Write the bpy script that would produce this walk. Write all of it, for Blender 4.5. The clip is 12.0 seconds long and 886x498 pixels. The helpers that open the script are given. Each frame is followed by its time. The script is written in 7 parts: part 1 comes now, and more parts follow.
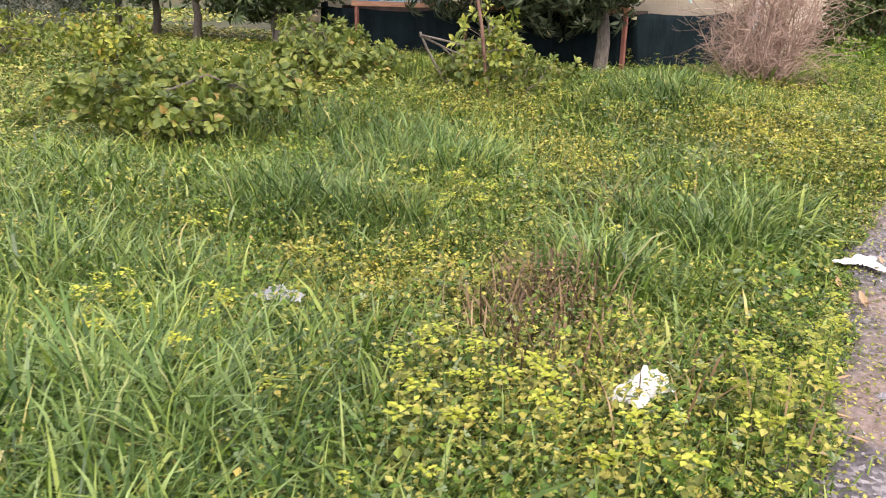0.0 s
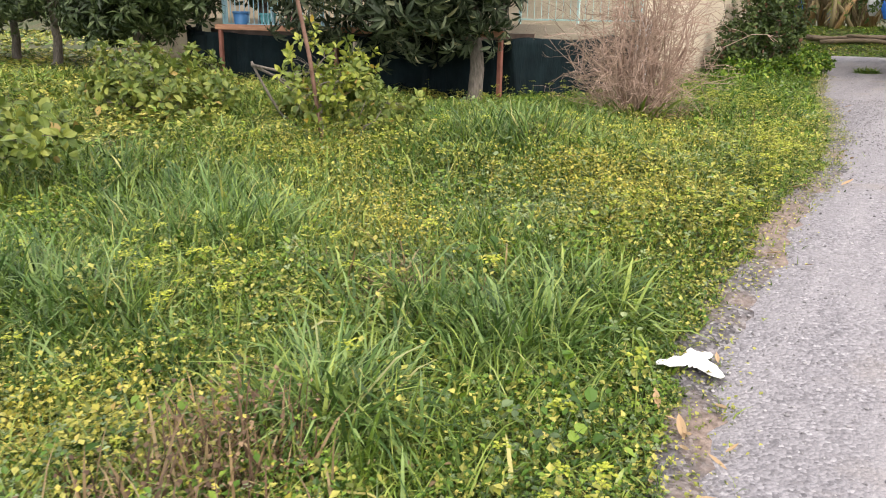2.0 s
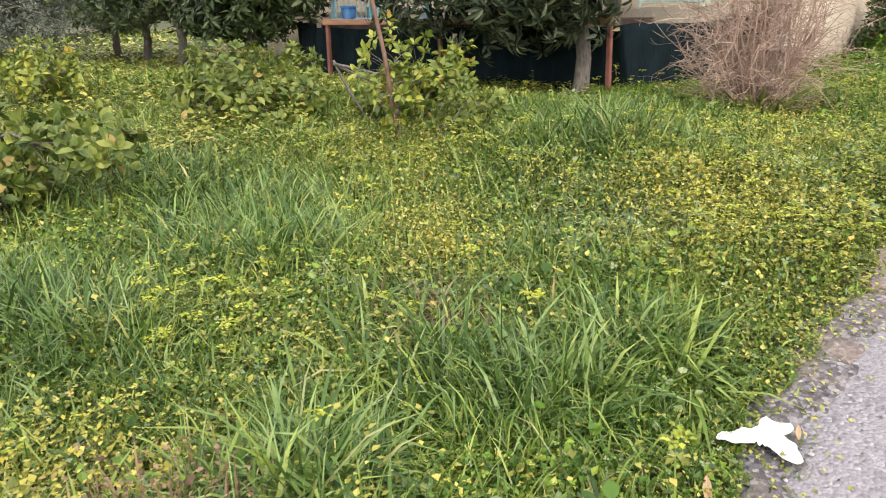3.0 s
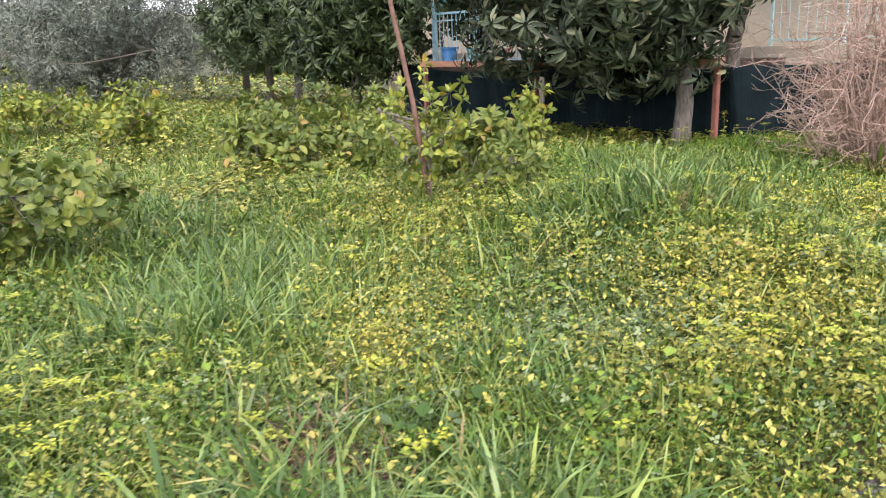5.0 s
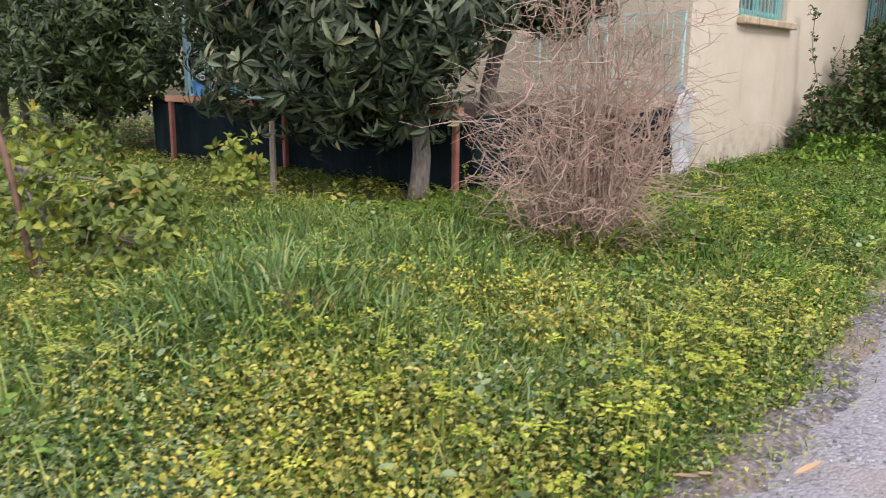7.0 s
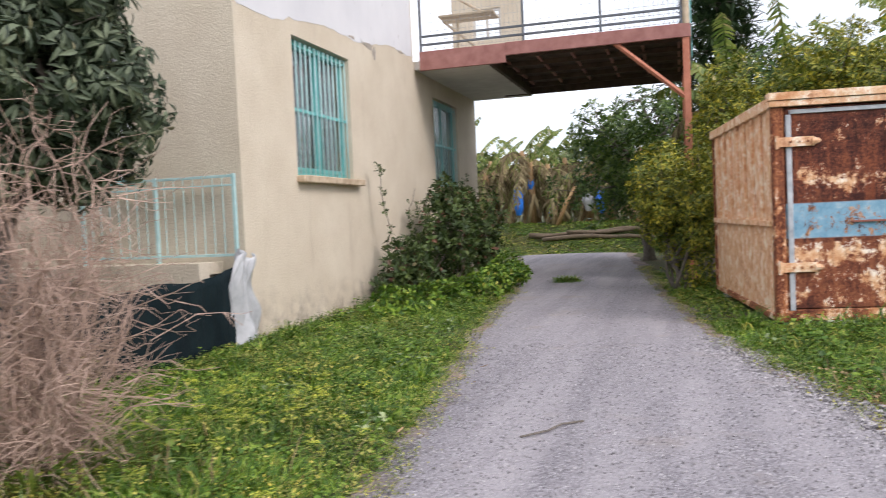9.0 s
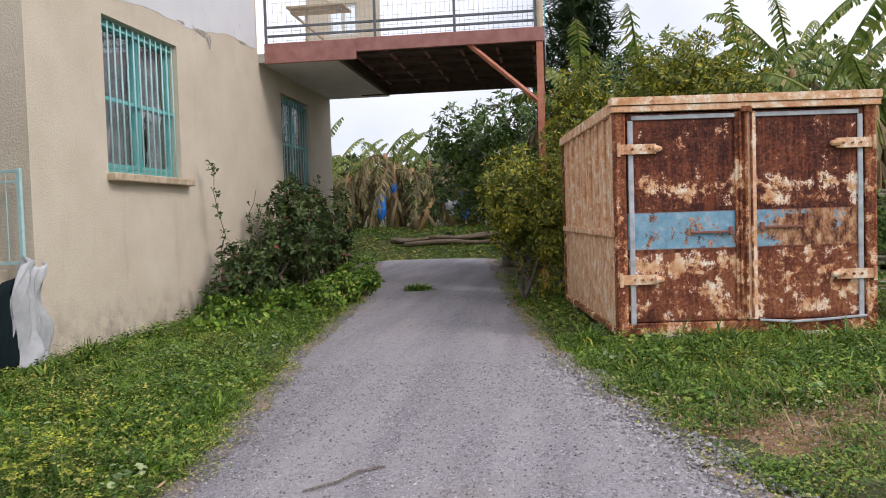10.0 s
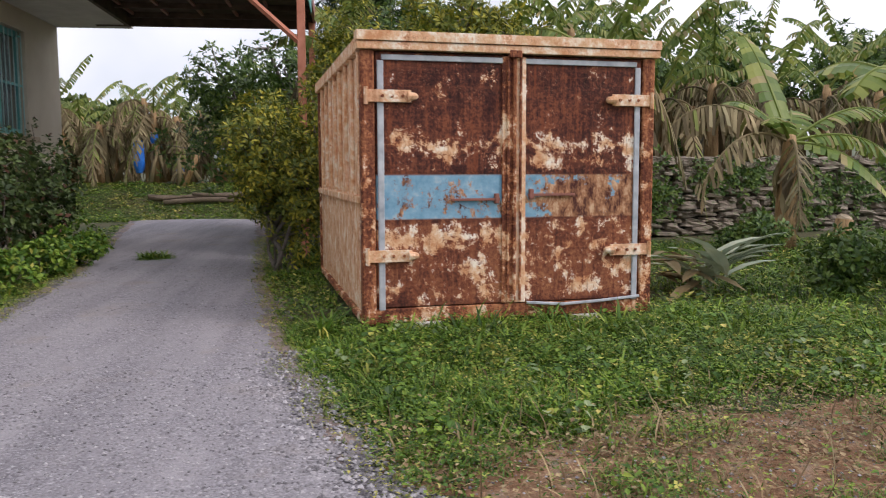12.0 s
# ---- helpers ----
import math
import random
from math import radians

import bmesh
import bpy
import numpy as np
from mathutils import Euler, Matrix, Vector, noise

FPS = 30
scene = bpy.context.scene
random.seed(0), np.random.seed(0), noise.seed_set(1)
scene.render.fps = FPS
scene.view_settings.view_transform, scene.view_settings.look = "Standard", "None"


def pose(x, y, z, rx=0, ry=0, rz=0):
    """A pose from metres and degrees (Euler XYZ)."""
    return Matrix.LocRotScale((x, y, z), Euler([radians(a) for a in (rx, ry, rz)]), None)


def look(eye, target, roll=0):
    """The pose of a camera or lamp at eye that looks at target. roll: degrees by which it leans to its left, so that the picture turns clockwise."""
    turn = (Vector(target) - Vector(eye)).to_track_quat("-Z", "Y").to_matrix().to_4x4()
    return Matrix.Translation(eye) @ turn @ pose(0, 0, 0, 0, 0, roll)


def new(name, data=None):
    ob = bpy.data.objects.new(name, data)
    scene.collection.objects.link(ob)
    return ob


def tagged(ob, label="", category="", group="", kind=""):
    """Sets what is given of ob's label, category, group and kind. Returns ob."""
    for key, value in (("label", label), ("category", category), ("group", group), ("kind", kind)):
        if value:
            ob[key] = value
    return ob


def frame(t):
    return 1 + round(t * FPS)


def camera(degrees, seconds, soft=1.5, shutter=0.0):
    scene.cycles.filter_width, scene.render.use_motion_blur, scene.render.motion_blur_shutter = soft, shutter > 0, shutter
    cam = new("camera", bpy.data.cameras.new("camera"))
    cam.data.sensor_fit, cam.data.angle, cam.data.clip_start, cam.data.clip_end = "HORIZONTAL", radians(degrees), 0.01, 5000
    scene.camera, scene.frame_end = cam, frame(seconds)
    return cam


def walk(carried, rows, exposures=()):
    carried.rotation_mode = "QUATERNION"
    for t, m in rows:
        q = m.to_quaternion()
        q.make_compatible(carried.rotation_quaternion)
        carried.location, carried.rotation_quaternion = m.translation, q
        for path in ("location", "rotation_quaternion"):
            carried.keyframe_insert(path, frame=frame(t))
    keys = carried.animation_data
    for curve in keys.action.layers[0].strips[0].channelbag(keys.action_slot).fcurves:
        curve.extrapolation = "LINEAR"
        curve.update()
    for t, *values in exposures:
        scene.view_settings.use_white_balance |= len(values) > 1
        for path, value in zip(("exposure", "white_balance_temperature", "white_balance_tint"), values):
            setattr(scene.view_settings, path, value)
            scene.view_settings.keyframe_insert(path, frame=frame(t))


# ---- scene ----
cam = camera(58.0, 12.0, soft=1.0, shutter=0.22)

EXPOSURES = [(0.0, 0.58, 6950, 26), (2.0, 0.50, 7050, 17), (2.7, 0.52, 7000, 17), (4.5, 0.66, 6550, 25), (5.0, 0.70, 6500, 24), (5.5, 0.57, 6500, 23), (6.7, 0.24, 6500, 20), (8.5, 0.34, 6500, 20), (9.0, 0.14, 6500, 20), (9.5, -0.10, 6500, 20), (10.5, -0.34, 6500, 19), (11.0, -0.52, 6500, 18), (11.5, -0.47, 6500, 19), (12.0, -0.27, 6500, 22)]
PATH = [
    (0, (1.244, -0.842, 0.965), (0.121, 0.699, 0.364), 1.1),
    (0.5, (1.254, -0.545, 0.982), (0.157, 1.014, 0.377), 1.3),
    (1, (1.364, -0.219, 1.017), (0.276, 1.343, 0.404), 1.3),
    (1.5, (1.436, 0.07, 1.031), (0.438, 1.713, 0.481), 1.1),
    (2, (1.343, 0.418, 1.023), (0.352, 2.064, 0.468), 1.0),
    (2.5, (1.375, 0.7, 1.026), (0.25, 2.25, 0.448), -0.4),
    (2.7, (1.386, 0.842, 1.041), (0.205, 2.348, 0.461), -0.8),
    (4.5, (1.447, 1.973, 1.113), (-0.061, 3.151, 0.531), -3.2),
    (5, (1.432, 2.232, 1.065), (-0.098, 3.424, 0.577), -1.8),
    (5.5, (1.5, 2.629, 1.113), (0.029, 3.911, 0.677), -1.1),
    (6, (1.589, 3.007, 1.162), (0.134, 4.303, 0.714), -0.9),
    (6.5, (1.562, 3.379, 1.137), (0.204, 4.776, 0.684), 0.1),
    (6.7, (1.541, 3.523, 1.153), (0.224, 4.961, 0.705), 0.4),
    (8.3, (1.782, 4.613, 1.345), (0.752, 6.315, 1.137), -2.3),
    (8.5, (1.833, 4.732, 1.327), (0.915, 6.503, 1.182), -3.1),
    (9, (2.093, 5.071, 1.342), (1.522, 6.986, 1.264), -2.6),
    (9.5, (2.289, 5.511, 1.328), (1.906, 7.473, 1.244), -2.3),
    (10, (2.376, 5.903, 1.362), (2.111, 7.884, 1.279), -1.8),
    (10.5, (2.54, 6.283, 1.373), (2.267, 8.264, 1.31), -1.9),
    (11, (2.607, 6.676, 1.354), (2.37, 8.66, 1.282), -1.8),
    (11.5, (2.673, 7.094, 1.375), (2.748, 9.09, 1.262), -1.0),
    (12, (2.903, 7.534, 1.362), (3.145, 9.51, 1.166), -0.2),
]
walk(cam, [(t, look(eye, target, roll)) for t, eye, target, roll in PATH], exposures=EXPOSURES)
# ---------------- world, sun, exposure ----------------
world = bpy.data.worlds.new("overcast_sky")
scene.world = world
world.use_nodes = True
wn, wl = world.node_tree.nodes, world.node_tree.links
wn.clear()
sky = wn.new("ShaderNodeTexSky")
sky.sky_type, sky.sun_disc = "NISHITA", False
sky.sun_elevation, sky.sun_rotation = radians(40), radians(118)
w_coord, w_noise, w_ramp = wn.new("ShaderNodeTexCoord"), wn.new("ShaderNodeTexNoise"), wn.new("ShaderNodeValToRGB")
w_noise.inputs["Scale"].default_value, w_noise.inputs["Detail"].default_value = 2.2, 5.0
w_ramp.color_ramp.elements[0].position, w_ramp.color_ramp.elements[1].position = 0.36, 0.66
w_ramp.color_ramp.elements[0].color = (11.5, 12.8, 13.6, 1)
w_ramp.color_ramp.elements[1].color = (19.0, 19.6, 19.8, 1)
w_mix, w_bg, w_out = wn.new("ShaderNodeMixRGB"), wn.new("ShaderNodeBackground"), wn.new("ShaderNodeOutputWorld")
w_mix.inputs["Fac"].default_value = 0.86
w_bg.inputs["Strength"].default_value = 0.09
wl.new(w_coord.outputs["Generated"], w_noise.inputs["Vector"])
wl.new(w_noise.outputs["Fac"], w_ramp.inputs["Fac"])
wl.new(sky.outputs["Color"], w_mix.inputs["Color1"])
wl.new(w_ramp.outputs["Color"], w_mix.inputs["Color2"])
wl.new(w_mix.outputs["Color"], w_bg.inputs["Color"])
wl.new(w_bg.outputs["Background"], w_out.inputs["Surface"])
sun_data = bpy.data.lights.new("sun", "SUN")
sun_data.energy, sun_data.angle, sun_data.color = 1.9, radians(20), (1.0, 0.95, 0.87)
sun = new("sun", sun_data)
sun.matrix_world = look((13, -7, 12.5), (0, 0, 0))
sun.location = (13, -7, 12.5)


# ---------------- materials ----------------
class Nodes:
    """A small builder for one node material."""

    def __init__(self, name):
        self.mat = bpy.data.materials.new(name)
        self.mat.use_nodes = True
        self.t = self.mat.node_tree
        self.t.nodes.clear()
        self.out = self.t.nodes.new("ShaderNodeOutputMaterial")
        self.bsdf = self.t.nodes.new("ShaderNodeBsdfPrincipled")
        self.link(self.bsdf.outputs[0], self.out.inputs["Surface"])
        self.coord = self.t.nodes.new("ShaderNodeTexCoord").outputs["Object"]

    def link(self, a, b):
        self.t.links.new(a, b)

    def put(self, socket, value):
        if hasattr(value, "is_output"):
            self.link(value, socket)
        else:
            socket.default_value = value

    def noise(self, scale, detail=4.0, rough=0.55, vec=None, squash=None):
        n = self.t.nodes.new("ShaderNodeTexNoise")
        n.inputs["Scale"].default_value, n.inputs["Detail"].default_value, n.inputs["Roughness"].default_value = scale, detail, rough
        v = vec or self.coord
        if squash:
            m = self.t.nodes.new("ShaderNodeMapping")
            m.inputs["Scale"].default_value = squash
            self.link(v, m.inputs["Vector"])
            v = m.outputs[0]
        self.link(v, n.inputs["Vector"])
        return n.outputs["Fac"]

    def cells(self, scale, feature="F1", out="Distance"):
        n = self.t.nodes.new("ShaderNodeTexVoronoi")
        n.feature = feature
        n.inputs["Scale"].default_value = scale
        self.link(self.coord, n.inputs["Vector"])
        return n.outputs[out]

    def ramp(self, fac, *stops):
        n = self.t.nodes.new("ShaderNodeValToRGB")
        e = n.color_ramp.elements
        while len(e) < len(stops):
            e.new(0.5)
        for k, (p, c) in enumerate(stops):
            e[k].position = p
            e[k].color = (*c, 1) if len(c) == 3 else c
        self.link(fac, n.inputs["Fac"])
        return n.outputs["Color"]

    def step(self, fac, lo, hi):
        n = self.t.nodes.new("ShaderNodeMapRange")
        n.inputs["From Min"].default_value, n.inputs["From Max"].default_value = lo, hi
        self.link(fac, n.inputs["Value"])
        return n.outputs[0]

    def mix(self, fac, a, b, kind="MIX"):
        n = self.t.nodes.new("ShaderNodeMixRGB")
        n.blend_type = kind
        for s, v in zip(("Fac", "Color1", "Color2"), (fac, a, b)):
            self.put(n.inputs[s], (*v, 1) if isinstance(v, tuple) and len(v) == 3 else v)
        return n.outputs[0]

    def calc(self, op, a, b=0.0):
        n = self.t.nodes.new("ShaderNodeMath")
        n.operation = op
        self.put(n.inputs[0], a), self.put(n.inputs[1], b)
        return n.outputs[0]

    def axis(self, k):
        n = self.t.nodes.new("ShaderNodeSeparateXYZ")
        self.link(self.coord, n.inputs[0])
        return n.outputs[k]

    def island(self):
        return self.t.nodes.new("ShaderNodeNewGeometry").outputs["Random Per Island"]

    def each(self):
        return self.t.nodes.new("ShaderNodeObjectInfo").outputs["Random"]

    def bump(self, height, strength, distance=0.01):
        n = self.t.nodes.new("ShaderNodeBump")
        n.inputs["Strength"].default_value, n.inputs["Distance"].default_value = strength, distance
        self.link(height, n.inputs["Height"])
        self.link(n.outputs[0], self.bsdf.inputs["Normal"])
        return self

    def done(self, color, rough=0.8, metal=0.0, spec=0.5):
        c = (*color, 1) if isinstance(color, tuple) and len(color) == 3 else color
        self.put(self.bsdf.inputs["Base Color"], c)
        self.put(self.bsdf.inputs["Roughness"], rough)
        self.put(self.bsdf.inputs["Metallic"], metal)
        self.bsdf.inputs["Specular IOR Level"].default_value = spec
        return self.mat

    def leafy(self, color, rough=0.55, through_light=0.3, spec=0.4):
        """A thin leaf: gloss on top, and some light that passes through it."""
        m = self.done(color, rough, spec=spec)
        tr, ms = self.t.nodes.new("ShaderNodeBsdfTranslucent"), self.t.nodes.new("ShaderNodeMixShader")
        self.put(tr.inputs["Color"], color)
        ms.inputs[0].default_value = through_light
        self.link(self.bsdf.outputs[0], ms.inputs[1])
        self.link(tr.outputs[0], ms.inputs[2])
        self.link(ms.outputs[0], self.out.inputs["Surface"])
        return m


def leaf_mat(name, dark, mid, light, old=None, patch=0.6, rough=0.5, glow=0.17, old_at=0.93):
    n = Nodes(name)
    isl = n.island()
    stops = [(0.0, dark), (0.5, mid), (0.88, light)]
    if old:
        stops += [(old_at, light), (min(old_at + 0.02, 1), old)]
    c = n.ramp(isl, *stops)
    big = n.ramp(n.noise(patch, 3), (0.3, (0.62, 0.68, 0.6)), (0.7, (1.25, 1.18, 1.0)))
    return n.leafy(n.mix(1.0, c, big, "MULTIPLY"), rough, glow)


def wood_mat(name, a, b, grain=(6, 6, 0.8), rough=0.8):
    n = Nodes(name)
    f = n.noise(4, 6, 0.6, squash=grain)
    n.bump(f, 0.5, 0.01)
    return n.done(n.ramp(f, (0.3, a), (0.7, b)), rough)


def plain_mat(name, a, b, scale=8, rough=0.6, metal=0.0, bump=0.1, spec=0.5):
    n = Nodes(name)
    f = n.noise(scale, 5)
    n.bump(f, bump, 0.005)
    return n.done(n.ramp(f, (0.3, a), (0.7, b)), rough, metal, spec)


# field plants
m_blade = leaf_mat("grass_blade", (0.045, 0.10, 0.018), (0.145, 0.24, 0.042), (0.33, 0.42, 0.11), (0.52, 0.48, 0.2), patch=0.7, rough=0.4, old_at=0.96)
m_bluegrass = leaf_mat("blue_green_blade", (0.032, 0.08, 0.022), (0.105, 0.205, 0.055), (0.28, 0.40, 0.15), (0.45, 0.43, 0.22), patch=0.9, rough=0.36, glow=0.2, old_at=0.975)
m_herb = leaf_mat("herb_leaf", (0.07, 0.10, 0.018), (0.275, 0.295, 0.06), (0.55, 0.52, 0.15), (0.60, 0.50, 0.15), patch=0.6, old_at=0.95)
m_lush = leaf_mat("lush_weed_leaf", (0.028, 0.08, 0.010), (0.09, 0.20, 0.022), (0.24, 0.36, 0.05), (0.40, 0.40, 0.09), patch=0.9, old_at=0.96)
m_clover = leaf_mat("blue_green_leaf", (0.06, 0.105, 0.045), (0.16, 0.235, 0.115), (0.33, 0.41, 0.24), patch=0.8, rough=0.45)
m_spurge = leaf_mat("yellow_flower_head", (0.26, 0.33, 0.035), (0.38, 0.43, 0.045), (0.52, 0.55, 0.09), patch=1.0)
m_petal = leaf_mat("yellow_petal", (0.36, 0.34, 0.06), (0.50, 0.45, 0.075), (0.62, 0.55, 0.15), patch=1.0)
m_yellowing = leaf_mat("yellowing_leaf", (0.20, 0.20, 0.03), (0.40, 0.37, 0.06), (0.60, 0.54, 0.13), (0.50, 0.36, 0.14), patch=1.0, old_at=0.94)
m_straw = leaf_mat("dry_stalk", (0.16, 0.10, 0.06), (0.29, 0.20, 0.125), (0.44, 0.34, 0.22), patch=2.0, rough=0.8, glow=0.15)
m_loquat = leaf_mat("loquat_leaf", (0.020, 0.036, 0.020), (0.052, 0.079, 0.048), (0.165, 0.205, 0.142), (0.33, 0.31, 0.20), patch=1.2, rough=0.6, glow=0.1, old_at=0.965)
m_mango = leaf_mat("dark_tree_leaf", (0.024, 0.046, 0.020), (0.052, 0.088, 0.036), (0.13, 0.18, 0.085), patch=0.9, rough=0.42, glow=0.15)
m_olive = leaf_mat("grey_olive_leaf", (0.08, 0.105, 0.098), (0.16, 0.195, 0.18), (0.28, 0.32, 0.30), patch=0.8, rough=0.6, glow=0.15)
m_sapling = leaf_mat("sapling_leaf", (0.10, 0.15, 0.025), (0.20, 0.265, 0.045), (0.38, 0.41, 0.08), (0.42, 0.30, 0.06), patch=2.0, rough=0.45, old_at=0.95)
m_fig = leaf_mat("low_bush_leaf", (0.07, 0.115, 0.025), (0.145, 0.205, 0.045), (0.27, 0.31, 0.075), (0.33, 0.24, 0.08), patch=2.0, rough=0.5, old_at=0.95)
m_bushleaf = leaf_mat("wall_bush_leaf", (0.03, 0.06, 0.02), (0.06, 0.105, 0.03), (0.11, 0.16, 0.05), (0.15, 0.07, 0.05), patch=1.5, rough=0.5, old_at=0.94)
m_shrub = leaf_mat("golden_shrub_leaf", (0.06, 0.10, 0.018), (0.17, 0.21, 0.03), (0.46, 0.42, 0.05), patch=1.6, rough=0.5)
m_bigtree = leaf_mat("broad_tree_leaf", (0.035, 0.08, 0.022), (0.08, 0.16, 0.035), (0.17, 0.26, 0.06), patch=0.7, rough=0.42)
m_far = leaf_mat("far_tree_leaf", (0.05, 0.09, 0.03), (0.10, 0.15, 0.045), (0.19, 0.22, 0.06), patch=0.3, rough=0.6)
m_conifer = leaf_mat("conifer_needle", (0.02, 0.045, 0.022), (0.035, 0.07, 0.03), (0.06, 0.10, 0.04), patch=0.6, rough=0.6, glow=0.1)
m_banana = leaf_mat("banana_leaf", (0.10, 0.18, 0.04), (0.20, 0.28, 0.07), (0.36, 0.40, 0.12), (0.40, 0.34, 0.18), patch=1.5, rough=0.4, glow=0.35, old_at=0.9)
m_bananadry = leaf_mat("dry_banana_leaf", (0.12, 0.09, 0.055), (0.25, 0.195, 0.12), (0.42, 0.36, 0.23), (0.22, 0.26, 0.08), patch=1.0, rough=0.8, glow=0.2, old_at=0.86)
m_cutleaf = leaf_mat("cut_leaf", (0.32, 0.40, 0.34), (0.46, 0.54, 0.46), (0.62, 0.67, 0.58), patch=2.0, rough=0.5, glow=0.15)
m_twig = plain_mat("dry_pink_twig", (0.26, 0.18, 0.14), (0.50, 0.36, 0.29), 9, 0.85)
m_bark = wood_mat("grey_bark", (0.07, 0.06, 0.05), (0.24, 0.21, 0.18), (14, 14, 2.5), 0.9)
m_palebark = wood_mat("pale_bark", (0.17, 0.14, 0.115), (0.36, 0.31, 0.26), (12, 12, 2.0), 0.9)
m_bananastem = wood_mat("banana_stem", (0.20, 0.10, 0.045), (0.50, 0.34, 0.16), (10, 10, 1.2), 0.7)
m_stick = plain_mat("red_brown_stick", (0.14, 0.075, 0.055), (0.27, 0.155, 0.12), 14, 0.8)
m_log = wood_mat("weathered_log", (0.05, 0.038, 0.028), (0.20, 0.15, 0.10), (2, 14, 14), 0.9)

# ground and road
n = Nodes("field_soil")
m_soil = n.bump(n.noise(30, 6), 0.8, 0.03).done(n.mix(n.step(n.noise(0.6, 4), 0.42, 0.6), n.ramp(n.noise(18, 5), (0.3, (0.03, 0.045, 0.015)), (0.7, (0.07, 0.09, 0.028))), n.ramp(n.noise(25, 5), (0.3, (0.06, 0.05, 0.025)), (0.7, (0.11, 0.10, 0.04)))), 0.95)

n = Nodes("gravel_road")
stone = n.cells(75)
tone = n.cells(75, out="Color")
grey = n.ramp(tone, (0.0, (0.13, 0.124, 0.136)), (0.45, (0.27, 0.258, 0.276)), (0.8, (0.37, 0.355, 0.376)), (1.0, (0.62, 0.60, 0.625)))
fines = n.ramp(n.noise(160, 3), (0.3, (0.27, 0.257, 0.27)), (0.7, (0.38, 0.362, 0.378)))
track = n.noise(1.3, 4, 0.6, squash=(1.5, 0.12, 1))
g1 = n.mix(n.calc("MULTIPLY", n.step(n.calc("ADD", n.calc("MULTIPLY", n.noise(2.6, 6, 0.65), 0.5), n.calc("MULTIPLY", track, 0.5)), 0.40, 0.60), 0.8), grey, fines)
dirt = n.mix(n.calc("MULTIPLY", n.step(n.noise(0.9, 6, 0.65), 0.56, 0.72), 0.6), g1, (0.30, 0.255, 0.215))
g2 = n.mix(n.step(track, 0.38, 0.66), n.mix(1.0, dirt, (0.84, 0.84, 0.86), "MULTIPLY"), n.mix(1.0, dirt, (1.10, 1.10, 1.11), "MULTIPLY"))
hgt = n.calc("ADD", n.calc("MULTIPLY", stone, -1.0), n.calc("MULTIPLY", n.noise(90, 4), 0.7))
m_road = n.bump(hgt, 0.65, 0.014).done(g2, 0.85, spec=0.35)

n = Nodes("loose_stone")
m_pebble = n.bump(n.noise(40, 4), 0.4, 0.01).done(n.ramp(n.island(), (0.0, (0.12, 0.114, 0.122)), (0.5, (0.25, 0.24, 0.25)), (1.0, (0.50, 0.48, 0.50))), 0.85)
n = Nodes("bare_earth")
earth = n.ramp(n.noise(3.2, 7, 0.7), (0.32, (0.17, 0.10, 0.06)), (0.46, (0.42, 0.225, 0.12)), (0.58, (0.56, 0.35, 0.21)), (0.70, (0.52, 0.44, 0.36)))
m_dirt = n.bump(n.noise(38, 7, 0.7), 1.0, 0.03).done(n.mix(n.calc("MULTIPLY", n.step(n.cells(48), 0.10, 0.45), 0.55), earth, n.mix(1.0, earth, (0.45, 0.42, 0.40), "MULTIPLY")), 0.95)

# house
n = Nodes("cream_render_wall")
rough_bump = n.calc("ADD", n.noise(42, 4, 0.6), n.calc("MULTIPLY", n.noise(95, 4), 0.5))
cream = n.ramp(n.noise(1.1, 6, 0.6), (0.3, (0.58, 0.51, 0.40)), (0.7, (0.68, 0.615, 0.50)))
streak = n.step(n.noise(1.6, 6, 0.7, squash=(1.4, 1.4, 0.22)), 0.60, 0.80)
cream = n.mix(n.calc("MULTIPLY", streak, 0.45), cream, (0.42, 0.35, 0.27))
low = n.step(n.calc("ADD", n.axis(2), n.calc("MULTIPLY", n.noise(2.6, 5), 0.9)), 0.98, 0.42)
low = n.calc("MULTIPLY", low, n.step(n.noise(5, 5, 0.65), 0.40, 0.62))
cream = n.mix(n.calc("MULTIPLY", low, 0.9), cream, (0.27, 0.23, 0.19))
cream = n.mix(1.0, cream, n.ramp(n.noise(55, 5, 0.7), (0.36, (0.90, 0.89, 0.87)), (0.52, (1.0, 1.0, 1.0)), (0.66, (1.05, 1.05, 1.04))), "MULTIPLY")
m_cream = n.bump(rough_bump, 0.85, 0.011).done(cream, 0.9, spec=0.25)

n = Nodes("pale_upper_wall")
m_white = n.bump(n.noise(30, 5), 0.25, 0.008).done(n.mix(n.step(n.noise(2.5, 6, 0.7), 0.60, 0.78), n.ramp(n.noise(0.8, 4), (0.3, (0.60, 0.61, 0.64)), (0.7, (0.70, 0.71, 0.73))), (0.30, 0.29, 0.28)), 0.85, spec=0.25)
n = Nodes("drive_edge_soil")
crumb = n.ramp(n.cells(60, out="Color"), (0.0, (0.05, 0.045, 0.05)), (0.6, (0.16, 0.15, 0.16)), (1.0, (0.42, 0.40, 0.41)))
m_edge = n.bump(n.noise(45, 5), 1.0, 0.02).done(n.mix(n.step(n.noise(1.1, 5, 0.6), 0.46, 0.58), crumb, n.ramp(n.noise(30, 5), (0.3, (0.17, 0.125, 0.105)), (0.7, (0.36, 0.28, 0.245)))), 0.95)
m_patch = plain_mat("bare_cement_patch", (0.20, 0.18, 0.16), (0.52, 0.47, 0.40), 12, 0.95, bump=0.5)
m_sill = plain_mat("stone_sill", (0.36, 0.27, 0.18), (0.60, 0.49, 0.36), 10, 0.9, bump=0.4)
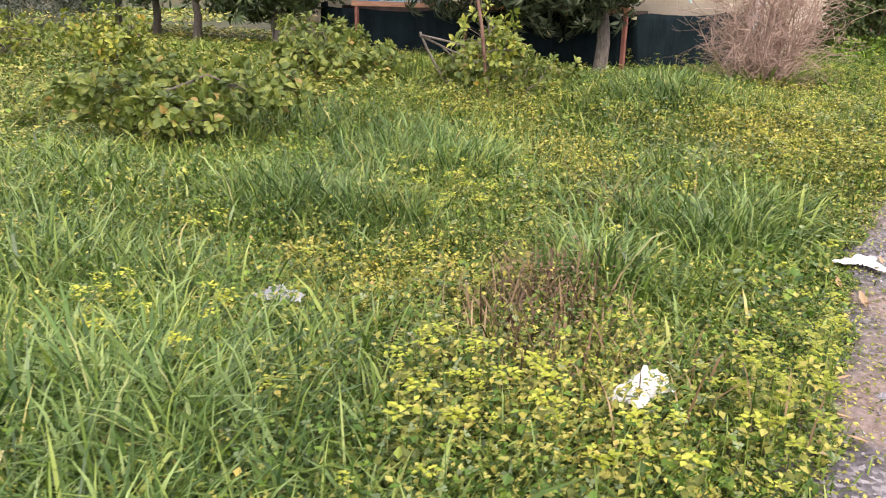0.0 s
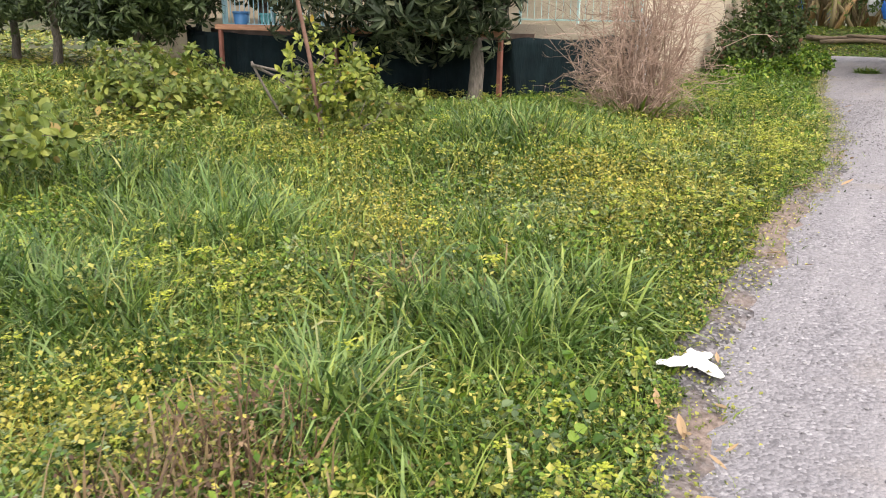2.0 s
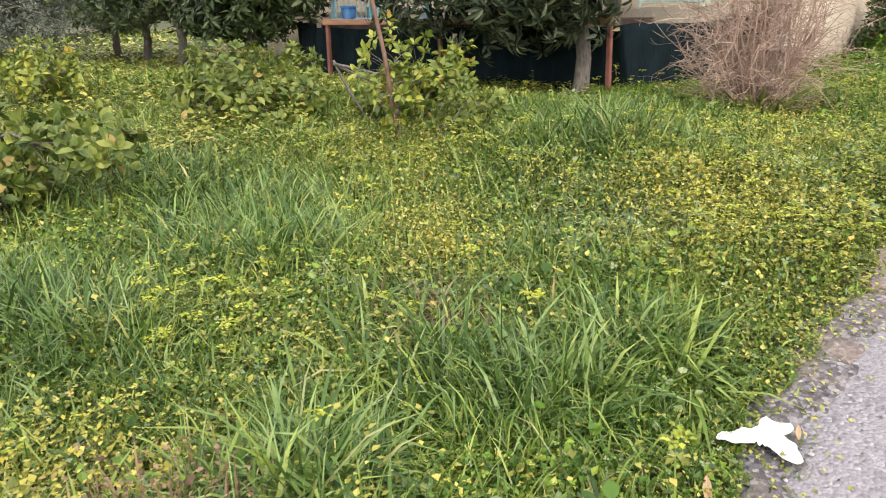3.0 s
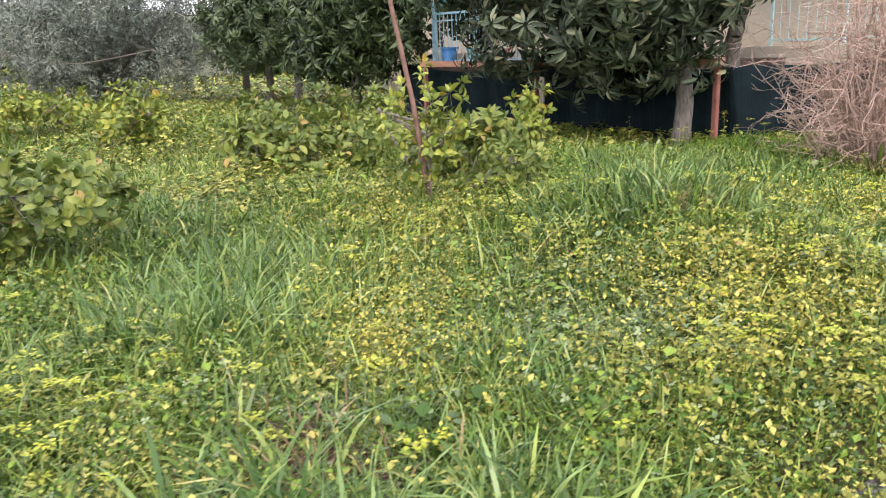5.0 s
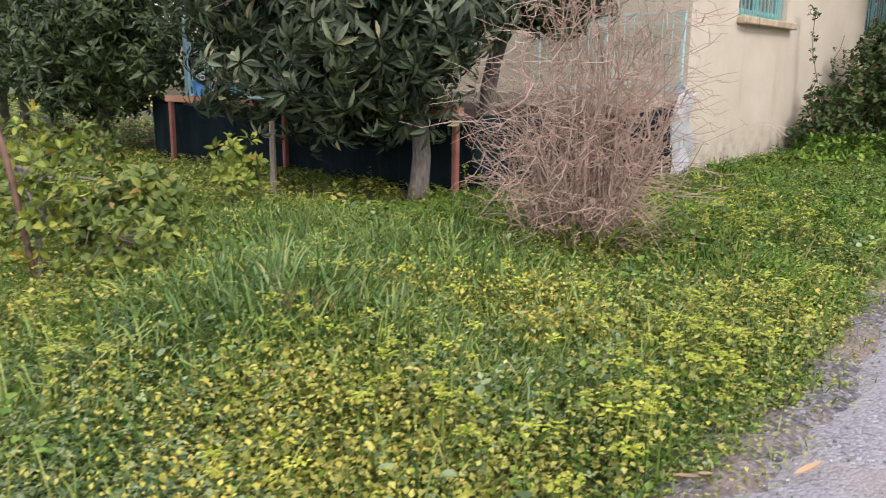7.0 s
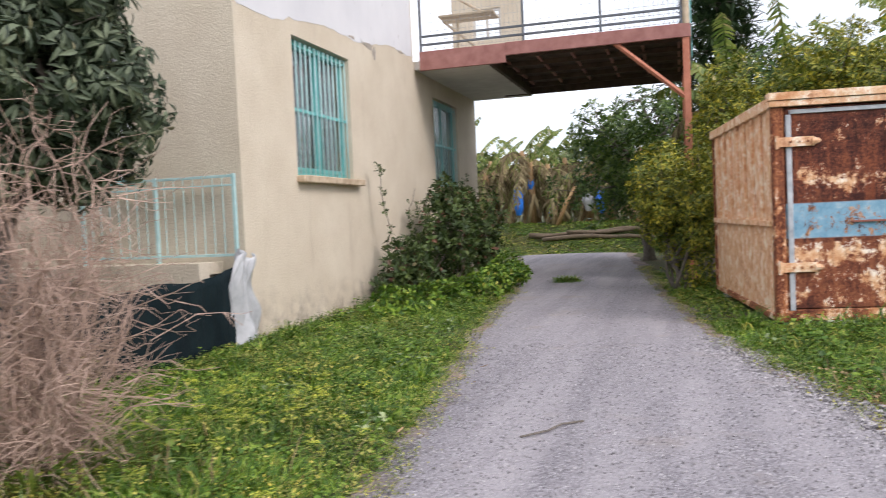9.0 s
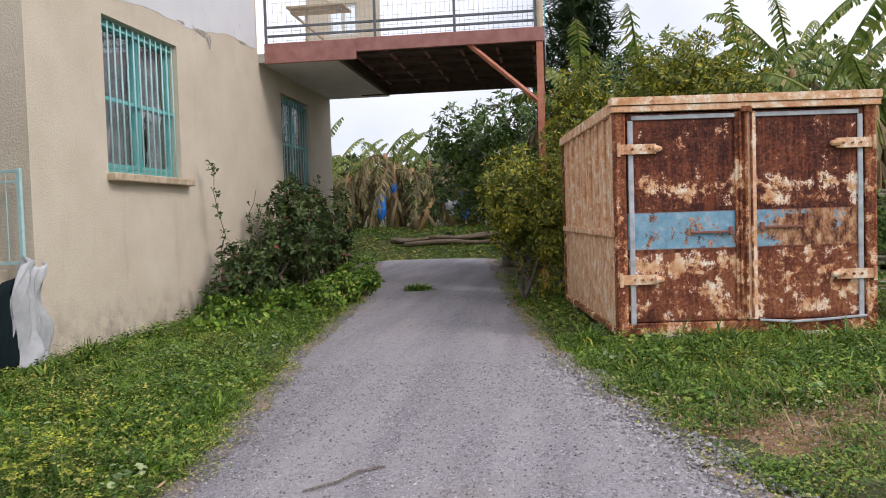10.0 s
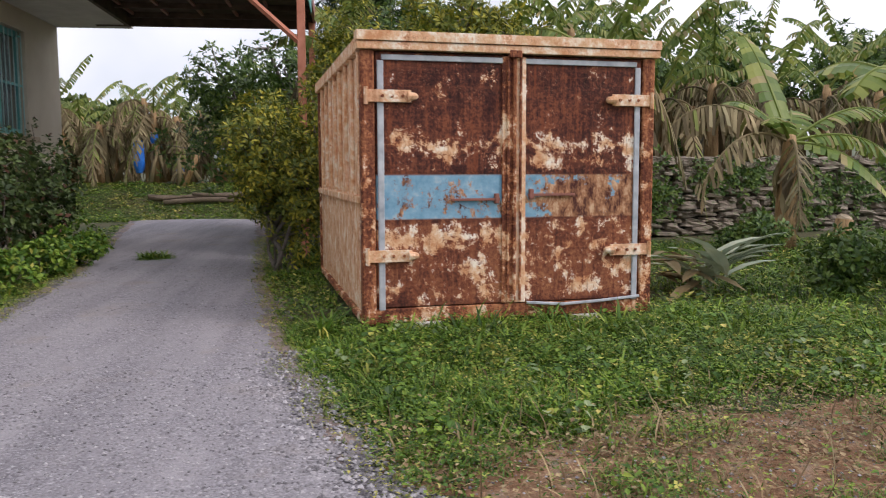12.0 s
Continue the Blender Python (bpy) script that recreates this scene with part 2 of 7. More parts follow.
n = Nodes("turquoise_paint")
m_turq = n.bump(n.noise(60, 4), 0.15, 0.003).done(n.mix(n.step(n.noise(9, 6, 0.7), 0.60, 0.72), n.ramp(n.noise(3, 4), (0.3, (0.09, 0.40, 0.40)), (0.7, (0.17, 0.52, 0.51))), (0.30, 0.26, 0.20)), 0.5)
m_rail = plain_mat("pale_turquoise_rail", (0.33, 0.55, 0.56), (0.48, 0.68, 0.68), 8, 0.5)
m_bluerail = plain_mat("light_blue_rail", (0.30, 0.55, 0.66), (0.46, 0.70, 0.78), 8, 0.5)
m_curtain = plain_mat("grey_curtain", (0.11, 0.13, 0.15), (0.23, 0.25, 0.27), 5, 0.9)
n = Nodes("window_glass")
n.bsdf.inputs["Transmission Weight"].default_value = 1.0
n.bsdf.inputs["IOR"].default_value = 1.45
m_glass = n.done((0.90, 0.94, 0.94), 0.03)
# room surfaces behind the windows: the indoor dimness is put into this colour
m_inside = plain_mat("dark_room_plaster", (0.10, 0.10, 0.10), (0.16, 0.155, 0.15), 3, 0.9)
m_fascia = plain_mat("maroon_painted_steel", (0.27, 0.11, 0.095), (0.40, 0.19, 0.165), 5, 0.6)
m_redpost = plain_mat("red_oxide_steel", (0.38, 0.13, 0.075), (0.54, 0.215, 0.135), 6, 0.6)
m_fencepost = plain_mat("dark_red_steel", (0.20, 0.075, 0.055), (0.34, 0.135, 0.10), 6, 0.7)
m_deadbrown = leaf_mat("withered_brown_stalk", (0.07, 0.042, 0.032), (0.15, 0.095, 0.07), (0.29, 0.20, 0.14), patch=2.0, rough=0.85, glow=0.1)
m_deck = plain_mat("dark_deck_board", (0.055, 0.035, 0.028), (0.12, 0.08, 0.062), 5, 0.8)
m_concrete = plain_mat("white_concrete_soffit", (0.60, 0.58, 0.54), (0.72, 0.70, 0.66), 3, 0.9, bump=0.2)
m_darksteel = plain_mat("dark_steel_rail", (0.09, 0.105, 0.125), (0.17, 0.19, 0.21), 10, 0.55, 0.3)
m_wire = plain_mat("galvanised_wire", (0.30, 0.30, 0.30), (0.45, 0.45, 0.44), 20, 0.5, 0.5)
m_board = plain_mat("weathered_cream_board", (0.42, 0.34, 0.24), (0.60, 0.50, 0.37), 7, 0.85)
n = Nodes("dark_green_tarp")
m_tarp = n.bump(n.noise(3.5, 5, 0.6, squash=(2.2, 2.2, 0.5)), 0.9, 0.06).done(n.mix(n.step(n.noise(1.6, 5, squash=(1.6, 1.6, 0.25)), 0.52, 0.72), n.ramp(n.noise(4, 4), (0.3, (0.005, 0.011, 0.014)), (0.7, (0.010, 0.021, 0.025))), (0.014, 0.021, 0.025)), 0.9, spec=0.12)
m_greenbox = plain_mat("green_shade_net", (0.05, 0.17, 0.16), (0.10, 0.25, 0.23), 4, 0.8)
m_plastic = plain_mat("white_plastic_film", (0.76, 0.77, 0.78), (0.90, 0.90, 0.90), 14, 0.4, bump=0.5)
m_greyplastic = plain_mat("grey_plastic_sheet", (0.34, 0.36, 0.38), (0.52, 0.54, 0.56), 7, 0.5, bump=0.9)
m_bluebag = plain_mat("blue_bunch_bag", (0.015, 0.13, 0.62), (0.03, 0.24, 0.80), 6, 0.4, bump=0.5)
m_bluepot = plain_mat("blue_plastic", (0.06, 0.22, 0.52), (0.10, 0.34, 0.66), 6, 0.4)
m_pinkpot = plain_mat("pink_plastic", (0.60, 0.24, 0.24), (0.72, 0.36, 0.34), 6, 0.5)
m_tealpot = plain_mat("teal_plastic", (0.08, 0.36, 0.38), (0.14, 0.46, 0.48), 6, 0.5)
m_beam = wood_mat("orange_brown_beam", (0.36, 0.17, 0.10), (0.56, 0.30, 0.19), (0.8, 8, 8), 0.75)

# rusty container
def rust_mat(name, base, mid, bright, paint, amount, band=None, cover=0.5):
    """Steel with rust in three tones and drips, and what is left of its paint in flakes; band: the heights between which a door was painted blue."""
    n = Nodes(name)
    fine, drip, wide = n.noise(34, 8, 0.8), n.noise(9, 6, 0.7, squash=(2.2, 2.2, 0.14)), n.noise(1.5, 5, 0.6)
    tone = n.calc("ADD", n.calc("MULTIPLY", fine, 0.45), n.calc("ADD", n.calc("MULTIPLY", drip, 0.3), n.calc("MULTIPLY", wide, 0.25)))
    r = n.ramp(tone, (0.42, base), (0.50, mid), (0.58, bright))
    flake = n.calc("ADD", n.calc("MULTIPLY", n.noise(3.4, 9, 0.78), 0.6), n.calc("ADD", n.calc("MULTIPLY", n.noise(24, 8, 0.82), 0.2), n.calc("MULTIPLY", n.noise(8, 6, 0.75, squash=(1, 1, 0.4)), 0.2)))
    if band:
        z = n.axis(2)
        x = n.axis(0)
        # scoured lines across the sheets, and fine scurf over the darkest rust
        r = n.mix(n.calc("MULTIPLY", n.step(n.noise(5, 6, 0.7, squash=(0.25, 1, 3.0)), 0.52, 0.66), 0.45), r, bright)
        r = n.mix(n.calc("MULTIPLY", n.step(n.noise(60, 6, 0.8), 0.57, 0.66), n.step(n.noise(2.6, 4, 0.6), 0.50, 0.66)), r, (0.42, 0.23, 0.14))
        low = n.calc("MULTIPLY", n.step(z, 0.98, 0.90), n.step(z, 0.20, 0.30))
        strip = n.calc("MULTIPLY", n.step(z, 1.33, 1.38), n.step(z, 1.72, 1.58))
        r = n.mix(n.calc("MULTIPLY", low, 0.65), r, n.ramp(tone, (0.42, mid), (0.50, bright), (0.60, (0.52, 0.24, 0.11))))
        flake = n.calc("ADD", flake, n.calc("ADD", n.calc("MULTIPLY", low, 0.050), n.calc("MULTIPLY", strip, 0.050)))
    peach = n.ramp(n.noise(6, 7, 0.75), (0.40, (0.60, 0.28, 0.13)), (0.50, (0.76, 0.50, 0.30)), (0.60, paint))
    rim = n.calc("MULTIPLY", n.step(flake, amount - 0.03, amount), 0.8)
    c = n.mix(rim, r, n.mix(1.0, bright, (1.15, 1.0, 0.9), "MULTIPLY"))
    c = n.mix(n.step(flake, amount, amount + 0.015), c, peach)
    c = n.mix(n.calc("MULTIPLY", n.step(drip, 0.56, 0.66), 0.6), c, n.mix(1.0, bright, (0.75, 0.6, 0.5), "MULTIPLY"))
    if band:
        inside = n.calc("MULTIPLY", n.step(z, band[0], band[0] + 0.015), n.step(z, band[1], band[1] - 0.015))
        gone = n.calc("MULTIPLY", n.step(n.calc("ADD", x, n.calc("MULTIPLY", n.noise(3, 6, 0.7), 0.5)), 1.80, 2.05), 0.10)
        keep = n.step(n.calc("ADD", flake, gone), cover + 0.012, cover)
        worn = n.ramp(n.noise(12, 7, 0.75, squash=(1, 1, 0.5)), (0.40, mid), (0.52, (0.42, 0.20, 0.10)), (0.62, (0.66, 0.45, 0.28)))
        c = n.mix(inside, c, worn)
        c = n.mix(n.calc("MULTIPLY", inside, keep), c, n.ramp(n.noise(9, 6, 0.7), (0.3, (0.13, 0.30, 0.44)), (0.55, (0.23, 0.42, 0.55)), (0.7, (0.42, 0.53, 0.58))))
    n.bump(n.calc("ADD", flake, n.calc("MULTIPLY", fine, 0.4)), 0.7, 0.012)
    return n.done(c, n.ramp(flake, (0.4, (0.9,) * 3), (0.6, (0.65,) * 3)), 0.0, 0.3)


m_rustdoor = rust_mat("rusty_door_steel", (0.022, 0.007, 0.006), (0.075, 0.021, 0.015), (0.25, 0.078, 0.036), (0.90, 0.82, 0.70), 0.560, (0.95, 1.33), 0.520)
m_rustframe = rust_mat("rusty_frame_steel", (0.05, 0.014, 0.010), (0.18, 0.054, 0.027), (0.48, 0.20, 0.09), (0.86, 0.74, 0.58), 0.53)
m_rustpale = rust_mat("pale_rust_streaked_paint", (0.36, 0.13, 0.06), (0.62, 0.34, 0.19), (0.76, 0.52, 0.35), (0.90, 0.79, 0.65), 0.480)
m_gasket = plain_mat("grey_blue_door_seal", (0.30, 0.33, 0.37), (0.55, 0.58, 0.61), 9, 0.6, bump=0.4)

# stone wall and rubbish
n = Nodes("dry_stone")
m_stone = n.bump(n.noise(9, 6, 0.65), 0.8, 0.03).done(n.mix(n.step(n.noise(3, 5), 0.5, 0.66), n.mix(n.each(), n.ramp(n.noise(6, 5), (0.3, (0.16, 0.135, 0.11)), (0.7, (0.34, 0.29, 0.24))), n.ramp(n.noise(6, 5), (0.3, (0.25, 0.20, 0.16)), (0.7, (0.46, 0.39, 0.32)))), (0.12, 0.15, 0.07)), 0.95)
# near-black sheet behind the stones: the shade of their gaps as a colour
m_gap_shade = plain_mat("dark_wall_core", (0.03, 0.028, 0.022), (0.07, 0.06, 0.05), 10, 0.95)
m_hill = plain_mat("far_hill_scrub", (0.07, 0.095, 0.06), (0.15, 0.165, 0.10), 0.25, 0.95, bump=0.6)
m_brownleaf = leaf_mat("fallen_brown_leaf", (0.26, 0.15, 0.09), (0.44, 0.29, 0.19), (0.60, 0.47, 0.35), patch=2.0, rough=0.7, glow=0.1)


# ---------------- building helpers ----------------
def rng_of(seed):
    return np.random.default_rng(seed)


def smooth(v, a, b):
    k = np.clip((np.asarray(v, float) - a) / (b - a), 0, 1)
    return k * k * (3 - 2 * k)


def gz(x, y):
    """Height of the ground: the drive climbs a little, then lies level; beyond it a grassy bank, and a terrace held by a stone wall."""
    x, y = np.asarray(x, float), np.asarray(y, float)
    z = -0.36 + 0.07 * smooth(y, -1, 3.0) + 0.29 * smooth(y, 2.6, 6.4)
    off = smooth(0.4 - x, 0.2, 1.5) * smooth(9.5 - y, -2, 2)
    z = z + off * (0.04 * np.sin(1.7 * x + 0.6 * y) + 0.035 * np.sin(2.3 * y - 0.8 * x))
    z = z + 0.95 * smooth(y, 30.0, 34.5)
    terrace = smooth(y - (20.9 + 0.24 * x), 0.5, 1.0) * smooth(x, 5.2, 6.4) * (1 - smooth(y, 30, 34.5))
    z = z + 1.55 * terrace
    return z + 2.6 * smooth(np.hypot(x, y - 10), 60, 220)


def g(x, y):
    return float(gz(x, y))


def mesh_from(name, V, F, mat, shade=False):
    """A mesh from arrays: V (n, 3), F a list of (m, k) arrays of indices."""
    me = bpy.data.meshes.new(name)
    F = [np.asarray(f, np.int32) for f in F if len(f)]
    loops = np.concatenate([f.ravel() for f in F])
    sizes = np.concatenate([np.full(len(f), f.shape[1], np.int32) for f in F])
    starts = np.concatenate([[0], np.cumsum(sizes)[:-1]]).astype(np.int32)
    me.vertices.add(len(V)), me.loops.add(len(loops)), me.polygons.add(len(sizes))
    me.vertices.foreach_set("co", np.asarray(V, np.float32).ravel())
    me.loops.foreach_set("vertex_index", loops)
    me.polygons.foreach_set("loop_start", starts)
    me.polygons.foreach_set("loop_total", sizes)
    me.polygons.foreach_set("use_smooth", np.full(len(sizes), shade, bool))
    me.materials.append(mat)
    me.update(calc_edges=True)
    me.validate()
    return me


class Geo:
    """Gathers pieces of geometry that become one mesh."""

    def __init__(self):
        self.V, self.F, self.n = [], {}, 0

    def add(self, V, F):
        V = np.asarray(V, float).reshape(-1, 3)
        for f in F:
            f = np.asarray(f, int)
            if len(f):
                self.F.setdefault(f.shape[1], []).append(f + self.n)
        self.V.append(V)
        self.n += len(V)
        return self

    def box(self, a, b, bevel=0.0, m=None):
        """A box from corner a to corner b, with chamfered upright edges and rims where bevel is given; m turns it into place."""
        a, b = np.minimum(a, b), np.maximum(a, b)
        if bevel <= 0:
            V = np.array([[(a, b)[i][0], (a, b)[j][1], (a, b)[k][2]] for k in (0, 1) for j in (0, 1) for i in (0, 1)])
            F = [np.array([[0, 2, 3, 1], [4, 5, 7, 6], [0, 1, 5, 4], [2, 6, 7, 3], [0, 4, 6, 2], [1, 3, 7, 5]])]
        else:
            e = min(bevel, 0.45 * float((b - a).min()))

            def ring(i, z):
                x0, x1, y0, y1 = a[0] + i, b[0] - i, a[1] + i, b[1] - i
                return [(x0 + e, y0, z), (x1 - e, y0, z), (x1, y0 + e, z), (x1, y1 - e, z), (x1 - e, y1, z), (x0 + e, y1, z), (x0, y1 - e, z), (x0, y0 + e, z)]
            V = np.array(ring(e * 0.5, a[2]) + ring(0, a[2] + e * 0.6) + ring(0, b[2] - e * 0.6) + ring(e * 0.5, b[2]))
            q = [[r * 8 + k, r * 8 + (k + 1) % 8, r * 8 + 8 + (k + 1) % 8, r * 8 + 8 + k] for r in range(3) for k in range(8)]
            F = [np.array(q), np.array([[7, 6, 5, 4, 3, 2, 1, 0], [24, 25, 26, 27, 28, 29, 30, 31]])]
        if m is not None:
            V = V @ np.array(m.to_3x3()).T + np.array(m.translation)
        return self.add(V, F)

    def tube(self, P, R, sides=6, cap=True):
        V, F = tube(P, R, sides, cap)
        return self.add(V, F)

    def scatter(self, T, F, M, P):
        """Copies of the template T at the places P, each turned and scaled by its 3 x 3 matrix in M."""
        n, k = len(P), len(T)
        V = (np.einsum("nij,kj->nki", M, T) + P[:, None, :]).reshape(-1, 3)
        step = (np.arange(n) * k)[:, None, None]
        return self.add(V, [(np.asarray(f)[None] + step).reshape(-1, np.asarray(f).shape[1]) for f in F])

    def mesh(self, name, mat, shade=False):
        return mesh_from(name, np.concatenate(self.V), [np.concatenate(f) for f in self.F.values()], mat, shade)


def tube(P, R, sides=6, cap=True):
    P, R = np.asarray(P, float), np.broadcast_to(np.asarray(R, float), (len(P),))
    d = np.gradient(P, axis=0)
    d /= np.linalg.norm(d, axis=1)[:, None] + 1e-9
    ref = np.array([1.0, 0, 0]) if abs(d[0][0]) < 0.8 else np.array([0, 1.0, 0])
    u = np.cross(d, ref)
    u /= np.linalg.norm(u, axis=1)[:, None] + 1e-9
    w = np.cross(d, u)
    a = np.arange(sides) * 2 * np.pi / sides
    V = P[:, None] + R[:, None, None] * (np.cos(a)[None, :, None] * u[:, None] + np.sin(a)[None, :, None] * w[:, None])
    q = [[i * sides + k, i * sides + (k + 1) % sides, (i + 1) * sides + (k + 1) % sides, (i + 1) * sides + k] for i in range(len(P) - 1) for k in range(sides)]
    F = [np.array(q)]
    if cap:
        F.append(np.array([list(range(sides))[::-1], [(len(P) - 1) * sides + k for k in range(sides)]]))
    return V.reshape(-1, 3), F


def basis(d, up=None):
    """Turns whose y runs along d and whose z leans to up: arrays (n, 3) to (n, 3, 3)."""
    d = d / (np.linalg.norm(d, axis=1)[:, None] + 1e-9)
    up = np.broadcast_to(np.array([0, 0, 1.0]) if up is None else up, d.shape)
    x = np.cross(d, up)
    n = np.linalg.norm(x, axis=1)[:, None]
    x = np.where(n > 1e-3, x / (n + 1e-9), np.array([1.0, 0, 0]))
    return np.stack([x, d, np.cross(x, d)], axis=2)


def leaf_shape(length, width, rows=2, fold=0.25, droop=0.25, at=0.5):
    """A pointed leaf along +y with a folded midrib and a drooping tip."""
    V, F3, F4 = [(0, 0, 0)], [], []
    for r in range(1, rows + 1):
        t = r / (rows + 1)
        w = width / 2 * math.sin(math.pi * t ** (0.75 if at < 0.5 else 1.0)) ** 0.8
        z = -droop * length * t * t
        V += [(-w, t * length, z + fold * w), (0, t * length, z), (w, t * length, z + fold * w)]
    V.append((0, length, -droop * length))
    F3 += [[0, 2, 1], [0, 3, 2]]
    for r in range(rows - 1):
        k = 1 + 3 * r
        F4 += [[k, k + 1, k + 4, k + 3], [k + 1, k + 2, k + 5, k + 4]]
    k = 1 + 3 * (rows - 1)
    F3 += [[k, k + 1, k + 3], [k + 1, k + 2, k + 3]]
    return np.array(V), [np.array(F3)] + ([np.array(F4)] if F4 else [])


KITE = (np.array([(0, 0, 0), (0.36, 0.28, 0.06), (0.44, 0.66, 0.05), (0, 1, -0.12), (-0.44, 0.66, 0.05), (-0.36, 0.28, 0.06)]), [np.array([[0, 1, 2, 3], [0, 3, 4, 5]])])
LEAFLET = (np.array([(0, 0, 0), (0.40, 0.42, 0.08), (0, 1, -0.12), (-0.40, 0.42, 0.08)]), [np.array([[0, 1, 2], [0, 2, 3]])])


def part(name, geo, mat, parent, label="", shade=False):
    base, up = np.zeros(3), parent
    while up is not None:
        base += np.array(up.location)
        up = up.parent
    geo.V = [v - base for v in geo.V]
    ob = new(name, geo.mesh(name, mat, shade))
    if parent is not None:
        ob.parent = parent
    return tagged(ob, label=label)


def thing(name, label, category, at=(0, 0, 0), group="", kind=""):
    ob = new(name)
    ob.location = at
    ob.empty_display_size = 0.1
    return tagged(ob, label, category, group, kind)


def solo(name, geo, mat, label, category, group="", kind="", shade=False):
    return tagged(part(name, geo, mat, None, shade=shade), label, category, group, kind)


# ---------------- ground and drive ----------------
def graded(lo, hi, near_lo, near_hi, fine, n_out):
    mid = np.arange(near_lo, near_hi + 1e-6, fine)
    a = near_lo - np.geomspace(fine, near_lo - lo, n_out)[::-1]
    b = near_hi + np.geomspace(fine, hi - near_hi, n_out)
    return np.concatenate([a, mid, b])


def sheet(xs, ys, lift=0.0):
    X, Y = np.meshgrid(xs, ys)
    V = np.stack([X, Y, gz(X, Y) + lift], -1).reshape(-1, 3)
    k, m = len(xs), len(ys)
    i = (np.arange(m - 1)[:, None] * k + np.arange(k - 1)[None]).ravel()
    return V, [np.stack([i, i + 1, i + k + 1, i + k], 1)]


LEFT_EDGE = [(-3, 1.3), (0.0, 1.15), (1.35, 1.02), (2.4, 0.83), (3.2, 0.70), (4.0, 0.65), (5.0, 0.64), (6.0, 0.70), (7.0, 0.72), (9.0, 0.52), (10.8, 0.31), (13.8, -0.21), (18.2, -0.68), (23.3, -1.6), (30.2, -2.9)]
RIGHT_EDGE = [(-3, 4.6), (4.4, 4.4), (8.2, 3.9), (9.4, 3.5), (10.9, 3.06), (13.3, 2.52), (16.6, 2.04), (19.1, 1.76), (24.0, 1.25), (28.6, 0.75), (30.2, 0.6)]


def edge(table, y):
    a = np.array(table)
    return np.interp(y, a[:, 0], a[:, 1])


def drive_left(y):
    return edge(LEFT_EDGE, y) + 0.02 * np.sin(3.1 * np.asarray(y)) + 0.02 * np.sin(8.3 * np.asarray(y) + 1) + 0.015 * np.sin(21 * np.asarray(y))


def drive_right(y):
    return edge(RIGHT_EDGE, y) + 0.03 * np.sin(2.3 * np.asarray(y) + 2) + 0.03 * np.sin(6.7 * np.asarray(y)) + 0.02 * np.sin(19 * np.asarray(y))


ge = Geo().add(*sheet(graded(-420, 420, -16, 16, 0.4, 22), graded(-420, 520, -6, 38, 0.4, 22)))
solo("ground", ge, m_soil, "green weedy earth that rises gently towards the hills", "ground", kind="structure", shade=True)

ys = np.arange(-12, 30.3, 0.09)
cols = np.linspace(0, 1, 15)
X = np.stack([np.where(ys < -3, 1.3, drive_left(ys)) * (1 - c) + np.where(ys < -3, 4.6, drive_right(ys)) * c for c in cols], 1)
Yg = np.repeat(ys[:, None], 15, 1)
Z = gz(X, Yg) + 0.012 + 0.03 * (4 * cols * (1 - cols))[None, :]
Z[:, 0] -= 0.02
Z[:, -1] -= 0.02
k = (np.arange(len(ys) - 1)[:, None] * 15 + np.arange(14)[None]).ravel()
solo("road", Geo().add(np.stack([X, Yg, Z], -1), [np.stack([k, k + 1, k + 16, k + 15], 1)]), m_road, "grey compacted gravel drive with ragged weedy edges", "drive", kind="structure", shade=True)

for nm, fn, sg in (("left", drive_left, -1), ("right", drive_right, 1)):
    yy = np.arange(-2, 30, 0.1)
    cols5 = np.array([0.2, 0.12, 0.03, -0.06, -0.2]) * sg
    wv = 0.6 + 0.5 * np.sin(1.9 * yy + sg) * np.sin(0.7 * yy)
    X = fn(yy)[:, None] + cols5[None] * np.where(cols5[None] * sg > 0, wv[:, None], 1)
    Yg = np.repeat(yy[:, None], 5, 1)
    Z = gz(X, Yg) + np.array([-0.02, 0.010, 0.016, 0.024, -0.002])[None] + 0.008 * np.sin(23 * Yg + 9 * X)
    k = (np.arange(len(yy) - 1)[:, None] * 5 + np.arange(4)[None]).ravel()
    solo("road_edge", Geo().add(np.stack([X, Yg, Z], -1), [np.stack([k, k + 1, k + 6, k + 5], 1)]), m_edge, "crumbling brown soil along the drive's edge", "drive edge", kind="structure", shade=True)

# ---------------- the house ----------------
WX, FY = -2.78, 13.35           # the side wall's face, the front wall's face
FAR_Y, LEFT_X = 24.75, -14.0


def wall_cells(us, vs, holes, put, thick):
    """A wall over the grid us x vs, without the cells named in holes; put(u, v, depth) gives a place."""
    geo, solid = Geo(), {}
    for i in range(len(us) - 1):
        for j in range(len(vs) - 1):
            u, v = (us[i] + us[i + 1]) / 2, (vs[j] + vs[j + 1]) / 2
            solid[i, j] = not any(h[0] < u < h[1] and h[2] < v < h[3] for h in holes)
    quads = []
    for (i, j), s in solid.items():
        if not s:
            continue
        a, b, c, d = (us[i], vs[j]), (us[i + 1], vs[j]), (us[i + 1], vs[j + 1]), (us[i], vs[j + 1])
        quads.append([put(*p, 0) for p in (a, b, c, d)])
        quads.append([put(*p, thick) for p in (d, c, b, a)])
        for (di, dj), (p, q) in {(0, -1): (a, b), (1, 0): (b, c), (0, 1): (c, d), (-1, 0): (d, a)}.items():
            if not solid.get((i + di, j + dj), False):
                quads.append([put(*p, thick), put(*q, thick), put(*q, 0), put(*p, 0)])
    for q in quads:
        geo.add(q, [[[0, 1, 2, 3]]])
    return geo


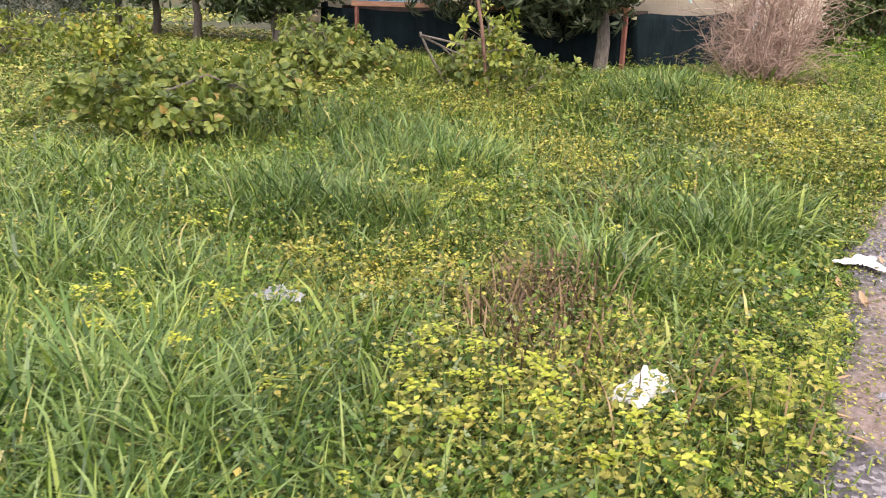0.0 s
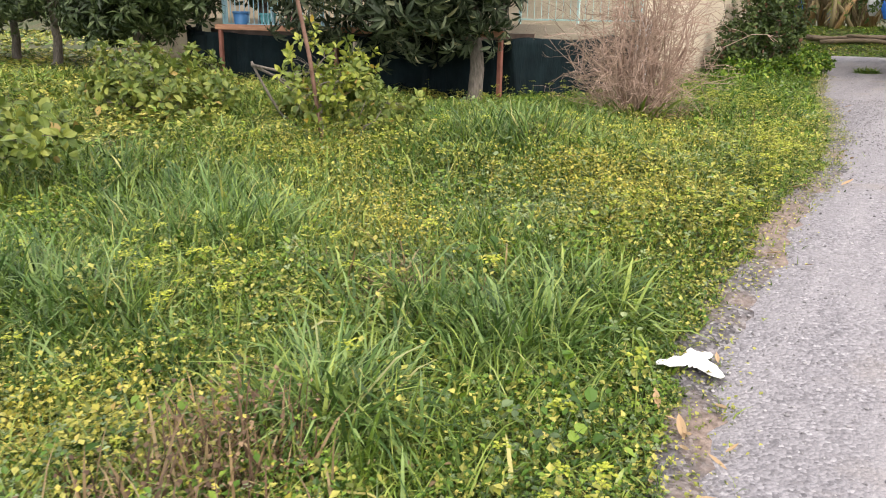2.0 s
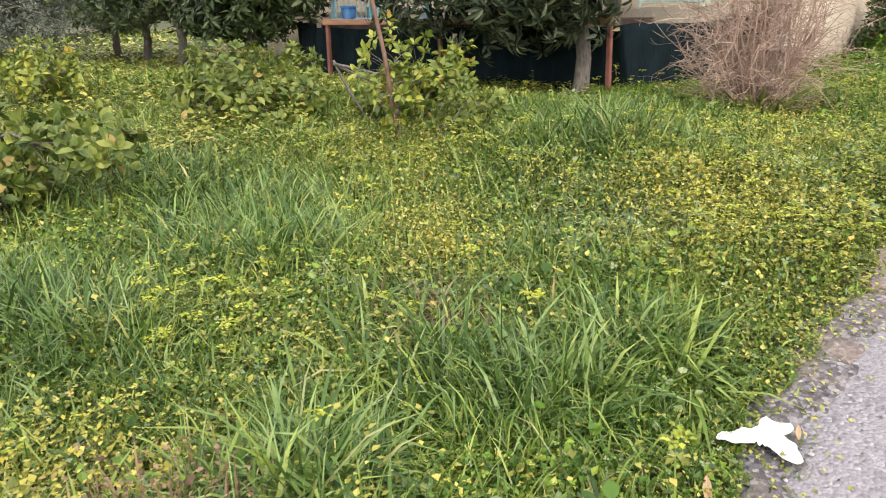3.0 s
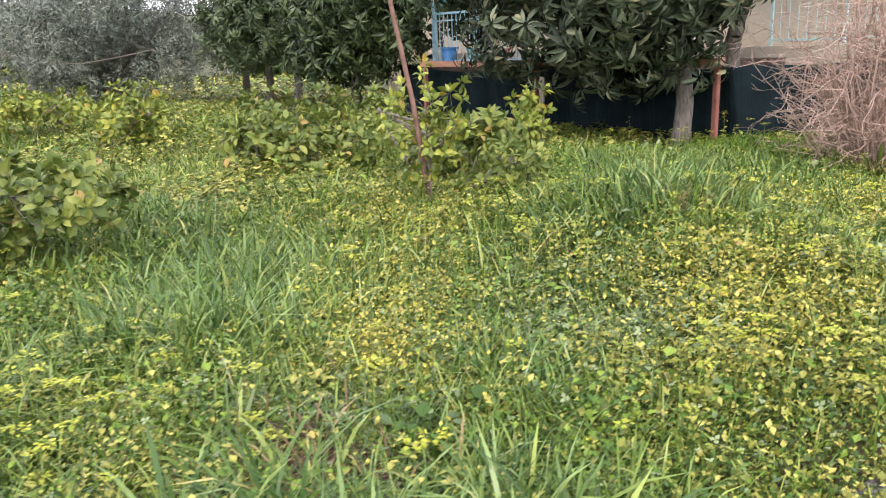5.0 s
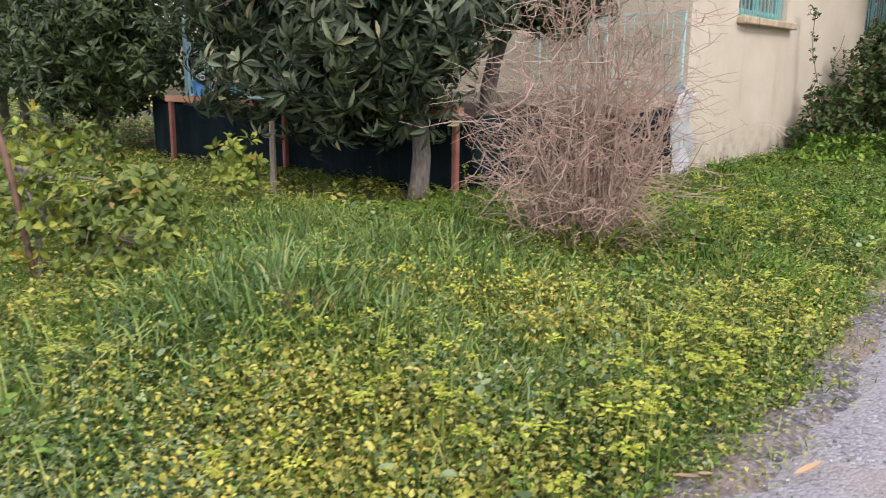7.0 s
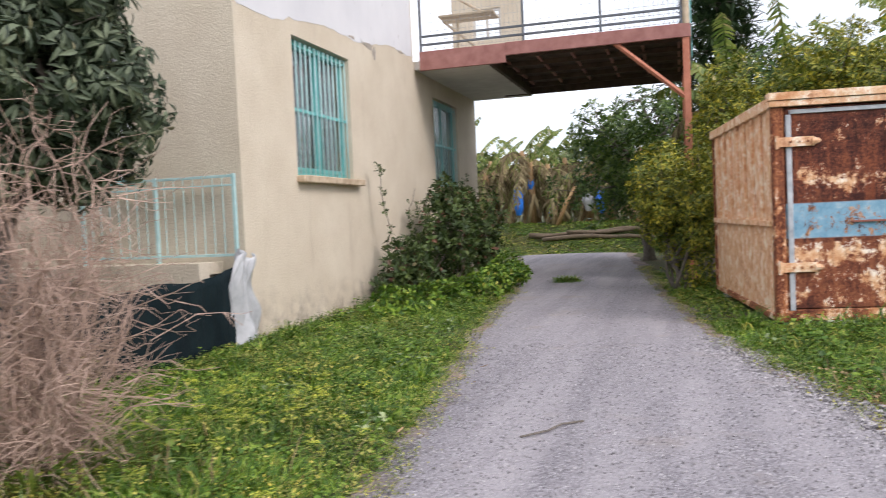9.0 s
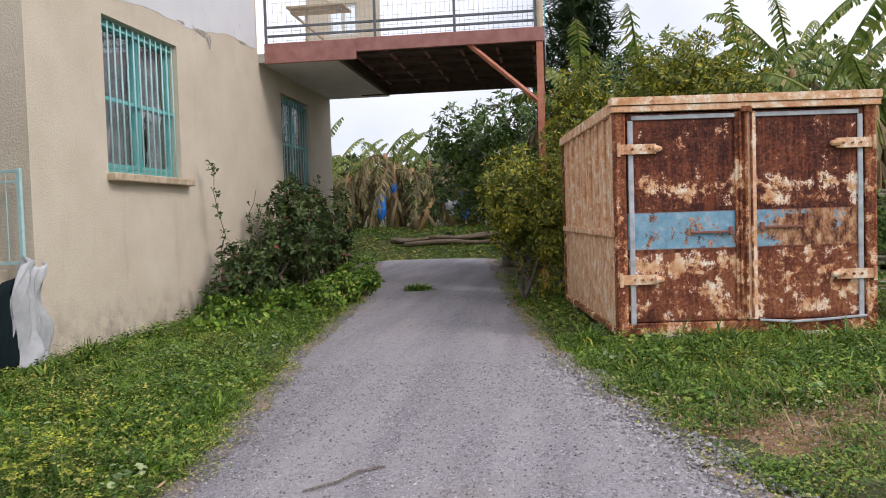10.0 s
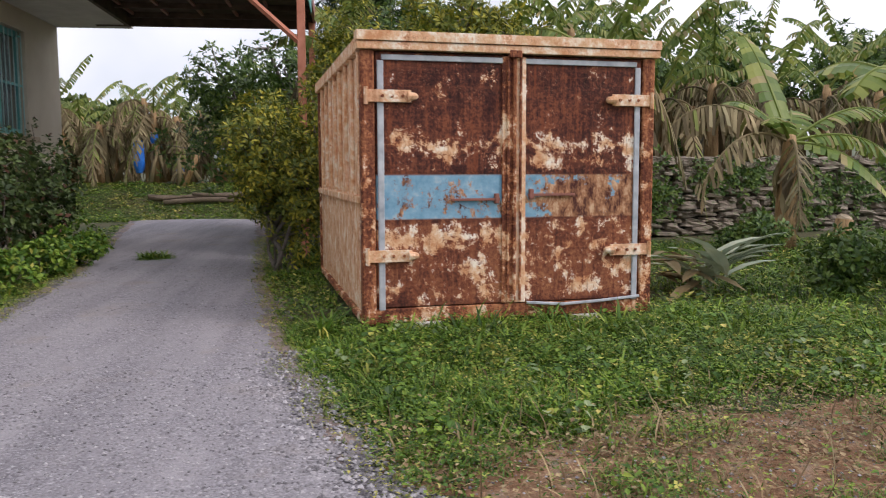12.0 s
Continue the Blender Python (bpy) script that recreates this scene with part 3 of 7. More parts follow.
W1 = (14.80, 16.72, 2.00, 3.87)
W2 = (21.15, 23.05, 2.00, 3.87)
side = wall_cells([FY, W1[0], W1[1], W2[0], W2[1], FAR_Y], [-0.5, W1[2], W1[3], 4.40], [W1, W2], lambda u, v, d: (WX - d, u, v), 0.28)
solo("wall_side", side, m_cream, "cream rendered side wall with two barred windows and stained foot", "wall", kind="structure")
front = wall_cells([LEFT_X, -5.3, -4.25, WX - 0.28], [-0.5, 1.05, 1.9, 3.75, 4.40], [(-5.3, -4.25, 1.9, 3.75)], lambda u, v, d: (u, FY + d, v), 0.28)
solo("wall_front", front, m_cream, "cream rendered front wall behind the terrace rail", "wall", kind="structure")
# the upper storey, a little proud of the wall under it with a ragged lower line
rg = rng_of(3)
lo_y = np.arange(FY - 0.03, 19.96, 0.16)
lo_z = 4.0 + 0.085 * (lo_y - 14) + 0.05 * np.sin(2.1 * lo_y) + rg.normal(0, 0.014, len(lo_y))
lo_z = np.maximum(lo_z, 3.95)
up = Geo()
for i in range(len(lo_y) - 1):
    a, b, za, zb = lo_y[i], lo_y[i + 1], lo_z[i], lo_z[i + 1]
    x1 = WX + 0.004
    up.add([(x1, a, za), (x1, b, zb), (x1, b, 7.4), (x1, a, 7.4), (WX, a, za), (WX, b, zb)], [[[0, 1, 2, 3], [4, 5, 1, 0]]])
solo("wall_upper_skin", up, m_white, "pale grey painted upper wall skin with ragged lower edge", "wall", kind="structure")
solo("wall_upper_side", Geo().box((WX - 0.28, FY, 4.40), (WX, 19.95, 7.4)), m_cream, "upper storey side wall", "wall", kind="structure")
solo("wall_upper_front", Geo().box((LEFT_X, FY, 4.40), (WX - 0.28, FY + 0.28, 7.4)), m_cream, "upper storey front wall", "wall", kind="structure")
solo("wall_upper_back", Geo().box((LEFT_X, 19.67, 4.40), (WX - 0.28, 19.95, 7.4)), m_cream, "upper storey rear wall", "wall", kind="structure")
solo("wall_far", Geo().box((LEFT_X, FAR_Y - 0.28, -0.5), (WX - 0.28, FAR_Y, 4.40)), m_cream, "cream rear wall", "wall", kind="structure")
solo("wall_left", Geo().box((LEFT_X - 0.28, FY, -0.5), (LEFT_X, FAR_Y, 7.4)), m_cream, "cream end wall", "wall", kind="structure")
# floor, slab and partition in the colour that carries the rooms' dimness
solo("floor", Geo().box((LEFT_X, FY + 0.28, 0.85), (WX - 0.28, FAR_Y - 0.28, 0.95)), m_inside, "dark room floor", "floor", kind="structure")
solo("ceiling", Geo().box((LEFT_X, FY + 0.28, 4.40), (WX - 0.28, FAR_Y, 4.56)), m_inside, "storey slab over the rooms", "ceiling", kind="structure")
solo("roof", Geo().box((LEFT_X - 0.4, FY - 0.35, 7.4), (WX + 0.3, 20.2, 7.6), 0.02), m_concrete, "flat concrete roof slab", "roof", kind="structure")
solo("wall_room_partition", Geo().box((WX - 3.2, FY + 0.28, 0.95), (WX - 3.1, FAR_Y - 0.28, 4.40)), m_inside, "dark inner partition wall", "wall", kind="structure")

# bare cement where the paint has come away
rp = rng_of(8)
for (cy, cz, ry, rz, nlob) in ((17.6, 4.25, 0.22, 0.045, 9), (16.9, 4.25, 0.12, 0.022, 7), (17.85, 4.17, 0.07, 0.09, 7), (19.2, 4.44, 0.16, 0.02, 7)):
    a = np.linspace(0, 2 * np.pi, 26, endpoint=False)
    r = 1 + 0.22 * np.sin(3 * a + cy) + 0.12 * np.sin(nlob * a) + rp.normal(0, 0.05, 26)
    P = np.stack([np.full(26, WX + 0.006), cy + ry * r * np.cos(a), cz + rz * r * np.sin(a)], 1)
    gp = Geo().add(np.concatenate([P, P - (0.004, 0, 0), [(WX + 0.0065, cy, cz)]]), [[[k, (k + 1) % 26, 52] for k in range(26)], [[k, 26 + k, 26 + (k + 1) % 26, (k + 1) % 26] for k in range(26)]])
    solo("trim_cement_patch", gp, m_patch, "bare grey cement patch where paint has flaked", "wall patch", kind="structure")


def barred_window(index, y0, y1, z0, z1, bars, torn):
    """A two-leaf turquoise window with upright bars, set back in the side wall."""
    w = thing("window_%d" % index, "turquoise barred window with grey curtain behind dusty glass", "window", (WX, y0, z0), kind="structure")
    xf = WX - 0.12
    fr = Geo()
    t = 0.07
    fr.box((xf - 0.06, y0, z0), (xf, y0 + t, z1), 0.006).box((xf - 0.06, y1 - t, z0), (xf, y1, z1), 0.006)
    fr.box((xf - 0.06, y0 + t, z1 - t), (xf, y1 - t, z1), 0.006).box((xf - 0.06, y0 + t, z0), (xf, y1 - t, z0 + t), 0.006)
    part("window_frame", fr, m_turq, w)
    ym = (y0 + y1) / 2
    for a, b in ((y0 + t, ym - 0.012), (ym + 0.012, y1 - t)):
        cs = Geo()
        s = 0.055
        cs.box((xf - 0.05, a, z0 + t), (xf + 0.012, a + s, z1 - t), 0.005).box((xf - 0.05, b - s, z0 + t), (xf + 0.012, b, z1 - t), 0.005)
        cs.box((xf - 0.05, a + s, z1 - t - s), (xf + 0.012, b - s, z1 - t), 0.005).box((xf - 0.05, a + s, z0 + t), (xf + 0.012, b - s, z0 + t + s), 0.005)
        leaf = part("casement", cs, m_turq, w)
        pane = part("pane", Geo().box((xf - 0.024, a + s, z0 + t + s), (xf - 0.019, b - s, z1 - t - s)), m_glass, leaf)
        pane.visible_shadow = False
    zm = z0 + 0.47 * (z1 - z0)
    part("cross_bar", Geo().box((xf + 0.03, y0 + 0.01, zm), (xf + 0.055, y1 - 0.01, zm + 0.045), 0.004), m_turq, w)
    part("cross_bar", Geo().box((xf + 0.03, y0 + 0.01, z1 - 0.11), (xf + 0.055, y1 - 0.01, z1 - 0.08), 0.004), m_turq, w)
    for kk in range(bars):
        y = y0 + 0.06 + (y1 - y0 - 0.12) * kk / (bars - 1)
        part("bar", Geo().tube([(xf + 0.065, y, z0 + 0.02), (xf + 0.065, y, zm), (xf + 0.065, y, z1 - 0.03)], 0.011, 6), m_rail, w, "pale turquoise bar", True)
    # curtain in folds, hanging behind the glass
    yy = np.linspace(y0 + 0.08, y1 - 0.08, 60)
    gap = np.exp(-((yy - (y0 + 0.72 * (y1 - y0))) / 0.05) ** 2) if torn else 0 * yy
    top, bot = np.full(60, z1 - 0.1), z0 + 0.02 + 0.9 * gap
    xx = xf - 0.14 + 0.028 * np.sin(yy * 42) + 0.012 * np.sin(yy * 95)
    cv = np.concatenate([np.stack([xx, yy, top], 1), np.stack([xx + 0.01 * np.sin(yy * 30), yy, (top + bot) / 2], 1), np.stack([xx, yy, bot], 1)])
    q = [[r * 60 + c, r * 60 + c + 1, r * 60 + 61 + c, r * 60 + 60 + c] for r in range(2) for c in range(59)]
    part("curtain", Geo().add(cv, [q]), m_curtain, w, "grey gathered curtain", shade=True)
    sl = Geo()
    sl.box((WX - 0.14, y0 - 0.04, z0 - 0.10), (WX + 0.13, y1 + 0.17, z0 - 0.004), 0.02)
    part("window_sill", sl, m_sill, w, "worn brownish stone sill")
    return w


barred_window(1, *W1, 13, True)
barred_window(2, *W2, 11, False)
# front window, mostly behind the tree
fw = thing("window_3", "turquoise framed front window in shade", "window", (-4.8, FY, 1.9), kind="structure")
fg = Geo()
fg.box((-5.3, FY + 0.10, 1.9), (-5.22, FY + 0.18, 3.75), 0.006).box((-4.33, FY + 0.10, 1.9), (-4.25, FY + 0.18, 3.75), 0.006)
fg.box((-5.22, FY + 0.10, 3.67), (-4.33, FY + 0.18, 3.75), 0.006).box((-5.22, FY + 0.10, 1.9), (-4.33, FY + 0.18, 1.98), 0.006).box((-4.81, FY + 0.10, 1.98), (-4.75, FY + 0.18, 3.67), 0.006)
part("window_frame", fg, m_turq, fw)
part("pane", Geo().box((-5.22, FY + 0.13, 1.98), (-4.33, FY + 0.135, 3.67)), m_glass, fw).visible_shadow = False

# ---------------- balcony over the drive ----------------
BY0, BY1, BX1 = 19.94, 24.3, 2.32
balc = thing("balcony", "maroon steel balcony over the drive with wire mesh railing", "balcony", (0, BY0, 4.3))
part("concrete_slab", Geo().box((WX + 0.002, BY0 + 0.06, 4.24), (-1.30, FAR_Y, 4.40), 0.01), m_concrete, balc, "white plastered concrete slab")
part("fascia", Geo().box((WX + 0.14, BY0 - 0.02, 4.20), (-0.95, BY0 + 0.055, 4.56), 0.01), m_fascia, balc)
part("fascia", Geo().box((-0.95, BY0 - 0.015, 4.33), (BX1 + 0.04, BY0 + 0.05, 4.57), 0.01), m_fascia, balc)
part("deck", Geo().box((-1.298, BY0 + 0.055, 4.44), (BX1, BY1, 4.50)), m_deck, balc, "dark board deck seen from below")
for kk in range(5):
    y = BY0 + 0.35 + kk * 0.93
    part("joist", Geo().box((-1.219, y, 4.34), (BX1, y + 0.07, 4.438), 0.006), m_deck, balc)
for kk in range(6):
    x = -1.15 + kk * 0.66
    part("bearer", Geo().box((x, BY0 + 0.06, 4.385), (x + 0.05, BY1, 4.436), 0.004), m_fascia, balc)
part("edge_beam", Geo().box((-1.299, BY0 + 0.06, 4.2), (-1.22, BY1, 4.5), 0.006), m_deck, balc)
part("edge_beam", Geo().box((-1.9, BY1, 4.22), (BX1 + 0.04, BY1 + 0.08, 4.50), 0.008), m_deck, balc)
part("edge_beam", Geo().box((BX1, BY0 + 0.05, 4.33), (BX1 + 0.06, BY1, 4.57), 0.008), m_fascia, balc)
for y in (BY0 + 0.06, BY1 - 0.05):
    part("post", Geo().box((BX1 - 0.09, y - 0.05, g(BX1, y) - 0.15), (BX1 + 0.03, y + 0.05, 4.33), 0.008), m_redpost, balc)
part("brace", Geo().tube([(1.05, BY0 + 0.05, 4.36), (2.25, BY0 + 0.05, 3.30)], 0.045, 4), m_redpost, balc)
for x in (WX + 0.17, -0.6, 0.82, BX1 - 0.1):
    part("rail_post", Geo().box((x - 0.022, BY0, 4.56), (x + 0.022, BY0 + 0.045, 6.2), 0.004), m_darksteel, balc)
for z in (4.70, 4.86, 6.15):
    part("rail", Geo().box((WX + 0.19, BY0 + 0.046, z - 0.02), (BX1, BY0 + 0.085, z + 0.02), 0.004), m_darksteel, balc)
wm = Geo()
for x in np.arange(WX + 0.2, BX1, 0.085):
    wm.tube([(x, BY0 + 0.1, 4.6), (x, BY0 + 0.1, 6.2)], 0.0035, 3, False)
for z in np.arange(4.62, 6.2, 0.17):
    wm.tube([(WX + 0.2, BY0 + 0.105, z), (BX1, BY0 + 0.105, z)], 0.0035, 3, False)
part("wire_mesh", wm, m_wire, balc, "galvanised wire mesh")
part("corner_pole", Geo().tube([(BX1 - 0.02, BY0 + 0.03, 4.56), (BX1 - 0.02, BY0 + 0.03, 6.6)], 0.06, 8), m_board, balc, "pale wooden corner pole")
part("side_screen", Geo().box((BX1 + 0.062, BY0 + 0.1, 4.0), (BX1 + 0.075, BY0 + 1.6, 5.6), 0.003), m_turq, balc, "faded turquoise side sheet")
# rear room wall on the balcony with its shelf
bw = wall_cells([WX - 0.28, -2.55, -1.85, -1.36], [4.41, 4.75, 5.15, 5.55, 6.3, 7.2], [(-2.55, -1.85, 5.55, 6.3), (-1.85, -1.84, 4.75, 5.15)], lambda u, v, d: (u, 24.0 + d, v), 0.2)
solo("wall_balcony_room", bw, m_cream, "cream wall of a rear room on the balcony", "wall", kind="structure")
rw = thing("window_4", "small white framed window on the balcony", "window", (-2.2, 24.0, 5.55), kind="structure")
rf = Geo().box((-2.55, 24.03, 5.55), (-2.49, 24.09, 6.3)).box((-1.91, 24.03, 5.55), (-1.85, 24.09, 6.3)).box((-2.23, 24.03, 5.61), (-2.17, 24.09, 6.24)).box((-2.49, 24.03, 5.55), (-1.91, 24.09, 5.61)).box((-2.49, 24.03, 6.24), (-1.91, 24.09, 6.3))
part("window_frame", rf, m_concrete, rw)
part("pane", Geo().box((-2.49, 24.055, 5.61), (-1.91, 24.06, 6.24)), m_glass, rw)
sh = thing("wall_shelf", "weathered cream board shelf on crossed struts", "shelf", (-1.9, 20.4, 4.58))
part("board", Geo().box((-2.35, 20.35, 5.28), (-1.25, 20.95, 5.32), 0.006, ), m_board, sh)
part("strut", Geo().tube([(-2.0, 20.5, 4.57), (-2.0, 20.5, 5.28)], 0.03, 6), m_board, sh)
part("strut", Geo().tube([(-2.3, 20.5, 5.24), (-1.55, 20.5, 4.58)], 0.03, 6), m_board, sh)
part("strut", Geo().tube([(-1.35, 20.6, 5.26), (-2.35, 20.8, 5.9)], 0.025, 6), m_board, sh)

# ---------------- terrace and its rail ----------------
TZ = 0.95
solo("terrace", Geo().box((LEFT_X, 13.053, TZ - 0.14), (WX - 0.3, FY - 0.003, TZ), 0.01), m_cream, "narrow rendered terrace along the house front", "terrace", kind="structure")
solo("terrace_wall", Geo().box((LEFT_X, 12.85, -0.5), (WX - 0.3, 13.05, TZ + 0.002)), m_cream, "rendered wall under the terrace", "wall", kind="structure")


def terrace_rail(x0, x1, y, mat, label, step, h=1.0, thick=0.008):
    r = thing("terrace_rail", label, "railing", (x0, y, TZ))
    part("top_rail", Geo().box((x0, y - 0.02, TZ + h - 0.03), (x1, y + 0.02, TZ + h), 0.004), mat, r)
    part("middle_rail", Geo().box((x0, y - 0.012, TZ + h - 0.13), (x1, y + 0.012, TZ + h - 0.11), 0.003), mat, r)
    part("bottom_rail", Geo().box((x0, y - 0.015, TZ + 0.06), (x1, y + 0.015, TZ + 0.09), 0.003), mat, r)
    for x in np.arange(x0, x1 + 0.01, (x1 - x0) / max(1, round((x1 - x0) / 1.1))):
        part("rail_post", Geo().box((x - 0.02, y - 0.0215, TZ - 0.002), (x + 0.02, y + 0.0215, TZ + h + 0.01), 0.004), mat, r)
    for x in np.arange(x0 + step, x1 - 0.02, step):
        part("baluster", Geo().tube([(x, y, TZ + 0.09), (x, y, TZ + h - 0.03)], thick, 5), mat, r)


terrace_rail(-4.9, -2.80, 13.2, m_rail, "pale turquoise steel terrace railing with upright bars at the house corner", 0.13, thick=0.006)
PZ = 0.80
plat = [(-9.3, 10.35), (-8.1, 9.72), (-6.1, 9.98), (-5.2, 9.98), (-4.4, 10.0), (-4.4, 12.74), (-9.3, 12.74)]
pg = Geo().add([(x, y, PZ - 0.1) for x, y in plat] + [(x, y, PZ) for x, y in plat], [[list(range(7))[::-1], list(range(7, 14))], [[k, (k + 1) % 7, 7 + (k + 1) % 7, 7 + k] for k in range(7)]])
solo("terrace_platform", pg, m_deck, "raised platform before the house behind the tarp", "terrace", kind="structure")
TZ = PZ
terrace_rail(-8.55, -5.6, 10.0, m_bluerail, "light blue steel terrace railing with upright bars", 0.10, 0.78)
part("rail_pole", Geo().tube([(-8.6, 10.0, PZ), (-8.6, 10.0, 4.2)], 0.03, 8), m_bluerail, bpy.data.objects["terrace_rail.001"], "tall light blue pole")
sw = thing("window_5", "green shuttered window in the house front", "window", (-12.4, FY, 1.7), kind="structure")
for x in (-12.8, -12.36):
    sg = Geo().box((x, FY - 0.05, 1.7), (x + 0.05, FY - 0.004, 3.5), 0.005).box((x + 0.37, FY - 0.05, 1.7), (x + 0.42, FY - 0.004, 3.5), 0.005)
    for z in np.arange(1.72, 3.46, 0.06):
        sg.box((x + 0.05, FY - 0.045, z), (x + 0.37, FY - 0.01, z + 0.045))
    part("shutter", sg, m_greenbox, sw)

# ---------------- fence: posts, beam, hung tarp ----------------
fence = thing("tarp_fence", "dark green tarp hung between red steel posts", "fence", (-6, 9.7, g(-6, 9.7)))
CORNER = [(-2.78, 13.18), (-2.68, 12.2), (-2.66, 11.1), (-3.35, 9.86), (-4.6, 9.82), (-6.1, 9.86), (-8.1, 9.60), (-9.35, 9.85), (-10.9, 11.6)]
TOPZ = [0.93, 0.84, 0.84, 0.80, 0.80, 0.80, 0.76, 0.84, 0.86]
P = np.array(CORNER)
s = np.concatenate([[0], np.cumsum(np.linalg.norm(np.diff(P, axis=0), axis=1))])
u = np.linspace(0, s[-1], 190)
tx, ty, tz = np.interp(u, s, P[:, 0]), np.interp(u, s, P[:, 1]), np.interp(u, s, TOPZ)
rows = 9
tv = []
for r in range(rows):
    kf = r / (rows - 1)
    wob = (0.02 + 0.05 * kf) * np.sin(u * 5.3 + kf) + 0.02 * np.sin(u * 14 + 2 * kf) + 0.012 * np.sin(u * 31)
    sag = 0.05 * np.abs(np.sin(u * 1.9)) * (1 - kf)
    zz = (tz - sag) * (1 - kf) + (gz(tx, ty) - 0.02) * kf
    tv.append(np.stack([tx + 0.35 * wob, ty + wob, zz], 1))
tv = np.concatenate(tv)
tq = np.array([[r * 190 + c, r * 190 + c + 1, r * 190 + 191 + c, r * 190 + 190 + c] for r in range(rows - 1) for c in range(189)])
tg = Geo().add(tv, [tq])
tarp = part("tarp", tg, m_tarp, fence, "dark green woven tarp in loose folds", shade=True)
tarp.modifiers.new("thickness", "SOLIDIFY").thickness = 0.004
for (x, y, h) in ((-8.13, 9.46, 0.80), (-6.12, 9.74, 0.84), (-3.46, 9.72, 0.86)):
    part("post", Geo().box((x - 0.03, y - 0.03, g(x, y) - 0.1), (x + 0.03, y + 0.03, h), 0.008), m_fencepost, fence, "dark red steel post")
part("beam", Geo().box((-8.22, 9.42, 0.80), (-3.40, 9.52, 0.88), 0.01, Matrix.Translation((0, 0, 0)) @ pose(-8.2, 9.46, 0, 0, 0, 3.2) @ Matrix.Translation((8.2, -9.46, 0))), m_beam, fence, "orange-brown top beam")
cu, cv2 = np.meshgrid(np.linspace(0, 1, 25), np.linspace(0, 1, 26), indexing="ij")
flare = 0.30 + 0.28 * cv2
fold = 0.022 * np.sin(17 * cu + 3 * np.sin(4 * cv2)) + 0.012 * np.sin(31 * cu - 9 * cv2) + 0.012 * np.sin(13 * cv2 + 7 * cu)
pv = np.stack([-2.70 + 0.03 * np.sin(9 * cu + 4 * cv2) + 0.05 * cv2 * np.sin(5 * cu) + fold, 13.33 - flare * cu - 0.06 * np.sin(6 * cv2) + fold, 1.04 - 1.12 * cv2 - 0.06 * np.sin(7 * cu)], -1).reshape(-1, 3)
pq = np.array([[c * 26 + r, c * 26 + 26 + r, c * 26 + 27 + r, c * 26 + 1 + r] for c in range(24) for r in range(25)])
ps = part("plastic_sheet", Geo().add(pv, [pq]), m_greyplastic, fence, "torn pale grey plastic sheet", shade=True)
ps.modifiers.new("thickness", "SOLIDIFY").thickness = 0.003
st = Geo().tube([(-4.98, 8.68, g(-5, 8.7) - 0.1), (-4.985, 8.69, 0.3), (-4.97, 8.68, 0.72)], [0.035, 0.032, 0.03], 7)
solo("stake", st, m_palebark, "pale weathered wooden stake standing before the tarp", "stake")
# household things on the terrace edge behind the fence beam
for (nm, x, y, r, h, mt, lb) in (("bucket", -8.2, 9.98, 0.13, 0.26, m_bluepot, "blue plastic bucket on the terrace"), ("bucket", -7.8, 10.15, 0.13, 0.24, m_tealpot, "teal plastic bucket on the terrace"), ("flower_pot", -7.3, 10.2, 0.13, 0.22, m_pinkpot, "pink plastic flower pot on the terrace"), ("flower_pot", -6.9, 10.25, 0.12, 0.2, m_concrete, "white flower pot on the terrace")):
    bt = thing(nm, lb, nm.replace("_", " "), (x, y, TZ))
    part("body", Geo().tube([(x, y, TZ), (x, y, TZ + 0.02), (x, y, TZ + h)], [r * 0.75, r * 0.78, r], 16), mt, bt, shade=True)
    part("rim", Geo().tube([(x, y, TZ + h - 0.02), (x, y, TZ + h + 0.012)], [r * 1.07, r * 1.07], 16), mt, bt)


# ---------------- rusty container ----------------
CA, CB = np.array([3.04, 14.10]), np.array([5.64, 14.42])
cw = float(np.linalg.norm(CB - CA))
cang = math.degrees(math.atan2(CB[1] - CA[1], CB[0] - CA[0]))
CZ, CH, CL = 0.14, 2.46, 3.75
box_m = pose(CA[0], CA[1], 0, 0, 0, cang)
cont = thing("container", "rusty steel container with flaking paint on weedy ground", "container")
cont.matrix_world = box_m


def cpart(name, geo, mat, parent=None, label=""):
    ob = new(name, geo.mesh(name, mat))
    ob.parent = parent or cont
    return tagged(ob, label=label)


# local: x along the doors, y into the depth, z up
cpart("corner_post", Geo().box((0, 0, CZ - 0.06), (0.115, 0.12, CH - 0.13), 0.012), m_rustframe)
cpart("corner_post", Geo().box((cw - 0.115, 0, CZ - 0.06), (cw, 0.12, CH - 0.13), 0.012), m_rustframe)
cpart("corner_post", Geo().box((0, CL - 0.12, CZ - 0.06), (0.115, CL, CH - 0.13), 0.012), m_rustframe)
cpart("corner_post", Geo().box((cw - 0.115, CL - 0.12, CZ - 0.06), (cw, CL, CH - 0.13), 0.012), m_rustframe)
cpart("header_slat", Geo().box((-0.03, -0.035, CH - 0.125), (cw + 0.03, 0.1, CH - 0.065), 0.005), m_rustpale, label="peach-painted upper slat streaked with rust")
cpart("header_slat", Geo().box((-0.035, -0.05, CH - 0.058), (cw + 0.035, 0.1, CH + 0.02), 0.005), m_rustpale, label="peach-painted upper slat streaked with rust")
cpart("sill_beam", Geo().box((0.02, 0.01, CZ - 0.05), (cw - 0.02, 0.13, CZ + 0.07), 0.012), m_rustframe)
roofg = Geo()
ry = np.linspace(0.1, CL, 22)
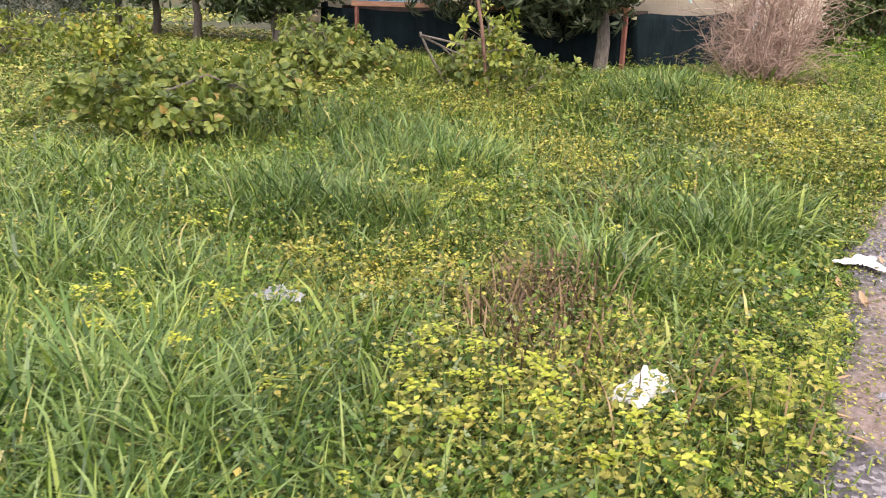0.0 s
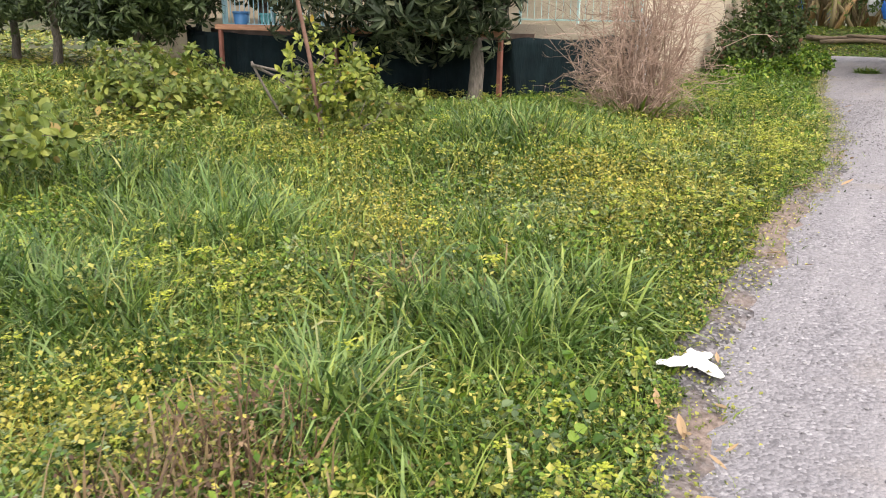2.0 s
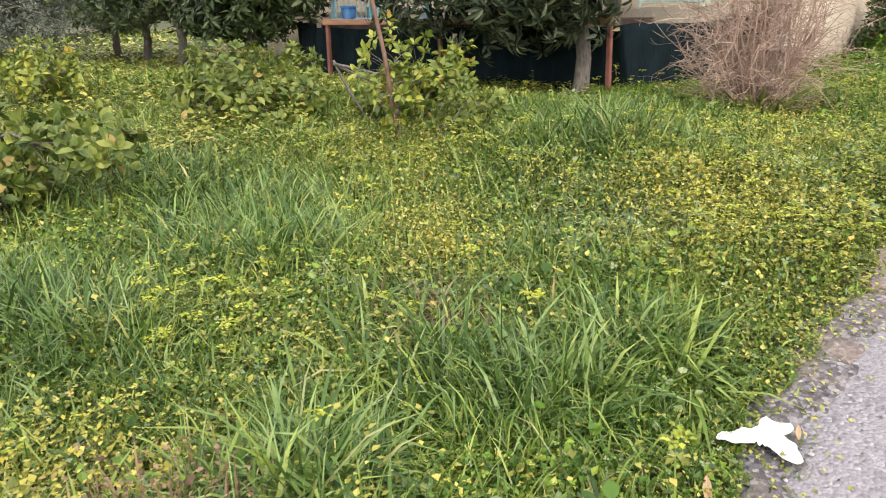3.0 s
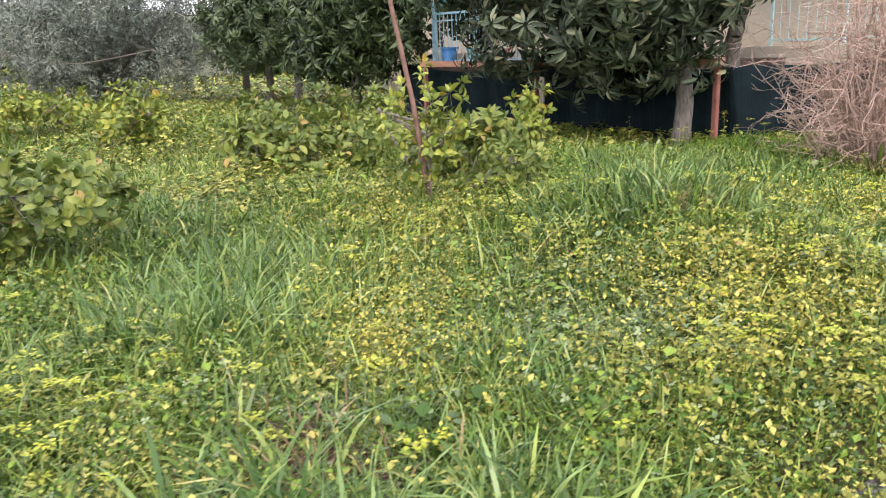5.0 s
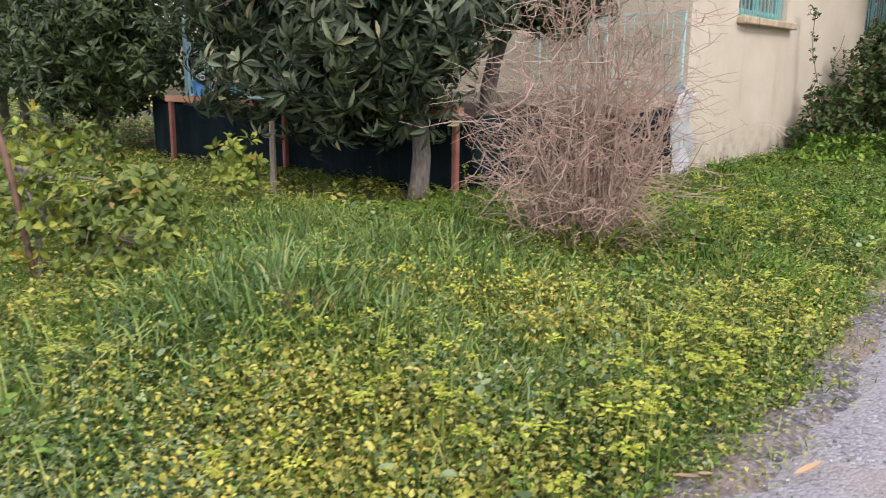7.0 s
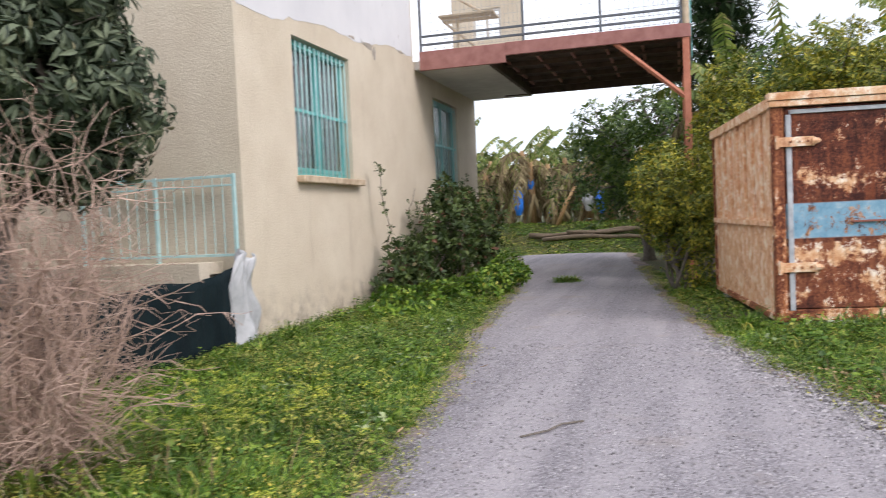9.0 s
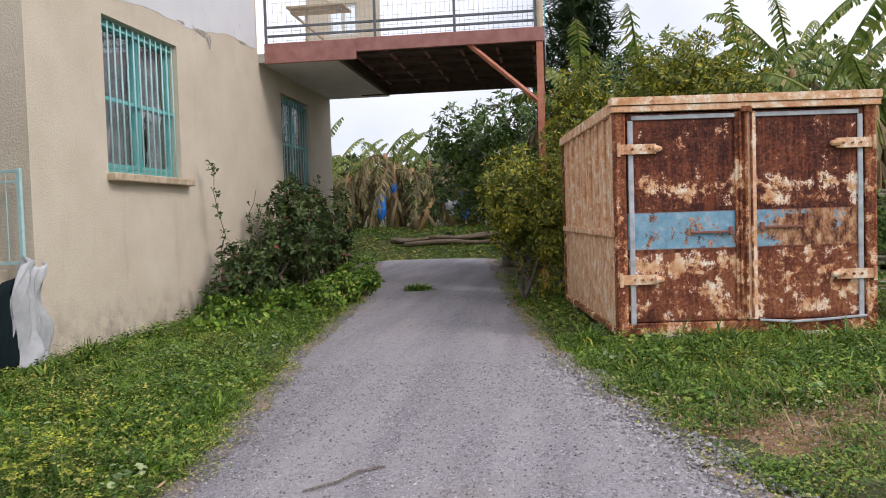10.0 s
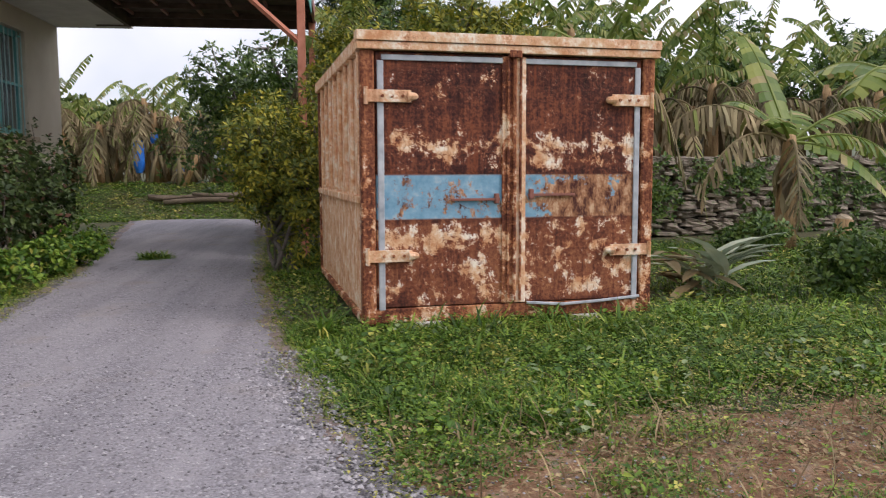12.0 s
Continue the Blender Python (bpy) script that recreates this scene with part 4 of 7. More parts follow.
for k in range(21):
    h = 0.02 * (k % 2)
    roofg.box((0.02, ry[k], CH - 0.09), (cw - 0.02, ry[k + 1], CH - 0.03 + h))
cpart("roof_sheet", roofg, m_rustframe, label="corrugated rusty roof sheet")
half = cw / 2
for side, (a, b) in enumerate(((0.125, half - 0.006), (half + 0.006, cw - 0.125))):
    door = cpart("door", Geo().box((a, 0.02, CZ + 0.08), (b, 0.07, CH - 0.14), 0.008), m_rustdoor, label="rust-brown door with cream flakes and a blue band")
    inner, outer = (b, a) if side == 0 else (a, b)
    sgn = 1 if side == 0 else -1
    cpart("door_edge", Geo().box((inner - 0.10 * sgn, 0.0, CZ + 0.08), (inner, 0.019, CH - 0.15), 0.006), m_rustpale if side else m_rustframe, door)
    cpart("seal", Geo().box((outer + 0.012 * sgn, 0.002, CZ + 0.06), (outer + 0.066 * sgn, 0.019, CH - 0.21), 0.008), m_gasket, door, "peeling grey-blue rubber seal")
    cpart("seal", Geo().box((min(outer, inner) + 0.05, 0.003, CH - 0.205), (max(outer, inner) - 0.05, 0.019, CH - 0.16), 0.008), m_gasket, door, "peeling grey-blue rubber seal")
    for z in (0.655, 1.965):
        hx = sorted((outer - 0.10 * sgn, outer + 0.29 * sgn))
        hg = Geo().box((hx[0], -0.022, z - 0.05), (hx[1], -0.004, z + 0.05), 0.005)
        tip = outer + 0.29 * sgn
        hg.tube([(tip - 0.03 * sgn, -0.013, z), (tip + 0.045 * sgn, -0.013, z), (tip + 0.06 * sgn, -0.013, z)], [0.042, 0.026, 0.008], 8)
        hg.tube([(outer - 0.085 * sgn, -0.026, z - 0.07), (outer - 0.085 * sgn, -0.026, z + 0.07)], 0.018, 8)
        hinge = cpart("hinge", hg, m_rustpale, door, "flat strap hinge with flaking paint")
    for kz in (0.655, 1.965):
        for q in (0.05, 0.13, 0.22):
            cpart("bolt", Geo().tube([(outer + q * sgn, -0.02, kz), (outer + q * sgn, -0.034, kz)], 0.014, 6), m_rustframe, door)
    lz = 1.115 if side == 0 else 1.15
    cpart("latch_bar", Geo().box((inner - 0.55 * sgn, -0.012, lz - 0.011), (inner - 0.12 * sgn, 0.012, lz + 0.011), 0.004), m_fencepost, door)
    cpart("latch_bracket", Geo().box((inner - 0.17 * sgn, -0.02, lz - 0.035), (inner - 0.13 * sgn, 0.015, lz + 0.05), 0.006), m_fencepost, door)
cpart("lock_rod", Geo().tube([(half, -0.012, CZ + 0.1), (half, -0.012, 1.2), (half, -0.012, CH - 0.12)], 0.017, 8), m_rustframe)
for dx in (-0.055, 0.055):
    cpart("lock_rod", Geo().tube([(half + dx, -0.008, CZ + 0.1), (half + dx, -0.008, 1.2), (half + dx, -0.008, CH - 0.15)], 0.012, 8), m_rustframe)
cpart("loose_seal", Geo().tube([(half + 0.12, -0.005, CZ + 0.075), (half + 0.45, -0.02, CZ + 0.05), (half + 0.8, -0.015, CZ + 0.065), (cw - 0.12, -0.005, CZ + 0.09)], 0.014, 6), m_gasket, label="torn pale rubber seal hanging at the sill")
cpart("lock_keeper", Geo().box((half - 0.06, -0.04, CH - 0.16), (half + 0.06, 0.0, CH - 0.10), 0.01), m_rustframe)
for x, dx in ((0.0, 1), (cw, -1)):
    zmid = 1.12
    yy = np.linspace(0.125, CL - 0.125, 9)
    for k in range(8):
        y0, y1 = yy[k], yy[k + 1]
        cpart("side_panel", Geo().box((x + 0.02 * dx, y0 + 0.004, CZ + 0.02), (x + 0.06 * dx, y1 - 0.004, CH - 0.14), 0.004), m_rustpale, label="pale side panel streaked with rust")
        cpart("side_rib", Geo().box((x - 0.012 * dx, y0 - 0.03, zmid + 0.055), (x + 0.019 * dx, y0 + 0.03, CH - 0.14), 0.006), m_rustpale)
    cpart("side_rail", Geo().box((x - 0.022 * dx, 0.121, zmid - 0.03), (x + 0.0195 * dx, CL - 0.121, zmid + 0.03), 0.006), m_rustpale)
    cpart("side_rail", Geo().box((x - 0.03 * dx, 0.101, CH - 0.135), (x + 0.07 * dx, CL, CH - 0.02), 0.01), m_rustpale)
    cpart("side_rail", Geo().box((x - 0.01 * dx, 0.121, CZ - 0.05), (x + 0.07 * dx, CL - 0.121, CZ + 0.018), 0.01), m_rustframe)
cpart("back_panel", Geo().box((0.12, CL - 0.06, CZ), (cw - 0.12, CL - 0.02, CH - 0.13)), m_rustdoor)
cpart("floor_plate", Geo().box((0.08, 0.135, CZ - 0.04), (cw - 0.08, CL - 0.13, CZ + 0.015)), m_rustframe)
for (lx, ly) in ((0.45, 0.09), (cw - 0.75, 0.09), (0.08, CL - 0.4), (cw - 0.3, CL - 0.4)):
    w = box_m @ Vector((lx + 0.1, ly, 0))
    bl = Geo().box((lx - 0.02, ly - 0.1, g(w.x, w.y) - 0.1), (lx + 0.24, ly + 0.1, CZ - 0.051), 0.015)
    cpart("support_block", bl, m_concrete, label="rough concrete block under the container")

# ---------------- trees and bushes ----------------
def limb(rg, a, b, r0, r1, bend=0.15, n=6):
    t = np.linspace(0, 1, n)[:, None]
    a, b = np.asarray(a, float), np.asarray(b, float)
    L = np.linalg.norm(b - a)
    off = rg.normal(0, bend * L, 3) * np.sin(np.pi * t) + rg.normal(0, 0.02 * L, (n, 3)) * np.sin(np.pi * t)
    return a + (b - a) * t + off, np.linspace(r0, r1, n)


def rosette(count, length, width, tilt=0.5, droop=0.35, rows=2, seed=0):
    """Leaves set round a twig's tip, as one template."""
    rg = rng_of(seed)
    T, F = leaf_shape(length, width, rows, 0.3, droop)
    a = np.arange(count) * 2.4 + rg.uniform(-0.3, 0.3, count)
    el = tilt + rg.normal(0, 0.45, count)
    d = np.stack([np.cos(a) * np.cos(el), np.sin(a) * np.cos(el), np.sin(el)], 1)
    M = basis(d) * rg.uniform(0.65, 1.1, count)[:, None, None]
    geo = Geo().scatter(T, F, M, d * 0.02)
    return np.concatenate(geo.V), [np.concatenate(f) for f in geo.F.values()]


def turned(rg, d, lo=0.8, hi=1.2):
    """Turns whose z runs along d, with a random spin and size."""
    n = len(d)
    B = basis(d)
    sp = rg.uniform(0, 2 * np.pi, n)
    c, s = np.cos(sp), np.sin(sp)
    S = np.zeros((n, 3, 3))
    S[:, 0, 0], S[:, 0, 1], S[:, 1, 0], S[:, 1, 1], S[:, 2, 2] = c, -s, s, c, 1
    Q = np.stack([B[:, :, 2], B[:, :, 0], B[:, :, 1]], 2)
    return (Q @ S) * rg.uniform(lo, hi, n)[:, None, None]


def crown_points(rg, centre, radii, n, hollow=0.45, lobes=9, low=-1.0):
    """Places in an uneven crown made of lobes, more of them near its surface."""
    lob = rg.normal(0, 1, (lobes, 3))
    lob = lob / np.linalg.norm(lob, axis=1)[:, None] * rg.uniform(0.35, 0.75, lobes)[:, None]
    size = rg.uniform(0.35, 0.6, lobes)
    pick = rg.integers(0, lobes, n)
    d = rg.normal(0, 1, (n, 3))
    d /= np.linalg.norm(d, axis=1)[:, None]
    p = lob[pick] + d * (size[pick] * rg.uniform(hollow, 1.0, n) ** 0.6)[:, None]
    p[:, 2] = np.maximum(p[:, 2], low + rg.uniform(0, 0.25, n))
    return np.asarray(centre) + p * np.asarray(radii), d


def tree(name, label, base, fork, r0, centre, radii, clusters, template, leaf, bark, seed, limbs=7, sizes=(0.8, 1.2), twigs=40, lobes=9, low=-1.0, category="tree", stems=1, lift=0.4):
    rg = rng_of(seed)
    bz = g(base[0], base[1])
    root = np.array([base[0], base[1], bz - 0.08])
    tr = thing(name, label, category, (base[0], base[1], bz))
    wood = Geo()
    forks = []
    for k in range(stems):
        top = np.array(fork) + (rg.normal(0, 0.25, 3) * (stems > 1))
        a = root + (rg.normal(0, 0.12, 3) * (1, 1, 0) * (stems > 1))
        P, R = limb(rg, a, top, r0 / stems ** 0.4, 0.7 * r0 / stems ** 0.4, 0.05, 7)
        R[0] *= 1.3
        wood.tube(P, R, 9)
        forks.append(top)
    pts, out = crown_points(rg, centre, radii, clusters, lobes=lobes, low=low)
    ends = pts[rg.choice(len(pts), limbs, replace=False)]
    knots = []
    for e in ends:
        P, R = limb(rg, forks[rg.integers(0, len(forks))] - (0, 0, 0.03), e * 0.9 + np.array(centre) * 0.1, 0.55 * r0, 0.16 * r0, 0.1, 7)
        wood.tube(P, R, 6)
        knots += list(P[3:])
    knots = np.array(knots)
    for e in pts[rg.choice(len(pts), min(twigs, len(pts)), replace=False)]:
        k = knots[np.argmin(np.linalg.norm(knots - e, axis=1))]
        P, R = limb(rg, k, e, 0.13 * r0, 0.05 * r0, 0.1, 4)
        wood.tube(P, R, 4, False)
    part("trunk", wood, bark, tr, shade=True)
    d = out * 0.75 + np.array([0, 0, lift]) + rg.normal(0, 0.3, pts.shape)
    part("crown", Geo().scatter(*template, turned(rg, d, *sizes), pts), leaf, tr)
    return tr


LOQUAT = rosette(10, 0.165, 0.045, 0.1, 0.55, 2, 1)
tree("loquat_tree", "dark green loquat tree with long drooping leaves before the house", (-3.62, 9.35), (-3.7, 9.4, 1.35), 0.10, (-4.9, 9.35, 2.2), (2.55, 1.35, 2.0), 3900, LOQUAT, m_loquat, m_bark, 11, 14, (0.75, 1.25), 260, 46, -0.9, lift=0.05)
tree("loquat_tree", "dark green loquat tree close to the house corner", (-4.3, 11.4), (-4.2, 11.4, 1.6), 0.12, (-3.75, 11.15, 3.0), (1.3, 1.1, 1.6), 2300, LOQUAT, m_loquat, m_bark, 12, 9, (0.7, 1.15), 100, 18, -0.9, lift=0.05)
MANGO = rosette(9, 0.155, 0.05, 0.1, 0.5, 1, 2)
for (bx, by, fx, fz, cx, cy, cz, rx, ry, rz, cl, sd) in (
        (-10.2, 9.6, -10.2, 0.8, -10.6, 9.9, 2.25, 2.1, 1.6, 2.05, 2000, 21), (-13.2, 10.0, -13.1, 0.8, -13.3, 10.3, 2.2, 2.1, 1.7, 2.0, 1700, 22),
        (-15.0, 10.3, -14.9, 0.9, -14.9, 10.8, 2.3, 1.9, 1.8, 1.9, 1300, 23), (-17.3, 10.9, -17.2, 0.9, -17.5, 11.4, 2.2, 1.6, 1.6, 1.6, 600, 24), (-8.9, 11.2, -8.9, 1.2, -9.0, 11.2, 2.6, 1.3, 1.0, 1.7, 900, 26)):
    tree("orchard_tree", "dark leafy orchard tree with a grey trunk in weeds", (bx, by), (fx, by, fz), 0.10, (cx, cy, cz), (rx, ry, rz), cl, MANGO, m_mango, m_bark, sd, 8, (0.8, 1.3), 70, 16, -0.85)
tree("orchard_tree", "dark leafy orchard tree beside the tarp's end", (-9.9, 9.3), (-9.8, 9.3, 0.9), 0.09, (-9.7, 9.3, 1.95), (1.35, 1.0, 1.45), 1100, MANGO, m_mango, m_bark, 27, 8, (0.9, 1.3), 60, 14, -0.9)
# a bare leaning reddish stick
ls = Geo().tube([(-2.86, 5.5, g(-2.86, 5.5) - 0.1), (-2.93, 5.42, 0.7), (-3.04, 5.29, 1.6), (-3.18, 5.13, 2.8)], [0.018, 0.017, 0.015, 0.011], 7)
solo("bare_stem", ls, m_stick, "bare reddish-brown leaning stick beside the young tree", "stick", shade=True)
OLIVE = rosette(9, 0.075, 0.016, 0.5, 0.1, 1, 3)
tree("olive_tree", "grey-green olive tree with a low dense crown", (-17.5, 7.8), (-17.4, 7.9, 0.7), 0.16, (-17.4, 7.9, 1.6), (2.7, 2.2, 2.15), 4600, OLIVE, m_olive, m_bark, 31, 9, (1.3, 2.2), 60, 18, -0.9)
tree("olive_tree", "grey-green olive tree farther off in the field", (-22.5, 7.0), (-22.4, 7.2, 0.9), 0.18, (-22.3, 7.4, 2.4), (3.0, 2.6, 2.2), 2600, OLIVE, m_olive, m_bark, 32, 9, (1.5, 2.6), 50, 14, -0.85)
SAPLEAF = rosette(8, 0.085, 0.048, 0.45, 0.3, 2, 4)


def sapling(name, label, base, top, crown, radii, clusters, leaf, seed, stems=1, r=0.022, cat="sapling", tpl=None, sizes=(0.7, 1.2)):
    return tree(name, label, base, top, r, crown, radii, clusters, tpl or SAPLEAF, leaf, m_bark, seed, 6, sizes, 60, 9, -1.0, cat, stems)


sapling("citrus_sapling", "young tree with yellow-green leaves standing in tall weeds", (-2.84, 5.52), (-2.95, 5.55, 0.35), (-2.90, 5.5, 0.56), (0.34, 0.30, 0.46), 66, m_sapling, 41, r=0.02, sizes=(0.55, 1.0))
sapling("low_bush", "leafy low shoots round the young tree's foot", (-2.55, 5.75), (-2.55, 5.75, 0.1), (-2.55, 5.75, 0.2), (0.5, 0.35, 0.28), 120, m_fig, 40, 4, 0.015, "bush", sizes=(0.5, 0.9))
sapling("low_bush", "spreading low bush with rounded yellow-green leaves", (-4.25, 2.95), (-4.3, 3.0, 0.0), (-4.3, 3.05, 0.22), (1.1, 0.8, 0.36), 420, m_fig, 42, 4, 0.03, "bush", rosette(7, 0.085, 0.058, 0.5, 0.3, 2, 5))
sapling("low_bush", "low bush with yellow-green leaves in the weeds", (-5.1, 5.65), (-5.1, 5.7, 0.2), (-5.1, 5.75, 0.34), (1.05, 0.7, 0.40), 330, m_fig, 43, 3, 0.025, "bush")
sapling("low_bush", "low bush with yellow-green leaves beside the young tree", (-3.5, 6.2), (-3.5, 6.25, 0.2), (-3.5, 6.25, 0.34), (0.65, 0.5, 0.32), 170, m_fig, 48, 3, 0.025, "bush")
sapling("low_bush", "low bush with yellow-green leaves in the weeds", (-8.8, 5.2), (-8.8, 5.25, 0.2), (-8.8, 5.3, 0.4), (0.85, 0.7, 0.38), 200, m_sapling, 44, 3, 0.025, "bush")
sapling("low_bush", "low leafy bush before the tarp", (-7.0, 7.6), (-7.0, 7.6, 0.25), (-7.0, 7.6, 0.38), (0.75, 0.6, 0.36), 150, m_fig, 45, 3, 0.025, "bush")
sapling("low_bush", "low leafy bush farther out in the field", (-11.2, 5.0), (-11.2, 5.0, 0.25), (-11.2, 5.0, 0.4), (1.0, 0.8, 0.42), 190, m_sapling, 46, 3, 0.025, "bush")
sapling("citrus_sapling", "small young plant with pale upright leaves", (-4.1, 7.6), (-4.1, 7.6, 0.25), (-4.1, 7.6, 0.42), (0.3, 0.3, 0.28), 34, m_sapling, 47, r=0.015)

# bare dry bush of thin pinkish twigs
rg = rng_of(51)
dry = thing("dry_bush", "leafless bush of thin pinkish-brown twigs in the grass", "bush", (-1.2, 8.4, g(-1.2, 8.4)))
tw = Geo()
root = np.array([-1.2, 8.4, g(-1.2, 8.4)])
for k in range(125):
    a = rg.uniform(0, 2 * np.pi)
    sp = rg.uniform(0.05, 1.0) ** 1.3
    hgt = rg.uniform(0.7, 2.15) * (1.05 - 0.42 * sp)
    foot = root + np.array([math.cos(a) * 0.2 * rg.uniform(0, 1), math.sin(a) * 0.18 * rg.uniform(0, 1), 0])
    tip = root + np.array([math.cos(a) * sp * 0.85, math.sin(a) * sp * 0.75, hgt])
    P, R = limb(rg, foot, tip, 0.007 if k > 14 else 0.015, 0.0025, 0.09, 7)
    tw.tube(P, R, 4, False)
    for j in range(13):
        q = P[rg.integers(1, 7)]
        e = q + np.array([math.cos(a), math.sin(a), 0]) * rg.uniform(0.02, 0.26) + rg.normal(0, 0.13, 3) + np.array([0, 0, 0.03])
        P2, R2 = limb(rg, q, e, 0.0036, 0.0018, 0.14, 4)
        tw.tube(P2, R2, 3, False)
        for i in range(2):
            e2 = P2[rg.integers(1, 4)]
            P3, R3 = limb(rg, e2, e2 + rg.normal(0, 0.06, 3) + (e - q) * 0.25, 0.0022, 0.0014, 0.12, 3)
            tw.tube(P3, R3, 3, False)
part("twig_thicket", tw, m_twig, dry)
sp_n = 190
a = rg.uniform(0, 2 * np.pi, sp_n)
BL = leaf_shape(0.55, 0.024, 3, 0.2, 0.6)
d = np.stack([np.cos(a) * 0.7, np.sin(a) * 0.7, rg.uniform(0.6, 1.6, sp_n)], 1)
part("basal_leaves", Geo().scatter(*BL, basis(d) * rg.uniform(0.5, 1.0, sp_n)[:, None, None], root + np.stack([np.cos(a), np.sin(a), 0 * a], 1) * rg.uniform(0.05, 0.45, sp_n)[:, None]), m_blade, dry, "strap-like green grass leaves at the foot")

# dark bush along the house wall
WBUSH = rosette(7, 0.085, 0.05, 0.4, 0.3, 2, 6)
for (bx, by, cx, cz, rx, ry, rz, cl, sd) in ((-2.25, 17.6, -2.2, 0.45, 0.55, 0.95, 0.62, 420, 61), (-2.2, 19.4, -2.15, 0.95, 0.62, 1.15, 1.15, 700, 62), (-2.15, 21.2, -2.0, 0.95, 0.7, 1.2, 1.15, 620, 63)):
    tree("wall_bush", "dark leafy bush with dry stems against the cream wall", (bx, by), (bx, by, 0.3), 0.04, (cx, by, cz), (rx, ry, rz), cl, WBUSH, m_bushleaf, m_bark, sd, 8, (0.8, 1.4), 90, 10, -0.9, "bush", 4)
# arching stems that reach up the wall
rg = rng_of(66)
for k, (y0, y1, z1) in enumerate(((17.7, 17.2, 2.15), (18.4, 18.9, 1.9), (20.2, 20.8, 2.3), (21.4, 22.4, 2.2))):
    stm = thing("climbing_stem", "thin dark stem with small leaves against the wall", "climbing plant", (-2.3, y0, g(-2.3, y0)))
    P, R = limb(rg, (-2.35, y0, g(-2.35, y0)), (-2.6 + 0.1 * rg.uniform(), y1, z1), 0.012, 0.005, 0.07, 9)
    part("stem", Geo().tube(P, R, 5), m_bark, stm)
    pts = P[rg.integers(3, 9, 26)] + rg.normal(0, 0.05, (26, 3))
    pts[:, 0] = np.maximum(pts[:, 0], WX + 0.1)
    part("leaves", Geo().scatter(*WBUSH, turned(rg, rg.normal(0, 1, (26, 3)), 0.4, 0.8), pts), m_bushleaf, stm)
# strap-leaved clump at the bush's foot
rg = rng_of(67)
n_s = 170
a = rg.uniform(0, 2 * np.pi, n_s)
d = np.stack([np.cos(a), np.sin(a), rg.uniform(0.5, 1.8, n_s)], 1)
cl = thing("strap_plant", "clump of arching strap leaves at the wall bush", "plant", (-1.8, 16.9, g(-1.8, 16.9)))
part("leaves", Geo().scatter(*leaf_shape(0.78, 0.038, 3, 0.2, 0.5), basis(d) * rg.uniform(0.6, 1.1, n_s)[:, None, None], np.array([-1.8, 16.9, g(-1.8, 16.9)]) + np.stack([np.cos(a) * 0.16, np.sin(a) * 0.3, 0 * a], 1)), m_bushleaf, cl)

# golden shrub beside the container, trees over the far end of the drive
SHRUB = rosette(11, 0.075, 0.03, 0.6, 0.15, 1, 7)
tree("golden_shrub", "upright golden-green shrub between drive and container", (2.15, 18.4), (2.15, 18.4, 0.4), 0.06, (2.2, 18.6, 1.4), (0.86, 1.15, 1.45), 1600, SHRUB, m_shrub, m_bark, 71, 9, (0.9, 1.6), 100, 12, -0.95, "shrub", 4)
tree("golden_shrub", "taller golden-green shrub behind the container", (2.7, 20.3), (2.7, 20.3, 1.0), 0.07, (2.85, 20.4, 2.0), (0.95, 1.1, 1.9), 1250, SHRUB, m_shrub, m_bark, 72, 9, (1.0, 1.8), 100, 12, -0.95, "shrub", 4)
BROAD = rosette(9, 0.14, 0.06, 0.35, 0.3, 1, 8)
tree("broad_tree", "dark green leafy tree spreading over the drive's end", (1.3, 26.5), (1.2, 26.4, 1.5), 0.16, (0.9, 26.3, 2.6), (2.3, 2.0, 1.75), 1250, BROAD, m_bigtree, m_bark, 73, 10, (0.9, 1.5), 90, 14, -0.95)
tree("broad_tree", "dark green leafy tree behind the container", (4.2, 24.5), (4.2, 24.5, 1.8), 0.16, (4.0, 24.6, 3.3), (1.9, 1.9, 2.2), 950, BROAD, m_bigtree, m_bark, 74, 10, (0.9, 1.5), 80, 12, -0.95)
tree("broad_tree", "loose leafy tree with bright tips above the container", (5.2, 21.5), (5.2, 21.5, 2.0), 0.12, (5.0, 21.3, 3.3), (2.2, 1.3, 1.6), 1600, SHRUB, m_shrub, m_bark, 75, 10, (1.2, 2.2), 80, 12, -0.95)

# conifer with tiers of drooping branches
rg = rng_of(81)
con = thing("conifer", "tall dark conifer with tiered branches behind the balcony", "tree", (3.6, 36.0, g(3.6, 36)))
cb = np.array([3.6, 36.0, g(3.6, 36)])
part("trunk", Geo().tube([cb, cb + (0.05, 0, 5), cb + (0, 0, 11)], [0.24, 0.17, 0.03], 9), m_bark, con, shade=True)
cg, cn = Geo(), Geo()
NEED = (np.array([(0, 0, 0), (0.09, 0.5, 0.02), (0, 1.0, -0.02), (-0.09, 0.5, 0.02)]), [np.array([[0, 1, 2, 3]])])
